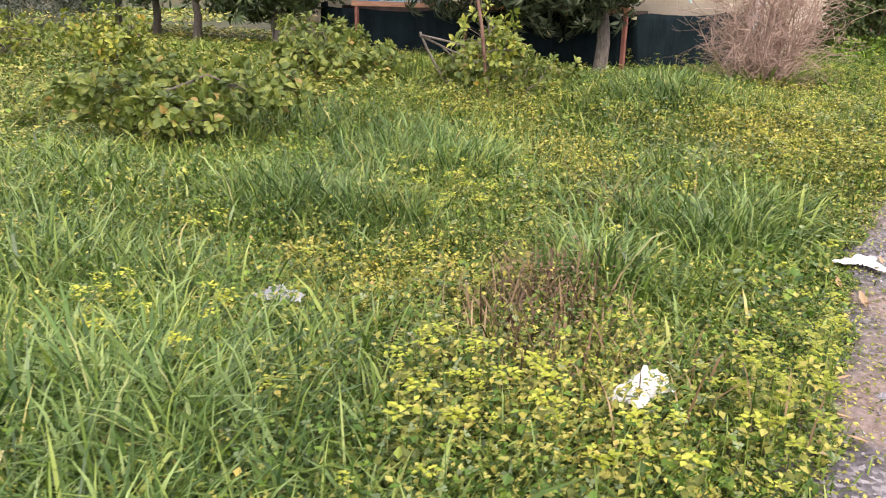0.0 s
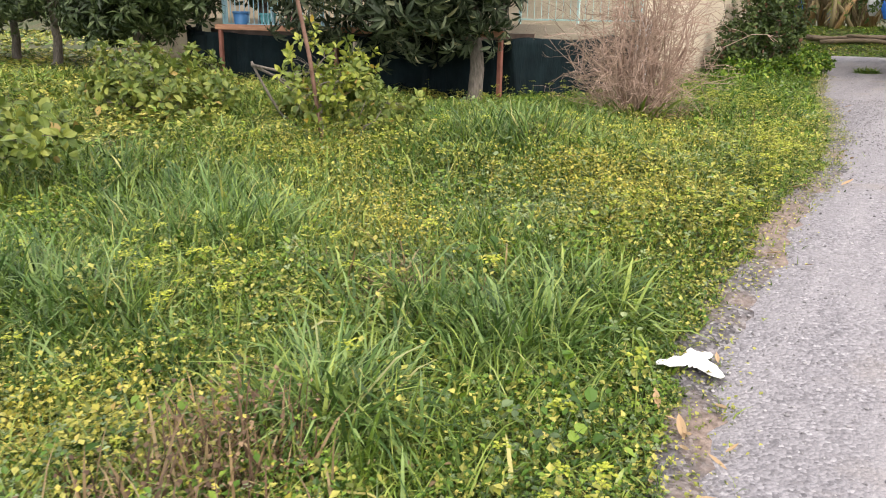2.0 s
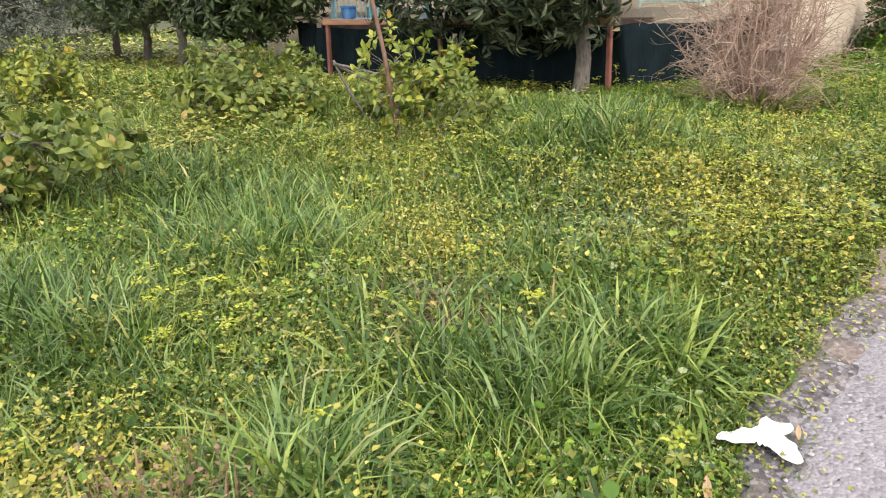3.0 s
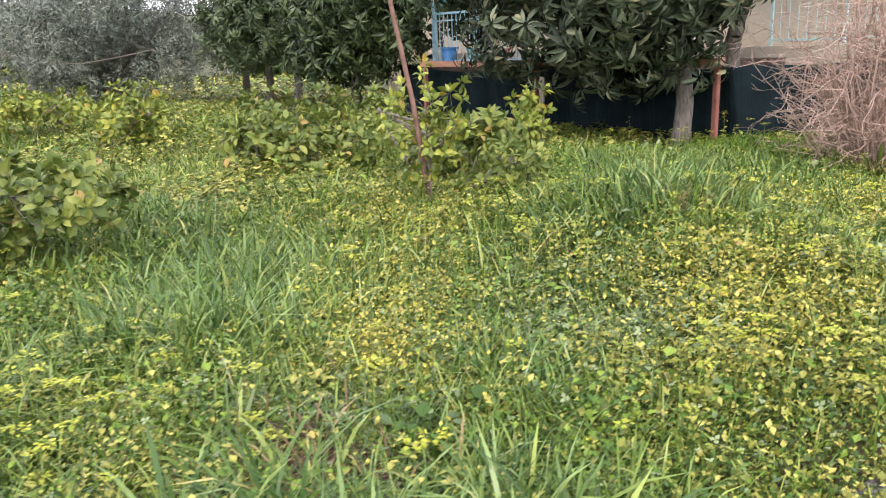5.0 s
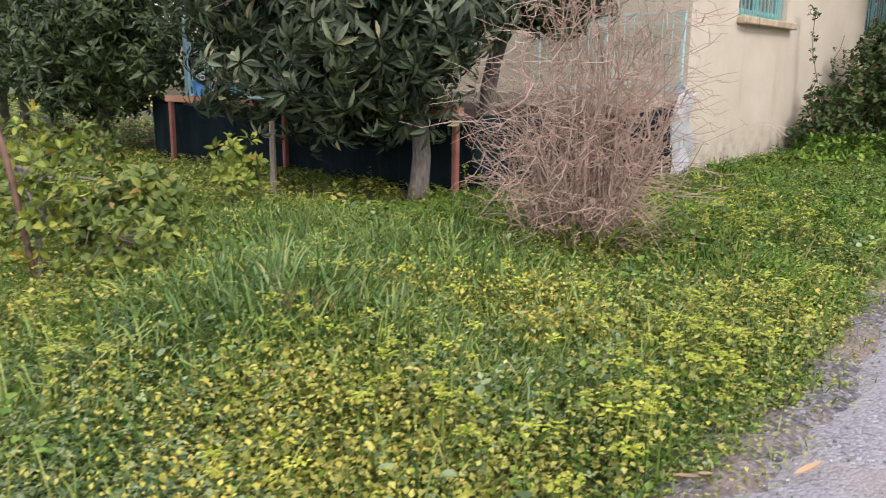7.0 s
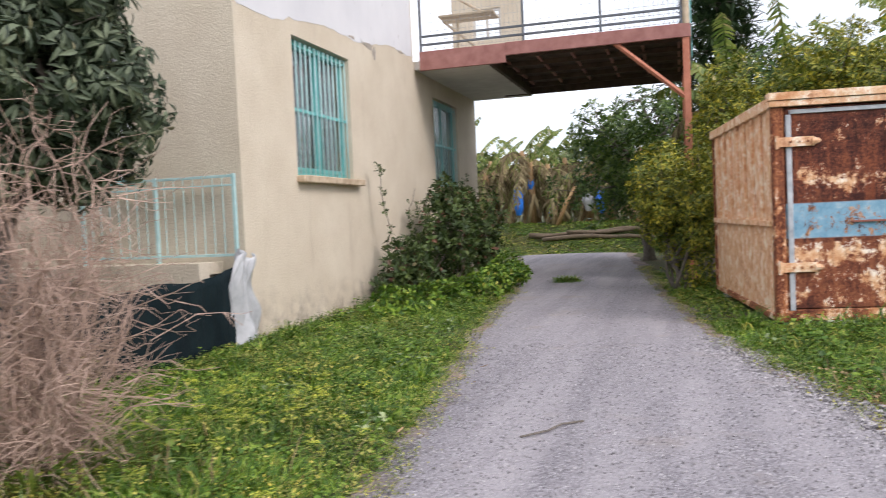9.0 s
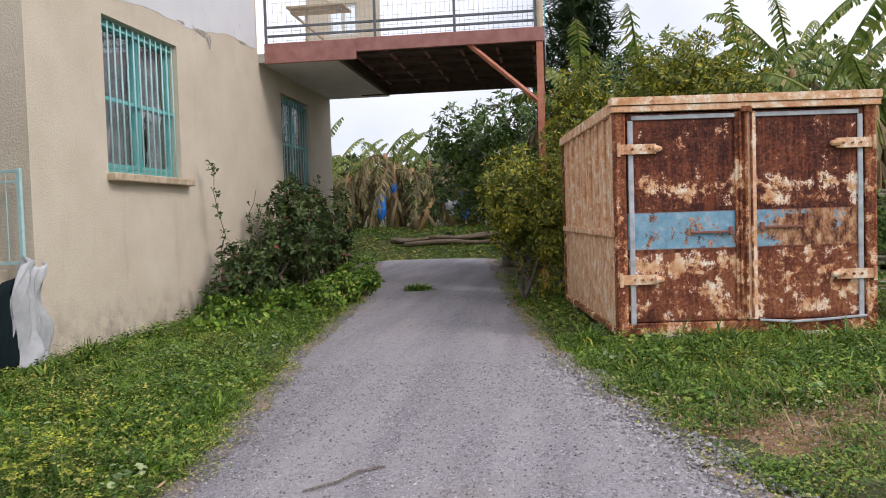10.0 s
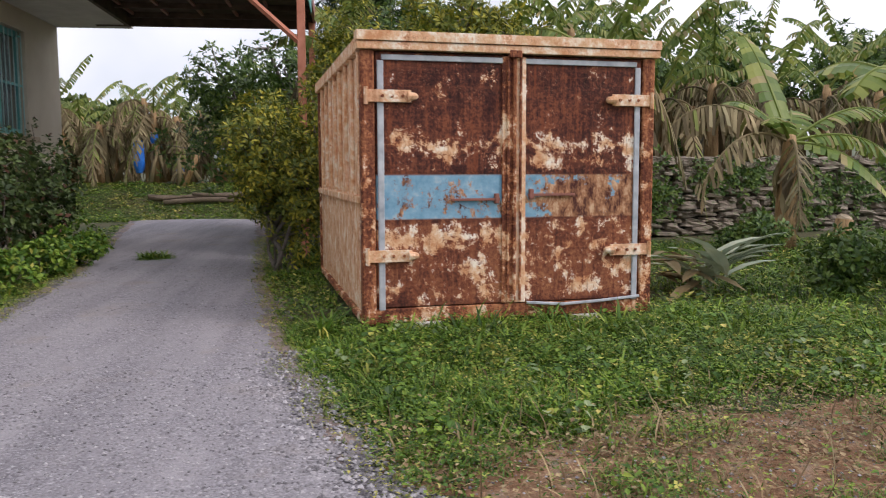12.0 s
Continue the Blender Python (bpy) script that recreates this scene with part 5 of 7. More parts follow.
for tier in range(15):
    z = 2.6 + tier * 0.56
    L = 2.5 * (1 - tier / 16.5)
    for k in range(7):
        a = k * 0.9 + tier * 0.5 + rg.uniform(-0.2, 0.2)
        q = np.linspace(0, 1, 7)[:, None]
        P = cb + np.array([0, 0, z]) + q * L * np.array([math.cos(a), math.sin(a), 0]) + np.array([0, 0, 1]) * (0.1 * q - 0.35 * q * q) * L
        cg.tube(P, np.linspace(0.04, 0.012, 7), 4, False)
        m = 70
        at = P[rg.integers(1, 7, m)] + rg.normal(0, 0.06, (m, 3))
        d = np.array([math.cos(a), math.sin(a), 0.1]) + rg.normal(0, 0.75, (m, 3))
        cn.scatter(*NEED, basis(d) * (rg.uniform(0.4, 0.8, m))[:, None, None], at)
tagged(part("branch_tier", cg, m_bark, con), kind="stuff")
part("needles", cn, m_conifer, con)

# ---------------- banana plants ----------------
def frond(geo, rg, base, yaw, length, width, rise, droop, torn):
    """One banana leaf: a midrib with two rows of blade strips; torn ones hang apart."""
    n = 16
    t = np.linspace(0, 1, n)
    d = np.array([math.cos(yaw), math.sin(yaw), 0])
    P = base + d * (length * t * (1 - 0.2 * t))[:, None] + np.array([0, 0, 1]) * (length * (rise * t - droop * t * t))[:, None]
    side_v = np.array([-d[1], d[0], 0])
    w = width * np.sin(np.pi * np.clip(t * 0.93 + 0.07, 0, 1)) ** 0.55 * (t > 0.1)
    geo.tube(P, np.linspace(0.035, 0.006, n), 5, False)
    for sgn in (-1, 1):
        for i in range(1, n - 1):
            step = P[i + 1] - P[i]
            cuts = 1 if torn < 0.25 else 2
            for c in range(cuts):
                a = P[i] + step * (c / cuts)
                b = P[i] + step * ((c + (1 if torn < 0.25 else 0.8)) / cuts)
                hang = 0.25 + torn * rg.uniform(0.5, 1.3)
                lean = step * rg.uniform(0.0, 0.5) * (1 + torn)
                wo = w[i] * rg.uniform(0.85, 1.0)
                out = side_v * sgn * wo * math.cos(min(hang, 1.5)) + lean - np.array([0, 0, wo * math.sin(min(hang, 1.5))])
                mid = 0.55 * out + np.array([0, 0, 0.06 * wo])
                geo.add([a, b, b + mid, a + mid, a + out, b + out * rg.uniform(0.85, 1.0)], [[[0, 1, 2, 3], [3, 2, 5, 4]]])


def banana(base, stem, leaves, length, seed, dryness=0.5, label="banana plant with torn green and dry leaves", group="banana plantation", lean=(0, 0), fresh=False):
    rg = rng_of(seed)
    b = np.array([base[0], base[1], g(*base)])
    top = b + np.array([lean[0], lean[1], stem])
    pl = thing("banana_plant", label, "banana plant", tuple(b), group)
    part("stem", Geo().tube([b - (0, 0, 0.1), b + (top - b) * 0.4, top, top + (0, 0, 0.25)], [0.17, 0.15, 0.12, 0.07], 10), m_bananastem, pl, shade=True)
    gd, gl = Geo(), Geo()
    for k in range(leaves):
        dry_leaf = rg.uniform() < dryness
        yaw = k * 2.4 + rg.uniform(-0.4, 0.4)
        if dry_leaf:
            frond(gd, rg, top - (0, 0, rg.uniform(0, 0.2)), yaw, length * rg.uniform(0.6, 1.0), 0.38, rg.uniform(0.2, 0.9), rg.uniform(1.1, 2.0), rg.uniform(0.6, 1.0))
        else:
            if fresh:
                frond(gl, rg, top + (0, 0, 0.1), yaw, length * rg.uniform(0.75, 1.1), 0.40, rg.uniform(0.8, 1.5), rg.uniform(0.7, 1.2), rg.uniform(0.05, 0.24))
                continue
            frond(gl, rg, top + (0, 0, 0.1), yaw, length * rg.uniform(0.8, 1.1), 0.30, rg.uniform(0.9, 1.7), rg.uniform(0.6, 1.1), rg.uniform(0.4, 0.9))
    if gd.n:
        part("dry_leaves", gd, m_bananadry, pl, "hanging straw-coloured torn leaves")
    if gl.n:
        part("leaves", gl, m_banana, pl)
    sk = Geo()
    for k in range(22):
        a = rg.uniform(0, 6.28)
        z0 = rg.uniform(0.45, 1.05) * stem
        p0 = b + (top - b) * (z0 / stem) + np.array([math.cos(a), math.sin(a), 0]) * 0.14
        sk.add(*leaf_in(p0, np.array([math.cos(a) * 0.35, math.sin(a) * 0.35, -1]), rg.uniform(0.4, 1.1) * (0.35 if fresh else 1.0), 0.16))
    part("dry_skirt", sk, m_bananadry, pl)
    return pl


def leaf_in(at, d, length, width, rows=3, droop=0.1):
    T, F = leaf_shape(length, width, rows, 0.3, droop)
    return (basis(np.array([d], float))[0] @ T.T).T + at, F


# rows beyond the bank
rg = rng_of(90)
for k in range(72):
    row, col = divmod(k, 24)
    x = -11.5 + col * 0.85 + rg.uniform(-0.5, 0.5) + row * 0.7
    y = 35.2 + row * 3.2 + rg.uniform(-0.6, 0.6)
    banana((x, y), rg.uniform(1.5, 2.7), 11, rg.uniform(1.5, 2.2), 900 + k, 0.78, "banana plant in the plantation with dry hanging leaves", lean=(rg.uniform(-0.3, 0.3), rg.uniform(-0.2, 0.2)))
# plants on the terrace behind the stone wall, and the one before it
for k, (x, y, h, L) in enumerate(((7.0, 24.0, 1.3, 2.1), (8.4, 25.0, 1.5, 2.2), (9.8, 24.6, 1.3, 2.2), (11.3, 25.2, 1.6, 2.2), (12.9, 25.6, 1.4, 2.2), (14.6, 26.0, 1.6, 2.2), (16.4, 26.6, 1.6, 2.2), (8.0, 27.6, 2.2, 2.4), (10.0, 28.0, 2.3, 2.4), (12.2, 28.4, 2.2, 2.4), (14.4, 29.0, 2.3, 2.4), (6.4, 28.4, 2.4, 2.4), (4.6, 29.0, 2.6, 2.4), (17.5, 29.5, 2.3, 2.4), (6.3, 22.0, 1.9, 2.3), (4.3, 22.6, 3.4, 2.4), (3.2, 23.4, 3.2, 2.3), (6.9, 20.0, 3.0, 2.2))):
    banana((x, y), h, 11, L, 950 + k, 0.58, "banana plant on the terrace above the stone wall", "bananas above the wall")
for k, (x, y, h) in enumerate(((5.2, 23.8, 2.5), (6.5, 23.2, 2.3), (7.7, 24.4, 2.6), (9.2, 23.9, 2.3), (3.9, 24.8, 3.0))):
    banana((x, y), h, 10, 2.3, 970 + k, 0.2, "tall banana plant with pale green leaves above the wall", "bananas above the wall")
for k, (x, y, r, h) in enumerate(((-1.75, 15.5, 0.45, 0.26), (-1.45, 16.4, 0.55, 0.30), (-1.2, 17.3, 0.6, 0.32), (-1.05, 18.3, 0.55, 0.32), (-0.95, 19.3, 0.5, 0.34), (-1.1, 20.6, 0.5, 0.36))):
    sapling("ground_creeper", "low mound of lush green leaves before the wall bush", (x, y), (x, y, 0.06), (x, y, h * 0.5), (r, r, h), 170, m_lush, 490 + k, 4, 0.015, "weeds")
def set_banana(base, stem, dry_set, green_set, seed, label):
    """A banana plant whose leaves are given one by one: yaw, length, width, rise, droop, torn."""
    rg = rng_of(seed)
    b = np.array([base[0], base[1], g(*base)])
    top = b + np.array([0.05, 0, stem])
    pl = thing("banana_plant", label, "banana plant", tuple(b), "bananas before the wall")
    part("stem", Geo().tube([b - (0, 0, 0.1), b + (top - b) * 0.35, b + (top - b) * 0.7, top, top + (0, 0, 0.25)], [0.20, 0.17, 0.16, 0.12, 0.06], 12), m_bananastem, pl, shade=True)
    for name, rows_, mt, lb in (("dry_leaf", dry_set, m_bananadry, "arching dead straw-coloured leaf"), ("leaf", green_set, m_banana, "")):
        for yaw, length, width, rise, droop, torn in rows_:
            gf = Geo()
            frond(gf, rg, top + np.array([0, 0, 0.05]), radians(yaw), length, width, rise, droop, torn)
            part(name, gf, mt, pl, lb)
    sk = Geo()
    for k in range(16):
        a = rg.uniform(0, 6.28)
        p0 = b + (top - b) * rg.uniform(0.35, 1.0) + np.array([math.cos(a), math.sin(a), 0]) * 0.15
        sk.add(*leaf_in(p0, np.array([math.cos(a) * 0.3, math.sin(a) * 0.3, -1]), rg.uniform(0.25, 0.6), 0.14))
    part("dry_skirt", sk, m_bananadry, pl)


set_banana((10.2, 20.1), 1.75, ((178, 2.7, 0.55, 0.85, 0.80, 0.95), (195, 2.2, 0.5, 0.45, 0.75, 0.9), (250, 1.3, 0.4, 0.3, 1.3, 0.9)), ((150, 1.5, 0.36, 1.3, 0.9, 0.08), (100, 1.6, 0.34, 1.9, 0.7, 0.1), (60, 1.3, 0.4, 1.2, 0.8, 0.12), (5, 2.6, 0.42, 0.75, 0.62, 0.3), (-18, 2.2, 0.42, 0.35, 0.55, 0.45), (-40, 1.8, 0.38, 0.0, 0.45, 0.2), (215, 1.0, 0.3, 1.2, 0.9, 0.1)), 981, "banana plant with a brown stem before the stone wall")
banana((8.6, 14.8), 1.9, 9, 1.3, 982, 0.0, "young banana plant with fresh bright leaves", "bananas before the wall", fresh=True)
for (bx, by, rr, sd) in ((8.2, 15.4, 0.6, 49), (9.3, 16.4, 0.75, 50), (7.9, 13.2, 0.45, 52), (11.6, 18.2, 0.8, 53), (8.9, 18.6, 0.6, 54)):
    sapling("weed_bush", "dense dark green weed bush beside the rubble", (bx, by), (bx, by, 0.15), (bx, by, 0.32), (rr, rr, 0.36), 230, m_bigtree, sd, 4, 0.02, "bush")


# ---------------- bank, logs, bags, rubbish ----------------
rg = rng_of(101)
for k, (x, y, L, r, yaw, dz) in enumerate(((-1.6, 32.3, 2.6, 0.09, 4, 0.0), (0.2, 32.4, 2.2, 0.10, -3, 0.02), (-0.9, 32.0, 3.0, 0.08, 2, 0.0), (2.2, 32.6, 1.4, 0.1, 8, 0.05), (1.0, 31.9, 1.8, 0.07, -6, 0.0), (-0.4, 32.2, 2.4, 0.06, 9, 0.12), (0.9, 32.3, 1.9, 0.05, -11, 0.14), (-1.9, 32.1, 1.5, 0.05, 14, 0.1))):
    c, s = math.cos(radians(yaw)), math.sin(radians(yaw))
    z = g(x, y) + r * 0.8 + dz
    P = [(x + c * L * t, y + s * L * t, z + r * (0.5 * math.sin(7 * t + k) + 0.3)) for t in (-0.5, -0.33, -0.15, 0.05, 0.2, 0.38, 0.5)]
    solo("log", Geo().tube(P, [r * 0.9, r * 1.1, r * 0.92, r * 1.06, r * 0.85, r * 0.95, r * 0.7], 9), m_log, "weathered grey-brown log lying on the grassy bank", "log", "logs on the bank", shade=True)


def bunch_bag(x, y, z, h, r, seed, mat=None, label="blue plastic bag round a hanging banana bunch"):
    r *= 0.72
    rg = rng_of(seed)
    n, sides = 9, 14
    V = []
    for i in range(n):
        t = i / (n - 1)
        rr = r * (0.30 + 0.85 * math.sin(math.pi * min(t * 0.85 + 0.08, 1)) + 0.10 * math.sin(9 * t + seed))
        for k in range(sides):
            a = 2 * math.pi * k / sides
            q = rr * (1 + 0.2 * math.sin(4 * a + 5 * t + seed) + rg.normal(0, 0.11))
            V.append((x + q * math.cos(a), y + q * math.sin(a), z - h * t))
    F = [[i * sides + k, i * sides + (k + 1) % sides, (i + 1) * sides + (k + 1) % sides, (i + 1) * sides + k] for i in range(n - 1) for k in range(sides)]
    ob = solo("bunch_bag", Geo().add(V, [F, [list(range(sides))]]), mat or m_bluebag, label, "plastic bag", "bags in the plantation", shade=True)
    return ob


bunch_bag(-3.6, 34.2, 2.35, 1.05, 0.22, 1)
bunch_bag(-3.2, 34.6, 2.75, 0.6, 0.16, 2)
bunch_bag(-0.6, 34.3, 2.2, 0.95, 0.24, 3)
bunch_bag(-1.05, 34.4, 2.1, 0.75, 0.26, 4, m_greyplastic, "pale grey plastic bag round a banana bunch")
bunch_bag(-2.5, 35.0, 1.6, 0.5, 0.14, 5)
bunch_bag(7.6, 24.2, 2.55, 0.55, 0.2, 6)
# slanting props and dead stems among the plantation
for k in range(26):
    x, y = rg.uniform(-9, 5.5), rg.uniform(33.8, 35.5)
    z = g(x, y)
    lx, h = rg.uniform(-0.9, 0.9), rg.uniform(0.7, 1.9)
    solo("dead_stem", Geo().tube([(x, y, z - 0.1), (x + lx * 0.5, y, z + h * 0.55), (x + lx, y + 0.1, z + h)], [0.09, 0.08, 0.05], 7), m_bananadry if k % 3 else m_bananastem, "slanting dead banana stem in the plantation", "dead stem", "dead stems", shade=True)

# stone wall: single stones laid before a core coloured as the shade between them
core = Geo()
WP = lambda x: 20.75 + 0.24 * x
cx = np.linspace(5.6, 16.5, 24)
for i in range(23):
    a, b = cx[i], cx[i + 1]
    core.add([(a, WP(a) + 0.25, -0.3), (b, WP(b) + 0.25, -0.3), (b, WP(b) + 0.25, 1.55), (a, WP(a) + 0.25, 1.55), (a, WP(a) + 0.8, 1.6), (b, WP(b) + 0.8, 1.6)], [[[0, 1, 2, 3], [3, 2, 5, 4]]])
swall = solo("wall_stone", core, m_gap_shade, "dry stone retaining wall with moss and creepers", "stone wall", kind="structure")
rg = rng_of(110)
stones = []
for k in range(7):
    gs = Geo()
    nu, nv = 8, 5
    V = []
    for i in range(nv):
        th = math.pi * (i + 0.5) / nv
        for j in range(nu):
            ph = 2 * math.pi * j / nu
            q = 1 + rg.normal(0, 0.12)
            c, s, t = math.cos(ph) * math.sin(th), math.cos(th), math.sin(ph) * math.sin(th)
            V.append([0.5 * q * math.copysign(abs(c) ** 0.55, c), 0.5 * q * math.copysign(abs(s) ** 0.55, s) if 0 else 0.5 * q * math.copysign(abs(t) ** 0.6, t), 0.5 * q * math.copysign(abs(s) ** 0.35, s)])
    F = [[i * nu + j, i * nu + (j + 1) % nu, (i + 1) * nu + (j + 1) % nu, (i + 1) * nu + j] for i in range(nv - 1) for j in range(nu)]
    gs.add(V, [F, [list(range(nu))[::-1]], [[(nv - 1) * nu + j for j in range(nu)]]])
    stones.append(gs.mesh("stone", m_stone))
z = 0.0
while z < 1.6:
    h = rg.uniform(0.07, 0.17)
    x = 5.7 + rg.uniform(0, 0.2)
    while x < 16.2:
        w = rg.uniform(0.2, 0.75)
        ob = new("stone", stones[rg.integers(0, 7)])
        ob.parent = swall
        ob.matrix_local = pose(x + w / 2, WP(x) + 0.22 + rg.uniform(-0.09, 0.06), z + h / 2 + rg.uniform(-0.02, 0.02), rg.uniform(-8, 8), rg.uniform(-7, 7), 13.5) @ Matrix.Diagonal((w * rg.uniform(0.85, 1.0), 0.34, h * rg.uniform(0.8, 1.1), 1))
        x += w
    z += h * 0.95

# creepers on the stone wall
rg = rng_of(115)
for (cx0, cz0, rx, rz, cnt) in ((6.6, 1.0, 0.7, 0.5, 120), (8.9, 0.9, 0.6, 0.6, 130), (10.9, 1.2, 0.9, 0.35, 120), (12.6, 0.7, 0.9, 0.6, 150), (7.6, 0.3, 0.8, 0.3, 110), (14.6, 1.0, 1.0, 0.5, 130)):
    px = rg.normal(cx0, rx * 0.6, cnt)
    pz = np.clip(rg.normal(cz0, rz * 0.6, cnt), 0.05, 1.75)
    cp = thing("wall_creeper", "green creeper hanging over the dry stones", "climbing plant", (cx0, WP(cx0), 0.0))
    part("leaves", Geo().scatter(*WBUSH, turned(rg, np.stack([rg.normal(0, 0.4, cnt), np.full(cnt, -1.0), rg.normal(0.4, 0.4, cnt)], 1), 0.9, 1.6), np.stack([px, WP(px) + rg.uniform(-0.06, 0.02, cnt), pz], 1)), m_bigtree, cp)
for k, (x, y, hh) in enumerate(((7.5, 31.5, 2.6), (11.0, 32.0, 2.8), (14.5, 32.5, 2.7), (18.5, 31.5, 2.8), (21.0, 27.5, 2.8))):
    tree("broad_tree", "dark leafy tree beyond the banana plants", (x, y), (x, y, g(x, y) + 1.4), 0.15, (x, y, g(x, y) + hh), (2.3, 1.8, 2.3), 1000, BROAD, m_bigtree, m_bark, 140 + k, 8, (1.4, 2.2), 30, 12, -0.95)

# litter
def crumpled(name, label, category, at, size, seed, mat, flat=0.35, lobes=3):
    """A crumpled film of plastic: a wrinkled sheet with lobes, pressed to the ground."""
    rg = rng_of(seed)
    n = 17
    u = np.linspace(-1, 1, n)
    U, Vv = np.meshgrid(u, u)
    a, r = np.arctan2(Vv, U), np.maximum(np.abs(U), np.abs(Vv))
    rim = 0.55 + 0.3 * np.sin(lobes * a + seed) + 0.12 * np.sin(7 * a + 2 * seed)
    X, Yy = size * r * rim * np.cos(a), size * r * rim * np.sin(a)
    Zz = size * flat * (1 - r) * (0.5 + 0.5 * np.abs(np.sin(5 * U + seed) * np.cos(4 * Vv))) + np.abs(rg.normal(0, 0.1, U.shape)) * size * flat
    V = np.stack([at[0] + X, at[1] + Yy, at[2] + 0.012 + Zz], -1).reshape(-1, 3)
    F = [[i * n + j, i * n + j + 1, (i + 1) * n + j + 1, (i + 1) * n + j] for i in range(n - 1) for j in range(n - 1)]
    ob = solo(name, Geo().add(V, [F]), mat, label, category)
    ob.modifiers.new("thickness", "SOLIDIFY").thickness = 0.002
    return ob


crumpled("plastic_bag", "torn white plastic bag on the drive's edge", "plastic bag", (0.72, 3.32, g(0.72, 3.32) + 0.03), 0.16, 3, m_plastic, 0.25, 3)
crumpled("plastic_bag", "crumpled white plastic bag in the weeds", "plastic bag", (0.44, 1.32, g(0.44, 1.32) + 0.12), 0.15, 5, m_plastic, 0.6, 2)
crumpled("plastic_scrap", "grey plastic scrap half hidden in weeds", "litter", (-1.05, 1.2, g(-1.05, 1.2) + 0.16), 0.12, 7, m_greyplastic, 0.5, 2)
crumpled("paper_scrap", "white paper scrap on the gravel", "litter", (1.24, 2.12, g(1.24, 2.12) + 0.02), 0.09, 9, m_plastic, 0.15, 2)
crumpled("paper_scrap", "small white scrap beside the bush", "litter", (-2.1, 15.7, g(-2.1, 15.7) + 0.1), 0.16, 12, m_concrete, 0.6, 2)
rg = rng_of(121)
peel = leaf_shape(0.095, 0.026, 3, 0.5, -0.25)
for k in range(34):
    y = rg.uniform(1.6, 3.4) if k < 22 else rg.uniform(4.5, 12)
    x = float(drive_left(y)) + rg.uniform(-0.05, 0.28)
    a = rg.uniform(0, 6.28)
    M = basis(np.array([[math.cos(a), math.sin(a), 0.08]]))[0] * rg.uniform(0.5, 1.2)
    solo("fallen_leaf", Geo().add((M @ peel[0].T).T + (x, y, g(x, y) + 0.035), peel[1]), m_brownleaf, "curled brown fallen leaf on the drive's edge", "leaf", "fallen leaves")
# thin crack-like twig on the drive
solo("twig", Geo().tube([(1.16, 9.6, g(1.1, 9.6) + 0.048), (1.3, 9.75, 0.05), (1.36, 9.9, 0.052), (1.48, 10.0, 0.048)], 0.007, 5), m_bark, "thin dark twig lying on the gravel", "twig")
# cut pale leaves and trash beside the container
rg = rng_of(131)
ag = thing("cut_leaf_heap", "heap of cut pale blue-green leaves beside the container", "leaf heap", (6.8, 15.7, g(6.8, 15.7)))
for k in range(20):
    a = rg.uniform(-0.6, 3.6)
    part("leaf", Geo().add(*leaf_in(np.array([6.7 + rg.uniform(-0.15, 0.3), 15.7 + rg.uniform(-0.3, 0.2), g(6.8, 15.7) + 0.12 + 0.015 * k]), np.array([math.cos(a), -abs(math.sin(a)) * 0.6, 0.8]), rg.uniform(0.45, 0.8), 0.17, 3, 0.35)), m_cutleaf, ag)
dh = thing("dry_leaf_heap", "heap of brown dead banana leaves beside the container", "leaf heap", (6.3, 15.6, g(6.3, 15.6)))
for k in range(22):
    a = rg.uniform(0, 6.28)
    part("leaf", Geo().add(*leaf_in(np.array([6.3 + rg.uniform(-0.3, 0.5), 15.8 + rg.uniform(-0.3, 0.5), 0.1 + 0.015 * k]), np.array([math.cos(a), math.sin(a), 0.25]), rg.uniform(0.4, 0.8), 0.14, 3, 0.4)), m_bananadry, dh)
stp = thing("cut_banana_stump", "cut banana stump with a pale top", "stump", (10.9, 19.6, g(10.9, 19.6)))
part("body", Geo().tube([(10.9, 19.6, 0), (10.92, 19.6, 0.3), (10.95, 19.6, 0.55)], [0.16, 0.15, 0.14], 10), m_bananastem, stp, shade=True)
part("cut_top", Geo().tube([(10.95, 19.6, 0.551), (10.96, 19.58, 0.60)], [0.135, 0.10], 10), m_sill, stp)
solo("pipe_post", Geo().tube([(7.3, 22.1, 0.0), (7.3, 22.1, 1.45)], 0.03, 8), m_wire, "thin grey pipe standing against the stone wall", "post")

# ---------------- weeds and grass ----------------
def keep_off(x, y, margin=0.0):
    """True where plants may stand: off the drive, out of the house and the container."""
    on_road = (x > drive_left(y) + margin) & (x < drive_right(y) - margin) & (y < 30.2)
    house = (x < WX + 0.03) & (y > 13.0) & (y < FAR_Y) & (x > LEFT_X - 0.3)
    c, s = math.cos(radians(cang)), math.sin(radians(cang))
    lx, ly = (x - CA[0]) * c + (y - CA[1]) * s, -(x - CA[0]) * s + (y - CA[1]) * c
    return ~(on_road | house | ((lx > -0.02) & (lx < cw + 0.02) & (ly > 0.0) & (ly < CL)))


def field(rg, n, x0, x1, y0, y1, margin=0.0):
    x, y = rg.uniform(x0, x1, n), rg.uniform(y0, y1, n)
    k = keep_off(x, y, margin)
    return x[k], y[k]


def lump(x, y, sx, seed):
    """A smooth patchy field of 0 to 1 for where plants gather."""
    a = np.sin(x * sx + seed) * np.cos(y * sx * 0.9 + 1.7 * seed) + 0.6 * np.sin(x * sx * 2.1 + y * sx * 1.3 + seed * 2.3) + 0.4 * np.cos(x * sx * 3.7 - y * sx * 3.1 + seed)
    return np.clip(0.5 + 0.32 * a, 0, 1)


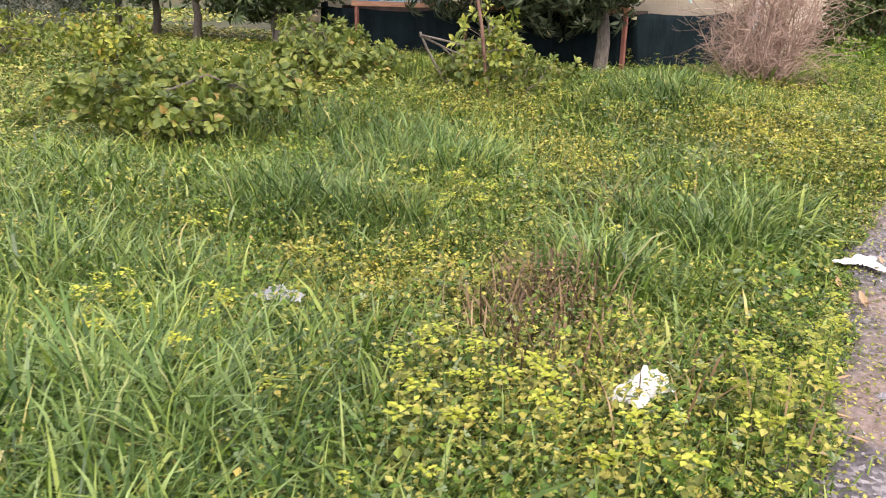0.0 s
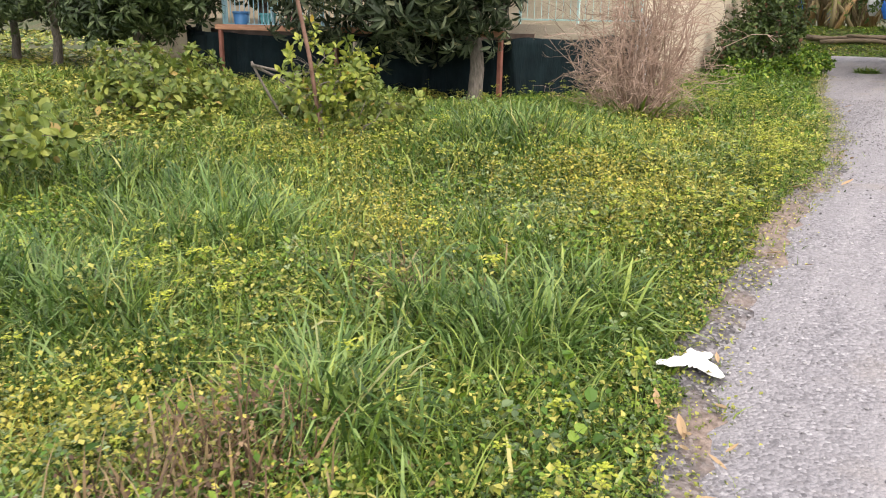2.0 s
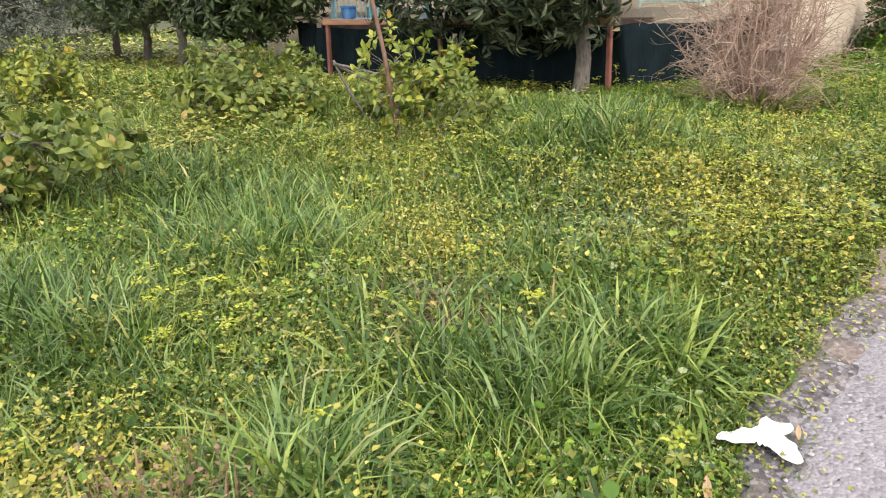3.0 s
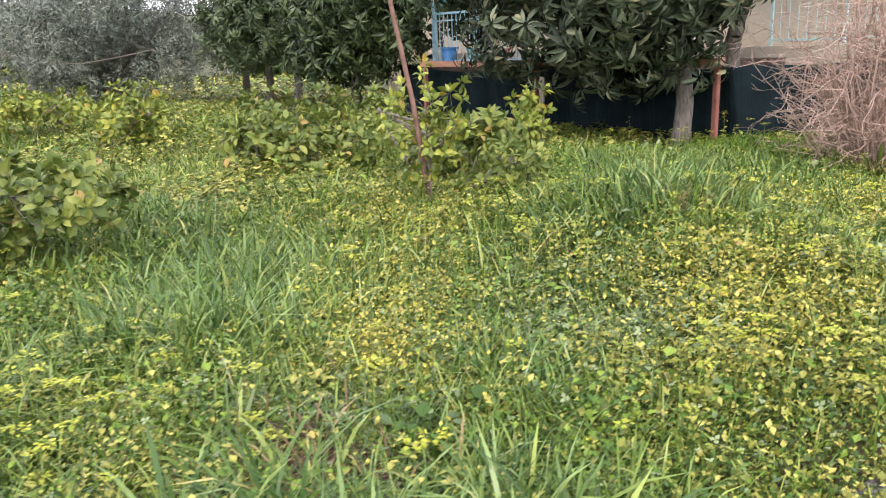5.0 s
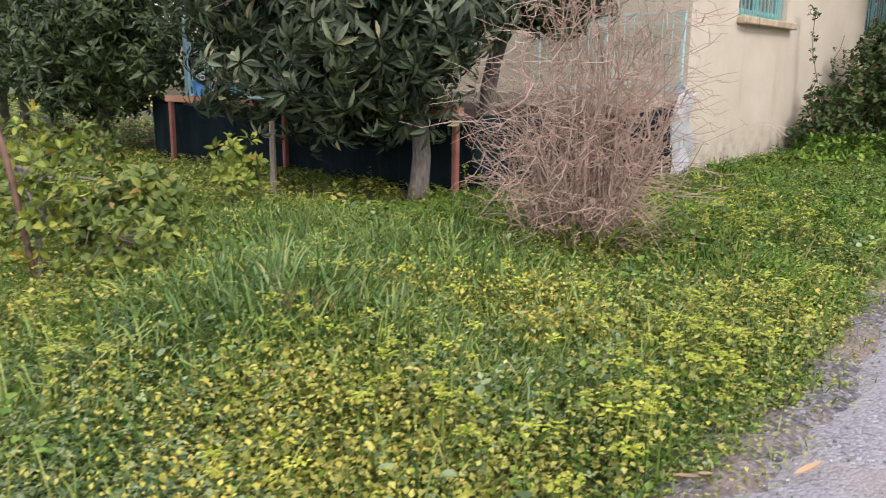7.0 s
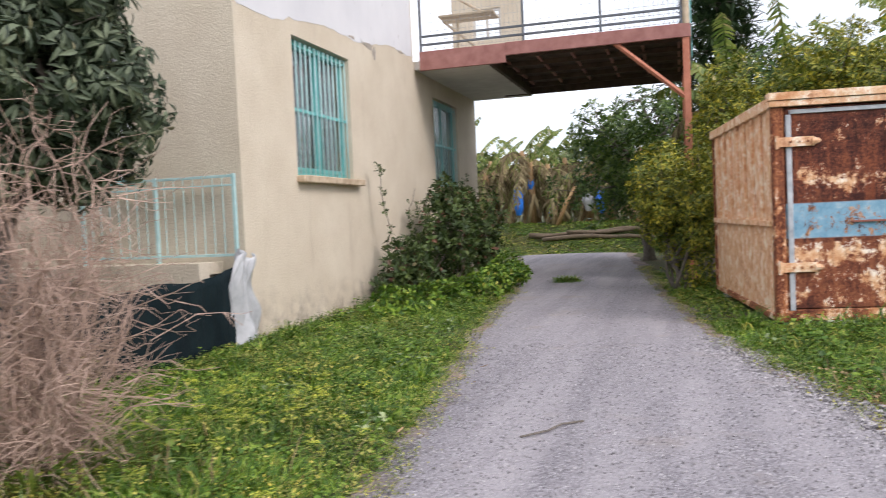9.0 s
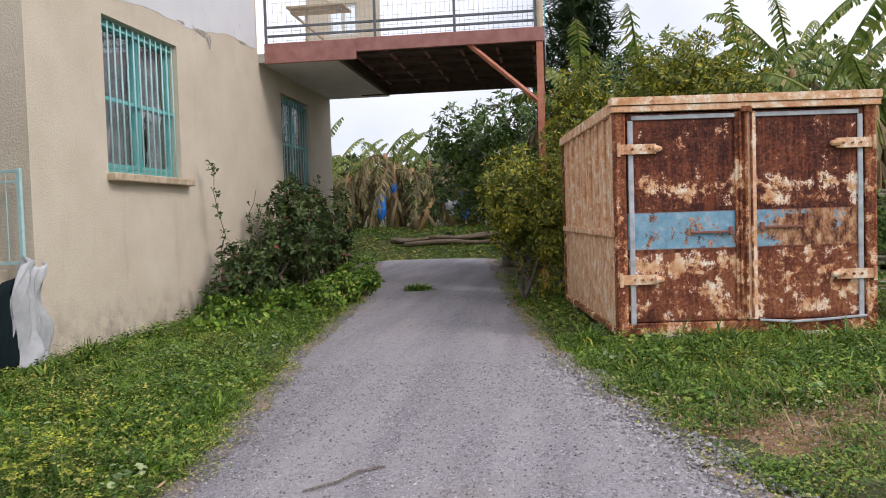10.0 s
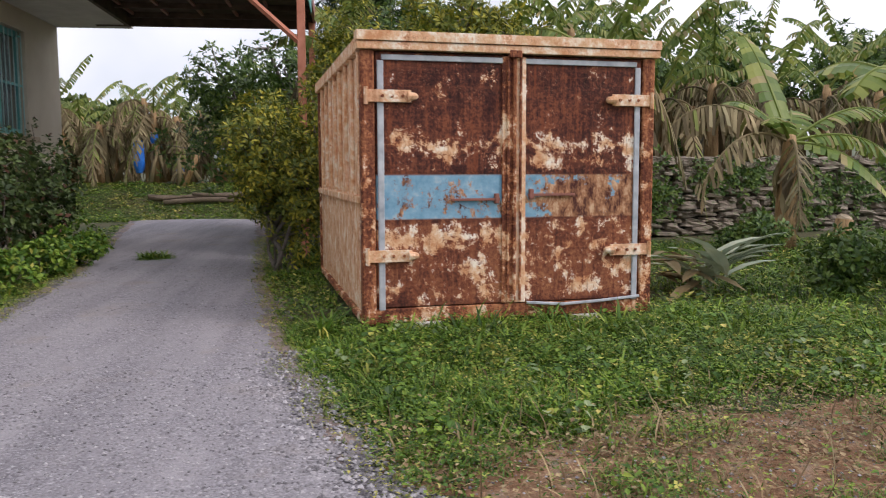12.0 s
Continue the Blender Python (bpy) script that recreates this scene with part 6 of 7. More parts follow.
def blades(geo, rg, x, y, length, width, lean=0.5, arch=0.5, plain=False, heading=None):
    """Arching grass blades of seven corners each (five when plain), their tips bent over."""
    n = len(x)
    a = rg.uniform(0, 2 * np.pi, n) if heading is None else heading
    W = width * rg.uniform(0.6, 1.3, n)
    d = np.stack([np.cos(a), np.sin(a)], 1)
    tw = a + rg.normal(np.pi / 2, 0.5, n)
    s = np.stack([np.cos(tw), np.sin(tw)], 1) * W[:, None]
    le, ar = lean * rg.uniform(0.15, 1.1, n), arch * rg.uniform(0.2, 1.8, n)
    z0 = gz(x, y) - 0.01
    B = np.stack([x, y], 1)
    T = np.empty((n, 7, 3))
    for row, (q, half) in enumerate(((0.0, 0.4), (0.42, 0.5), (0.78, 0.36), (1.0, 0.0))):
        C = B + d * (length * le * (0.35 * q + 0.65 * q * q) + length * ar * 0.35 * q ** 3)[:, None]
        z = z0 + length * (q - ar * 0.62 * q ** 2.6)
        if row < 3:
            T[:, 2 * row, :2], T[:, 2 * row + 1, :2] = C - s * half, C + s * half
            T[:, 2 * row, 2], T[:, 2 * row + 1, 2] = z, z
        else:
            T[:, 6, :2], T[:, 6, 2] = C, z
    if plain:
        i = (np.arange(n) * 5)[:, None]
        geo.add(T[:, [0, 1, 2, 3, 6]].reshape(-1, 3), [i + np.array([[0, 1, 3, 2]]), i + np.array([[2, 3, 4]])])
        return
    i = (np.arange(n) * 7)[:, None]
    geo.add(T.reshape(-1, 3), [np.concatenate([i + np.array([[0, 1, 3, 2]]), i + np.array([[2, 3, 5, 4]])]), i + np.array([[4, 5, 6]])])


def herbs(geo, rg, x, y, size, height, tilt=0.5, shape=LEAFLET):
    """Small broad leaves held at some height, facing mostly up."""
    n = len(x)
    a = rg.uniform(0, 2 * np.pi, n)
    d = np.stack([np.cos(a), np.sin(a), rg.normal(0.15, tilt, n)], 1)
    P = np.stack([x, y, gz(x, y) + height], 1)
    M = basis(d) * size[:, None, None]
    geo.scatter(*shape, M, P)


def heads(geo, stalks, rg, x, y, height, size, petals=7):
    """Flower heads: small round bracts in a flat-topped cluster on a stalk."""
    n = len(x)
    P = np.stack([x, y, gz(x, y) + height], 1)
    for k in range(petals):
        a = rg.uniform(0, 2 * np.pi, n)
        r = size * rg.uniform(0, 0.9, n)
        o = np.stack([np.cos(a) * r, np.sin(a) * r, rg.uniform(-0.25, 0.25, n) * size], 1)
        d = np.stack([np.cos(a), np.sin(a), rg.uniform(-0.2, 0.5, n)], 1)
        geo.scatter(*LEAFLET, basis(d) * (size * 0.53)[:, None, None], P + o)
    blades(stalks, rg, x, y, height * 1.02, 0.006, 0.05, 0.05)


def earthy(x, y):
    """1 on the bare earth before the container, falling to 0 round it."""
    r = np.hypot((x - 5.1) / 2.1, (y - 11.0 - 0.15 * (x - 5.1)) / 0.95) + 0.25 * np.sin(5 * x) * np.cos(6 * y)
    return 1 - smooth(r, 0.65, 1.15)


# where each kind gathers: middle x, y, half widths, strength
GRASSY = ((-0.19, 2.25, 0.30, 0.22, 1.0), (0.03, 3.05, 0.42, 0.30, 0.9), (-1.95, 2.3, 0.75, 0.38, 1.0), (-2.45, 3.8, 0.75, 0.6, 0.95), (-1.9, 0.95, 0.8, 0.42, 0.8), (-0.7, 0.2, 0.8, 0.55, 1.0), (-0.85, 0.7, 0.5, 0.25, 0.7), (-1.45, 5.9, 0.55, 0.6, 0.9), (-1.85, 3.4, 0.42, 0.42, 1.0), (0.22, 3.5, 0.36, 0.26, 0.95), (-3.8, 3.9, 0.8, 0.6, 0.8), (-1.6, 7.3, 0.9, 0.6, 0.7), (-0.3, 8.3, 0.5, 0.5, 0.6), (-0.9, 9.6, 0.6, 0.5, 0.6), (-3.2, 7.2, 0.8, 0.7, 0.6), (-3.3, 1.6, 0.9, 0.6, 0.7), (-4.9, 4.4, 0.9, 0.6, 0.6), (-0.25, 4.0, 0.3, 0.2, 0.5))
YELLOW = ((-0.9, 1.65, 0.6, 0.28, 1.0), (-0.65, 1.9, 0.35, 0.25, 0.9), (-1.0, 3.95, 0.5, 0.34, 1.0), (-0.4, 4.75, 0.55, 0.4, 0.9), (-1.55, 4.45, 0.45, 0.32, 0.8), (-0.26, 5.3, 0.5, 0.4, 0.9), (-0.55, 6.75, 0.55, 0.4, 0.8), (-1.0, 5.0, 0.5, 0.3, 0.7), (0.3, 1.0, 0.35, 0.3, 0.6), (-2.6, 5.0, 0.6, 0.4, 0.5), (0.3, 7.6, 0.35, 0.8, 0.5))
BLUISH = ((-0.72, 4.62, 0.42, 0.28, 1.0), (-0.87, 3.47, 0.32, 0.18, 0.9), (-0.65, 4.1, 0.3, 0.2, 0.6), (-1.5, 4.9, 0.5, 0.3, 0.5), (-0.3, 6.1, 0.5, 0.3, 0.4))
SPURGY = ((0.78, 1.7, 0.16, 0.55, 1.0), (0.62, 5.75, 0.22, 0.75, 1.0), (0.05, 4.78, 0.34, 0.26, 0.55), (-0.33, 5.6, 0.5, 0.3, 0.45), (-1.42, 2.6, 0.25, 0.2, 0.9), (-1.3, 3.1, 0.4, 0.2, 0.5), (0.35, 6.9, 0.3, 0.5, 0.5), (0.3, 0.9, 0.35, 0.35, 0.4), (-0.9, 0.7, 0.6, 0.4, 0.2), (-0.5, 9.6, 0.6, 0.8, 0.4), (-2.0, 5.2, 0.8, 0.5, 0.3))


def gathered(x, y, spots):
    """0 to 1: how strongly a kind of plant gathers at x, y, with ragged rims."""
    wx, wy = x + 0.10 * np.sin(5.3 * y + 1.3 * x) + 0.05 * np.sin(13 * y), y + 0.08 * np.sin(6.1 * x + 2) + 0.04 * np.sin(15 * x)
    best = np.zeros_like(x)
    for cx, cy, rx, ry, w in spots:
        best = np.maximum(best, w * np.exp(-(((wx - cx) / rx) ** 2 + ((wy - cy) / ry) ** 2) * 0.8))
    return best


# three leaflets spread from one point
def trefoil():
    V, F = [(0, 0, 0)], []
    for k in range(3):
        a = 2.094 * k
        c, s_ = math.cos(a), math.sin(a)
        i = len(V)
        V += [(r * c - w * s_, r * s_ + w * c, z) for r, w, z in ((0.30, -0.27, 0.05), (0.62, 0.0, 0.10), (0.30, 0.27, 0.05))]
        F += [[0, i, i + 1], [0, i + 1, i + 2]]
    return np.array(V), [np.array(F)]


TREFOIL = trefoil()
rg = rng_of(201)
g_blade, g_blue, g_herb, g_clover, g_head, g_petal, g_straw, g_lush, g_yellowing = (Geo() for k in range(9))
# stretches of the plan: x0, x1, y0, y1, blades and leaves to the square metre, size factor
NEAR = ((-2.6, 1.3, -0.6, 4.2, 6500, 9500, 1.0), (-3.6, 1.2, 4.2, 8.0, 5000, 8000, 1.05), (-5.5, -2.6, -0.6, 4.2, 3000, 3600, 1.2))
ZONES = ((-9.0, -5.5, -0.6, 4.2, 600, 1300, 1.5), (-14.5, -9.0, -0.5, 4.2, 200, 350, 2.4), (-7.5, -3.6, 4.2, 8.0, 900, 2100, 1.3),
         (-3.6, 1.0, 8.0, 13.3, 3400, 2300, 1.0), (-9.5, -3.6, 8.0, 10.5, 700, 900, 1.5), (-14.5, -7.5, 4.2, 8.0, 330, 620, 2.0), (-22, -14.5, 3.0, 14.0, 120, 190, 3.0), (-14.5, -9.5, 8.0, 13.0, 220, 260, 2.2),
         (-2.75, 0.4, 13.3, 19.0, 2000, 1500, 1.1), (-2.75, -0.4, 19.0, 30.0, 350, 600, 1.8), (2.4, 7.6, 9.3, 14.5, 3200, 2300, 1.0), (5.6, 12.5, 12.0, 21.5, 380, 620, 1.7), (1.2, 3.4, 14.0, 22.0, 900, 900, 1.3), (-8, 8, 29.8, 34.5, 300, 1300, 2.0), (-40, -22, 2, 30, 18, 30, 6.0), (4.3, 13.0, -5.0, 9.3, 170, 300, 2.2), (-14.5, 1.3, -6.0, -0.6, 170, 300, 2.2), (7.6, 13.0, 9.3, 12.0, 170, 300, 2.2))
for (x0, x1, y0, y1, nb, nh, sz) in NEAR:
    area = (x1 - x0) * (y1 - y0)
    x, y = field(rg, int(nb * area), x0, x1, y0, y1)
    gr, ye = gathered(x, y, GRASSY), gathered(x, y, YELLOW)
    k = rg.uniform(0, 1, len(x)) < (0.30 + 0.70 * gr) * (1 - 0.35 * ye)
    x, y, gr = x[k], y[k], gr[k]
    verge = smooth(drive_left(y) - x, 0.0, 0.6)
    L = (0.12 + 0.20 * rg.uniform(0, 1, len(x)) ** 1.5 + 0.26 * gr * rg.uniform(0.3, 1.15, len(x))) * (0.3 + 0.7 * verge) * (1 - 0.25 * smooth(y, 6.5, 8.0))
    blue = rg.uniform(0, 1, len(x)) < 0.12 + 0.75 * gr
    for geo, m in ((g_blue, blue), (g_blade, ~blue)):
        for wide in (0, 1):
            w = m & ((rg.uniform(0, 1, len(x)) < 0.12 + 0.55 * gr) == bool(wide))
            blades(geo, rg, x[w], y[w], L[w], (0.014 if wide else 0.0065) * sz, 0.55, 0.95 if wide else 0.6)
    # low leaves under and between them, in uneven heights
    x, y = field(rg, int(nh * area), x0, x1, y0, y1)
    gr, ye, bl = gathered(x, y, GRASSY), gathered(x, y, YELLOW), gathered(x, y, BLUISH)
    k = rg.uniform(0, 1, len(x)) < 1 - 0.45 * gr
    x, y, gr, ye, bl = x[k], y[k], gr[k], ye[k], bl[k]
    verge = smooth(drive_left(y) - x, 0.0, 0.5)
    tall = np.clip(0.45 * lump(x, y, 1.7, 5.0) + 0.65 * lump(x, y, 7.5, 3.0), 0, 1)
    u = rg.uniform(0, 1, len(x))
    H = (0.015 + (0.05 + 0.22 * tall) * rg.uniform(0.05, 1.0, len(x))) * (0.2 + 0.8 * verge) * (1 - 0.45 * bl) * (1 - 0.25 * smooth(y, 6.5, 8.0))
    S = (0.009 + 0.014 * rg.uniform(0, 1, len(x)) ** 2.0) * sz
    kind = np.where(u < 0.08 + 0.9 * bl, 2, np.where(u > 0.45 + 0.5 * ye + 0.12 * np.sin(2.1 * x + 1.4 * y), 1, 0))
    kind = np.where((rg.uniform(0, 1, len(x)) < 0.75 * ye ** 1.3) & (kind < 2), 3, kind)
    for geo, c in ((g_herb, 0), (g_lush, 1), (g_clover, 2), (g_yellowing, 3)):
        tri = (kind == c) & (rg.uniform(0, 1, len(x)) < (0.85 if c == 2 else 0.5))
        lone = (kind == c) & ~tri
        herbs(geo, rg, x[tri], y[tri], S[tri] * (1.5 if c == 2 else 1.0), H[tri], 0.6, TREFOIL)
        herbs(geo, rg, x[lone], y[lone], S[lone] * 1.5, H[lone], 1.1, LEAFLET)
for (x0, x1, y0, y1, nb, nh, sz) in ZONES:
    area = (x1 - x0) * (y1 - y0)
    nh, ls = (0.55 * nh, 1.3) if sz >= 1.3 else (nh, 1.0)
    x, y = field(rg, int(nb * area), x0, x1, y0, y1)
    tall = lump(x, y, 1.5, 2.0)
    k = rg.uniform(0, 1, len(x)) < (0.25 + 0.9 * tall) * (1 - 0.75 * earthy(x, y))
    x, y, tall = x[k], y[k], tall[k]
    verge = smooth(drive_left(y) - x, 0.0, 0.7) * (x < 1.3) + (x >= 1.3) * (0.3 + 0.5 * smooth(x - drive_right(y), 0.0, 1.3))
    house_side = smooth(y, 8.5, 12.0) * (x < 1.2)
    L = (0.12 + 0.30 * tall * rg.uniform(0.4, 1.1, len(x))) * (0.35 + 0.65 * verge) * (1 - 0.3 * house_side) * (1 + 0.12 * (sz - 1))
    L *= (1 - 0.35 * (x > 1.5)) * (1 - 0.3 * smooth(y, 9.6, 10.6) * (x < 1.2)) * (1 - 0.5 * smooth(y, 7.6, 9.0) * (x < -1.5)) * (1 - 0.5 * earthy(x, y))
    lushy = (y0 >= 8.0 and x0 > -4) or y0 > 20
    blades(g_lush if lushy else g_blade, rg, x, y, L, 0.0095 * sz, 0.7, 0.85, sz > 1.05)
    x, y = field(rg, int(nh * area), x0, x1, y0, y1, 0.0)
    tall = np.clip(0.55 * lump(x, y, 1.1, 5.0) + 0.55 * lump(x, y, 6.5, 3.0), 0, 1)
    verge = smooth(drive_left(y) - x, 0.0, 0.6) * (x < 1.3) + (x >= 1.3) * (0.25 + 0.5 * smooth(x - drive_right(y), 0.0, 1.3))
    k = rg.uniform(0, 1, len(x)) < 1 - 0.75 * earthy(x, y)
    x, y, tall, verge = x[k], y[k], tall[k], verge[k]
    H = (0.02 + 0.27 * tall * rg.uniform(0.1, 1.0, len(x)) ** 0.8) * (0.25 + 0.75 * verge) * (1 - 0.3 * smooth(y, 9.6, 10.6) * (x < 1.2)) * (1 - 0.4 * smooth(y, 7.6, 9.0) * (x < -1.5))
    S = (0.012 + 0.020 * rg.uniform(0, 1, len(x)) ** 2.5) * ls * sz * (0.75 + 0.4 * tall)
    mixed = rg.uniform(0, 1, len(x)) < (0.10 + 0.35 * (lump(x, y, 2.3, 7.0) > 0.6) if lushy else 0.75)
    for geo, m in ((g_herb, mixed), (g_lush, ~mixed)):
        tri = m & (rg.uniform(0, 1, len(x)) < 0.45)
        herbs(geo, rg, x[tri], y[tri], S[tri] * 1.1, H[tri], 0.4, TREFOIL)
        herbs(geo, rg, x[m & ~tri], y[m & ~tri], S[m & ~tri] * 1.25, H[m & ~tri], shape=LEAFLET)
# mounds of leafy weeds that stand above the rest
mx, my = np.concatenate([rg.uniform(-3.5, 0.8, 240), rg.uniform(-9, -3.5, 110), rg.uniform(-2.6, 0.4, 170), rg.uniform(2.9, 7.5, 190)]), np.concatenate([rg.uniform(0.3, 8.5, 240), rg.uniform(1.5, 9.3, 110), rg.uniform(9.2, 17, 170), rg.uniform(11.3, 14.1, 190)])
ok = keep_off(mx, my) & (mx < drive_left(my) - 0.25) | (mx > drive_right(my) + 0.35) & (earthy(mx, my) < 0.35)
for cx, cy in zip(mx[ok], my[ok]):
    low_side = 0.65 if cy > 7.8 else 1.0
    r, h, m = rg.uniform(0.10, 0.26), rg.uniform(0.16, 0.36) * low_side, rg.integers(60, 170)
    a, el = rg.uniform(0, 6.283, m), np.arcsin(rg.uniform(0.0, 1, m))
    q = rg.uniform(0.6, 1.0, m)
    big = rg.uniform(0.7, 1.5)
    herbs(g_lush if cy > 9.4 and rg.uniform() < 0.7 or rg.uniform() < 0.45 else g_herb, rg, cx + r * q * np.cos(a) * np.cos(el), cy + r * q * np.sin(a) * np.cos(el), big * rg.uniform(0.012, 0.028, m), h * q * np.sin(el) + 0.02)
# ragged tufts creeping over the drive's edges
for side_f, sg in ((drive_left, 1), (drive_right, -1)):
    y = rg.uniform(0, 24, 15000)
    ragged = 0.5 + 0.5 * np.sin(3.3 * y + sg) * np.sin(1.3 * y)
    x = side_f(y) + sg * (rg.normal(-0.04, 0.09, len(y)) + 0.10 * ragged)
    herbs(g_herb, rg, x, y, rg.uniform(0.008, 0.022, len(y)), rg.uniform(0.01, 0.05, len(y)))
    blades(g_blade, rg, x[:3000], y[:3000], rg.uniform(0.03, 0.1, 3000), 0.006, 0.6, 0.5)
# tussocks of broad blades that spring from one foot and bend over
TUSSOCKS = [(-0.20, 2.25, 0.46, 60), (-0.12, 2.2, 0.44, 50), (-0.27, 2.32, 0.40, 45), (-0.05, 2.38, 0.36, 40), (0.05, 3.1, 0.40, 50), (0.25, 2.95, 0.36, 40), (-0.15, 3.2, 0.36, 40), (0.3, 3.5, 0.40, 55), (0.12, 3.55, 0.36, 45), (0.42, 3.4, 0.34, 40), (-1.8, 3.4, 0.50, 60), (-1.95, 3.5, 0.46, 55), (-1.7, 3.25, 0.44, 50), (3.7, 13.75, 0.30, 50), (3.4, 13.8, 0.28, 50), (4.1, 13.85, 0.30, 60), (4.6, 13.9, 0.28, 50), (5.0, 13.95, 0.32, 60), (5.4, 14.0, 0.26, 40), (2.95, 14.6, 0.22, 40), (0.0, 20.0, 0.24, 260), (0.15, 20.1, 0.22, 260), (-0.12, 20.1, 0.2, 200), (-1.0, 11.6, 0.24, 40)]
for k in range(330):
    cx, cy = (rg.uniform(2.6, 7.6), rg.uniform(11.4, 14.2)) if k % 2 else (rg.uniform(-2.6, 0.3), rg.uniform(8.6, 17.0))
    if keep_off(cx, cy) and (cx < drive_left(cy) - 0.15 or cx > drive_right(cy) + 0.2) and earthy(cx, cy) < 0.3:
        TUSSOCKS.append((cx, cy, rg.uniform(0.15, 0.28) + 0.10 * (cy > 13.0 and cx > 2), int(rg.integers(18, 50))))
for k in range(420):
    cx, cy = rg.uniform(-4.6, 0.7), -0.3 + 8.6 * rg.uniform() ** 1.1
    here = float(gathered(np.array([cx]), np.array([cy]), GRASSY)[0])
    if keep_off(cx, cy) and cx < drive_left(cy) - 0.3 and rg.uniform() < here:
        TUSSOCKS.append((cx, cy, rg.uniform(0.24, 0.46) * (1 - 0.25 * (cy > 6.5)), int(rg.integers(16, 46))))
for cx, cy, L, n in TUSSOCKS:
    a, q = rg.uniform(0, 6.283, n), rg.uniform(0.01, 0.08, n)
    blades(g_lush if cy > 9 else g_blue if rg.uniform() < 0.6 else g_blade, rg, cx + q * np.cos(a), cy + q * np.sin(a), L * rg.uniform(0.5, 1.15, n), rg.uniform(0.011, 0.020), 0.75, 1.15, heading=a + rg.normal(0, 0.35, n))


# rosettes of broad weed leaves along both verges and through the field
cx = np.concatenate([rg.uniform(-2.6, 0.4, 130), rg.uniform(2.6, 7.6, 170), rg.uniform(-4.0, 0.7, 120)])
cy = np.concatenate([rg.uniform(8.4, 17.0, 130), rg.uniform(10.4, 14.2, 170), rg.uniform(0.0, 8.2, 120)])
ok = keep_off(cx, cy) & ((cx < drive_left(cy) - 0.08) | (cx > drive_right(cy) + 0.1)) & (earthy(cx, cy) < 0.6)
for px, py in zip(cx[ok], cy[ok]):
    m = int(rg.integers(7, 20))
    rr, hh = rg.uniform(0.03, 0.15, m), rg.uniform(0.05, 0.20, m) * rg.uniform(0.6, 1.2)
    a = rg.uniform(0, 6.283, m)
    herbs(g_clover if rg.uniform() < 0.3 else g_lush, rg, px + rr * np.cos(a), py + rr * np.sin(a), rg.uniform(0.025, 0.058, m), hh, 0.6, KITE)


for px, py in ((4.2, 10.7), (4.6, 11.3), (5.6, 10.8), (6.0, 11.5), (3.95, 10.2), (5.0, 10.3)):
    m = 260
    rr, a = 0.26 * np.sqrt(rg.uniform(0, 1, m)), rg.uniform(0, 6.283, m)
    herbs(g_lush, rg, px + rr * np.cos(a), py + 0.6 * rr * np.sin(a), rg.uniform(0.012, 0.03, m), 0.03 + rg.uniform(0.0, 0.08, m), 0.6)
    blades(g_blade, rg, px + 1.2 * rr * np.cos(a), py + 0.7 * rr * np.sin(a), rg.uniform(0.06, 0.16, m), 0.006, 0.7, 0.7)
# spurge: leafy stalks with a flat-topped yellow-green head
def patch_points(n, spots):
    P = []
    for (cx, cy, rx, ry, w) in spots:
        m = int(n * w)
        P.append(np.stack([rg.normal(cx, rx, m), rg.normal(cy, ry, m)], 1))
    P = np.concatenate(P)
    k = keep_off(P[:, 0], P[:, 1])
    return P[k, 0], P[k, 1]


x, y = field(rg, 11500, -5.0, 1.2, 0.2, 10.5)
k = (rg.uniform(0, 1, len(x)) < 0.03 + 0.97 * gathered(x, y, SPURGY)) & (x < drive_left(y) - 0.02)
x, y = x[k], y[k]
H = rg.uniform(0.15, 0.33, len(x))
heads(g_head, g_blade, rg, x, y, H, rg.uniform(0.016, 0.045, len(x)), 20)
for j in range(9):
    herbs(g_herb, rg, x + rg.normal(0, 0.014, len(x)), y + rg.normal(0, 0.014, len(x)), rg.uniform(0.018, 0.034, len(x)), H * rg.uniform(0.35, 0.95, len(x)), 0.4)
# small yellow flowers and yellowing leaves
x, y = field(rg, 80000, -3.4, 1.1, 0.4, 8.4)
k = rg.uniform(0, 1, len(x)) < 1.1 * gathered(x, y, YELLOW) ** 1.6 * (0.35 + 0.65 * lump(x, y, 6.0, 9.0)) + 0.006
x, y = x[k], y[k]
herbs(g_petal, rg, x, y, rg.uniform(0.009, 0.022, len(x)), rg.uniform(0.10, 0.30, len(x)), 0.9)
x, y = patch_points(300, ((3.9, 12.4, 0.9, 0.6, 0.5), (-0.6, 12.0, 0.7, 1.6, 0.5)))
herbs(g_petal, rg, x, y, rg.uniform(0.010, 0.022, len(x)), rg.uniform(0.06, 0.16, len(x)), 0.6)
# dry stalks and dead leaves
x, y = patch_points(1500, ((-0.15, 1.78, 0.16, 0.2, 0.10), (-0.5, 3.25, 0.3, 0.2, 0.06), (0.05, 1.4, 0.3, 0.2, 0.15), (-1.05, 5.8, 0.06, 0.06, 0.06), (-1.0, 8.4, 0.6, 0.5, 0.2), (5.0, 11.2, 1.2, 0.5, 0.12)))
blades(g_straw, rg, x, y, rg.uniform(0.06, 0.38, len(x)), 0.009, 0.5, 0.4)
x, y = patch_points(1800, ((-0.55, 3.3, 0.3, 0.18, 0.06), (0.0, 1.5, 0.35, 0.3, 0.3), (5.0, 11.1, 1.3, 0.5, 1.2), (6.2, 12.2, 0.8, 0.6, 0.3)))
herbs(g_straw, rg, x, y, rg.uniform(0.015, 0.035, len(x)), rg.uniform(0.015, 0.13, len(x)))
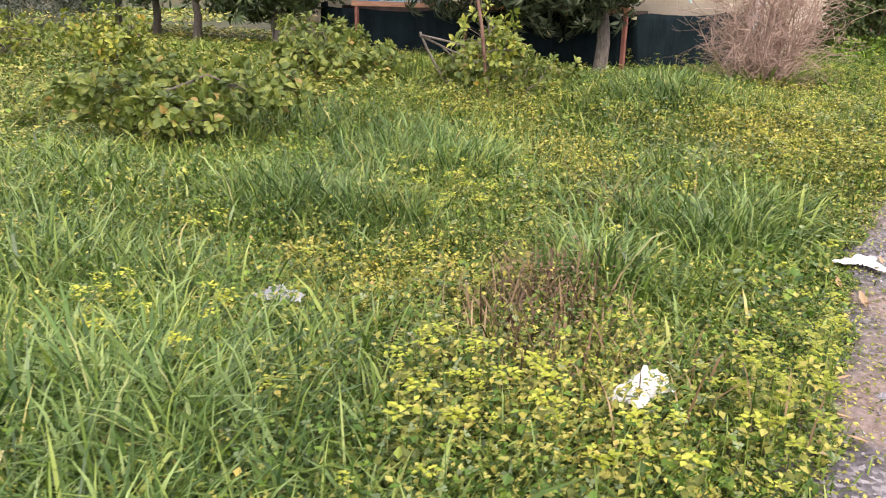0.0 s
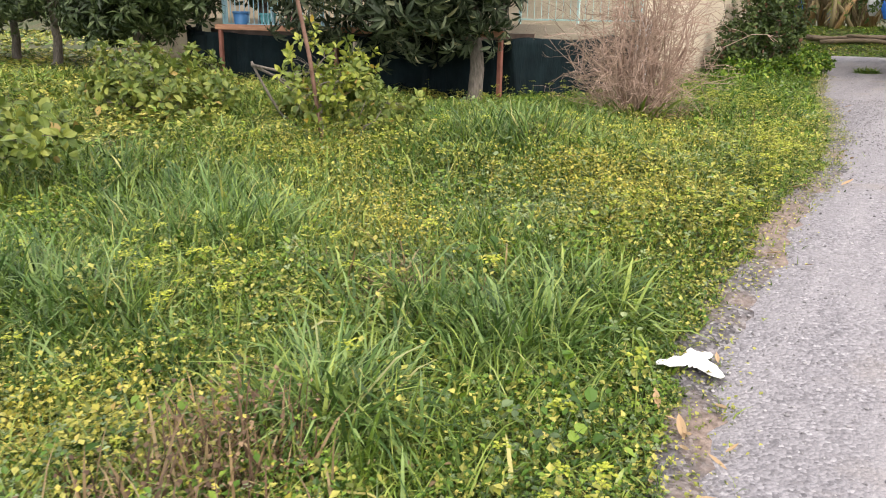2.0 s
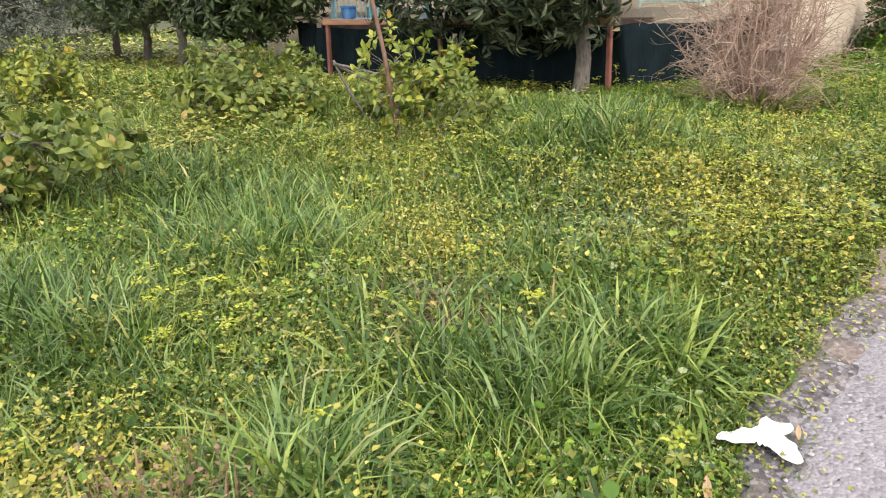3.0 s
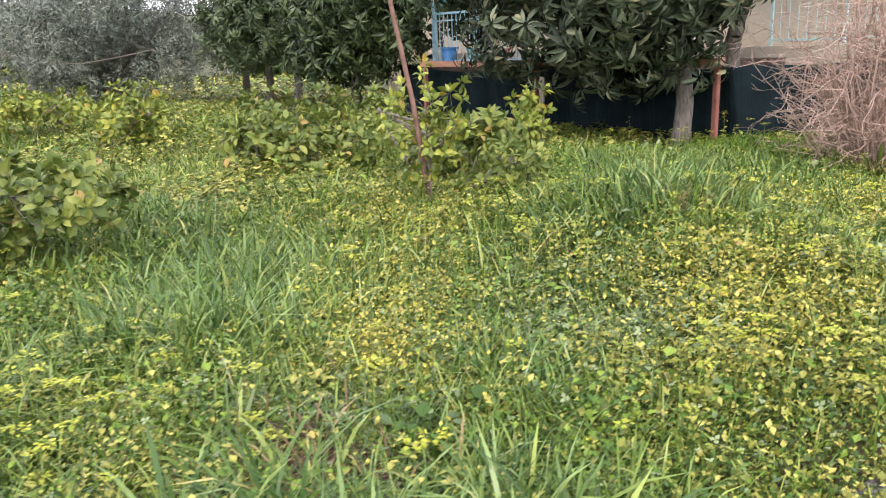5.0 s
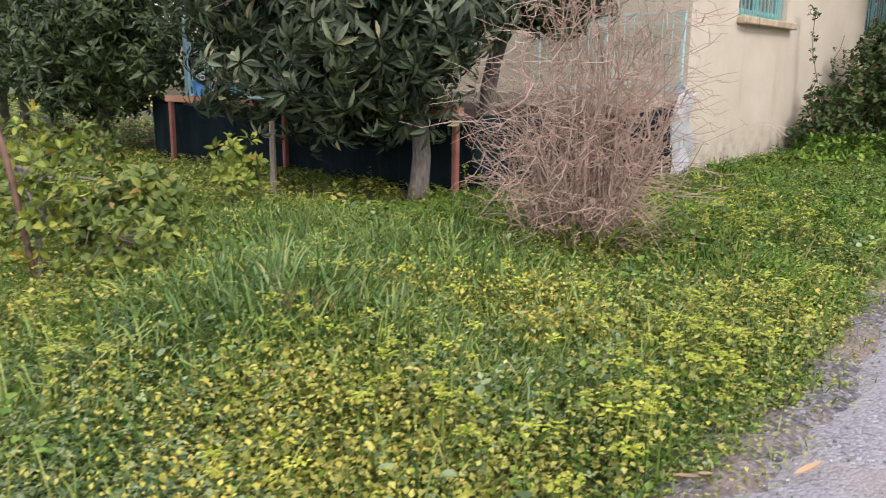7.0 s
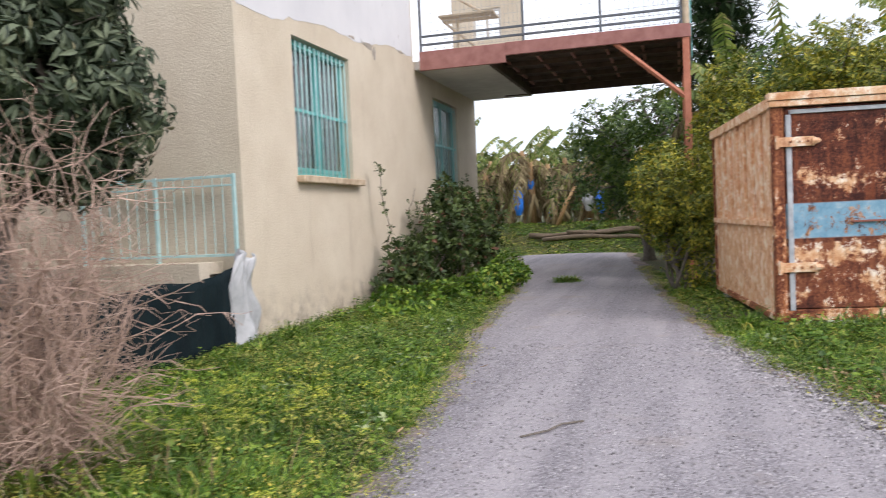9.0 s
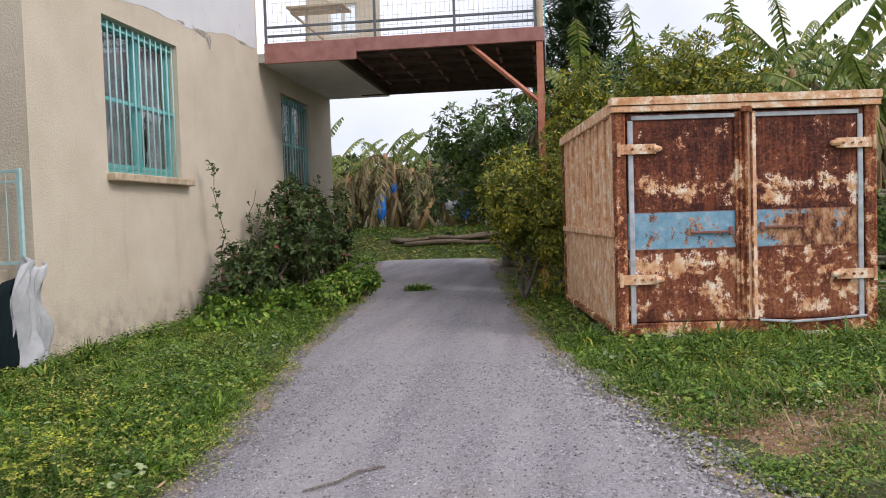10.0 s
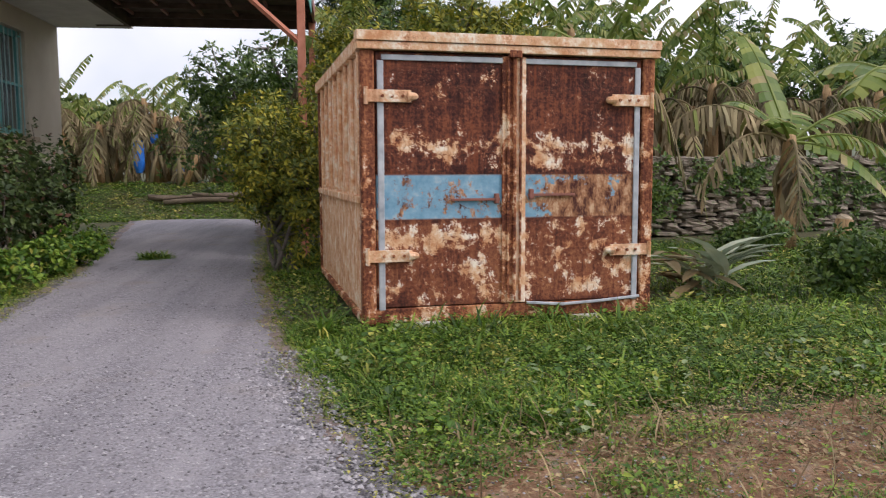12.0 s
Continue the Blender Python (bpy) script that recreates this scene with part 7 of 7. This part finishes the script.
# leaf litter over the bare earth
x, y = rg.normal(5.2, 1.2, 2200), rg.normal(11.0, 0.6, 2200)
k = keep_off(x, y)
flat = np.stack([rg.normal(0, 1, k.sum()), rg.normal(0, 1, k.sum()), rg.normal(0.1, 0.15, k.sum())], 1)
g_straw.scatter(*leaf_shape(0.11, 0.007, 2, 0.2, 0.1), basis(flat) * rg.uniform(0.4, 1.4, k.sum())[:, None, None], np.stack([x[k] + 0.1, y[k], gz(x[k], y[k]) + rg.uniform(0.03, 0.06, k.sum())], 1))
herbs(g_straw, rg, x[k], y[k], rg.uniform(0.012, 0.04, k.sum()), rg.uniform(0.03, 0.06, k.sum()), 0.25)
# withered grey-brown plants standing in one spot
g_dead = Geo()
x, y = patch_points(190, ((-0.17, 1.80, 0.11, 0.12, 0.75), (0.05, 1.42, 0.18, 0.12, 0.25)))
blades(g_dead, rg, x, y, rg.uniform(0.20, 0.42, len(x)), 0.008, 0.35, 0.3)
x, y = patch_points(900, ((-0.17, 1.80, 0.13, 0.14, 0.7), (0.05, 1.42, 0.2, 0.14, 0.3)))
herbs(g_dead, rg, x, y, rg.uniform(0.008, 0.022, len(x)), rg.uniform(0.04, 0.36, len(x)), 0.9)
solo("withered_plants", g_dead, m_deadbrown, "withered purple-brown plants standing in the grass", "dead plants", kind="stuff")
# a flattened brown heap of cut stalks
n_h = 620
a, q = rg.uniform(0, 6.283, n_h), 0.27 * np.sqrt(rg.uniform(0, 1, n_h))
hx, hy = -0.52 + q * np.cos(a), 3.22 + 0.7 * q * np.sin(a)
d = np.stack([rg.normal(0, 1, n_h), rg.normal(0, 1, n_h), rg.normal(0.05, 0.12, n_h)], 1)
solo("cut_stalk_heap", Geo().scatter(*leaf_shape(0.14, 0.009, 2, 0.2, 0.1), basis(d) * rg.uniform(0.5, 1.3, n_h)[:, None, None], np.stack([hx, hy, gz(hx, hy) + 0.09 + rg.uniform(0, 0.06, n_h) * (1 - q / 0.3)], 1)), m_deadbrown, "flattened heap of brown cut stalks in the weeds", "dead plants", kind="stuff")
solo("grass_blades", g_blade, m_blade, "long green grass blades mixed through the weeds", "grass", kind="stuff")
solo("broad_grass", g_blue, m_bluegrass, "blue-green clumps of broad arching grass", "grass", kind="stuff")
solo("clover", g_clover, m_clover, "low blue-green trefoil leaves between the weeds", "clover", kind="stuff")
solo("weed_leaves", g_herb, m_herb, "low broad-leaved green weeds covering the field", "weeds", kind="stuff")
solo("lush_weeds", g_lush, m_lush, "lush green low weeds along the drive and house", "weeds", kind="stuff")
solo("spurge_heads", g_head, m_spurge, "bright yellow-green spurge heads above the weeds", "flowers", kind="stuff")
solo("yellowing_weeds", g_yellowing, m_yellowing, "low weeds turning yellow in patches", "weeds", kind="stuff")
solo("yellow_flowers", g_petal, m_petal, "small yellow flowers and yellowing leaves in the field", "flowers", kind="stuff")
solo("dry_stalks", g_straw, m_straw, "brown dry stalks and dead leaves in the weeds", "dead plants", kind="stuff")
# a dry broken stub in the field
solo("stub", Geo().tube([(-1.36, 6.26, g(-1.36, 6.26)), (-1.35, 6.27, 0.05), (-1.37, 6.26, 0.2)], [0.03, 0.027, 0.018], 6), m_palebark, "dry pale broken plant stub in the weeds", "stub")
# bare earth before the container, loose stones on the drive
ys2, th = np.linspace(0, 1, 9), np.linspace(0, 2 * np.pi, 40)
V, F = [], []
for i, q in enumerate(ys2):
    r = q * (1 + 0.18 * np.sin(3 * th) + 0.1 * np.sin(7 * th + 1))
    X, Yy = 5.1 + 2.1 * r * np.cos(th), 11.0 + 0.95 * r * np.sin(th) + 0.3 * r * np.cos(th)
    V.append(np.stack([X, Yy, gz(X, Yy) + 0.03 * (1 - q) + 0.006 - 0.03 * (q == 1)], 1))
kq = (np.arange(8)[:, None] * 40 + np.arange(39)[None]).ravel()
solo("bare_earth", Geo().add(np.concatenate(V), [np.stack([kq, kq + 40, kq + 41, kq + 1], 1)]), m_dirt, "patch of bare reddish earth with dead grass", "earth", kind="structure", shade=True)
PEB = (np.array([(1, 0, 0), (-0.8, 0.3, 0.1), (0.1, 0.9, 0), (0, -0.8, 0.1), (0.1, 0, 0.7), (0, 0.1, -0.5)]), [np.array([[0, 2, 4], [2, 1, 4], [1, 3, 4], [3, 0, 4], [2, 0, 5], [1, 2, 5], [3, 1, 5], [0, 3, 5]])])
y = np.concatenate([rg.uniform(1.0, 8.0, 3500), rg.uniform(8.0, 13.0, 11000), rg.uniform(13.0, 19.0, 2000)])
w = rg.beta(0.8, 0.8, len(y))
x = drive_left(y) * (1 - w) + drive_right(y) * w
zc = gz(x, y) + 0.014 + 0.03 * 4 * w * (1 - w)
d = rg.normal(0, 1, (len(x), 3)) * (1, 1, 0.2)
cyy = rg.uniform(7.0, 13.5, 5200)
cxx = drive_right(cyy) - np.abs(rg.normal(0.0, 0.38, len(cyy))) + 0.12
coarse = Geo().scatter(*PEB, basis(rg.normal(0, 1, (len(cxx), 3)) * (1, 1, 0.2)) * (0.008 + 0.016 * rg.uniform(0, 1, len(cxx)) ** 2)[:, None, None], np.stack([cxx, cyy, gz(cxx, cyy) + 0.022], 1))
solo("coarse_gravel", coarse, m_pebble, "coarse light and dark stones along the drive's edge", "gravel", kind="stuff")
ex, ey = rg.normal(4.8, 1.1, 1700), rg.normal(10.95, 0.55, 1700)
x, y, zc = np.concatenate([x, ex]), np.concatenate([y, ey]), np.concatenate([zc, gz(ex, ey) + 0.032])
d = rg.normal(0, 1, (len(x), 3)) * (1, 1, 0.2)
g_peb = Geo().scatter(*PEB, basis(d) * (0.004 + 0.009 * rg.uniform(0, 1, len(x)) ** 2.5)[:, None, None], np.stack([x, y, zc], 1))
solo("loose_gravel", g_peb, m_pebble, "loose grey stones on the gravel drive", "gravel", kind="stuff")

# ---------------- far distance ----------------
rg = rng_of(301)
FARL = rosette(8, 0.32, 0.2, 0.5, 0.2, 1, 9)
for k, (x, y, s2, mt) in enumerate(((-36, 20, 2.2, m_far), (-44, 12, 2.4, m_far), (-34, 30, 2.2, m_far), (-12, 58, 3.2, m_far), (-5, 62, 3.4, m_far), (3, 60, 3.6, m_far), (11, 52, 3.6, m_far), (19, 46, 3.6, m_far), (26, 36, 3.4, m_far), (-20, 46, 3.4, m_far))):
    b = g(x, y)
    tree("far_tree", "distant green tree beyond the field", (x, y), (x, y, b + 1.2), 0.2, (x, y, b + s2 * 0.75), (s2, s2, s2 * 0.75), 420, FARL, mt, m_bark, 310 + k, 6, (1.2, 2.0), 20, 12, -0.95)
hv, hs = [], 90
aa = np.linspace(0, 2 * np.pi, hs)
prof = 14 + 9 * np.sin(aa * 3 + 1) + 5 * np.sin(aa * 7) + 2.5 * np.sin(aa * 17 + 2) + rg.normal(0, 0.6, hs)
prof[-1] = prof[0]
for (r, q) in ((230, -0.2), (260, 0.45), (300, 0.85), (340, 1.0), (400, 0.8)):
    hv.append(np.stack([r * np.cos(aa), r * np.sin(aa) + 10, np.maximum(prof, 5) * q + 1.0], 1))
kq = (np.arange(4)[:, None] * hs + np.arange(hs - 1)[None]).ravel()
solo("backdrop", Geo().add(np.concatenate(hv), [np.stack([kq, kq + 1, kq + hs + 1, kq + hs], 1)]), m_hill, "low scrub-covered hills all round the horizon", "hills", kind="structure", shade=True)
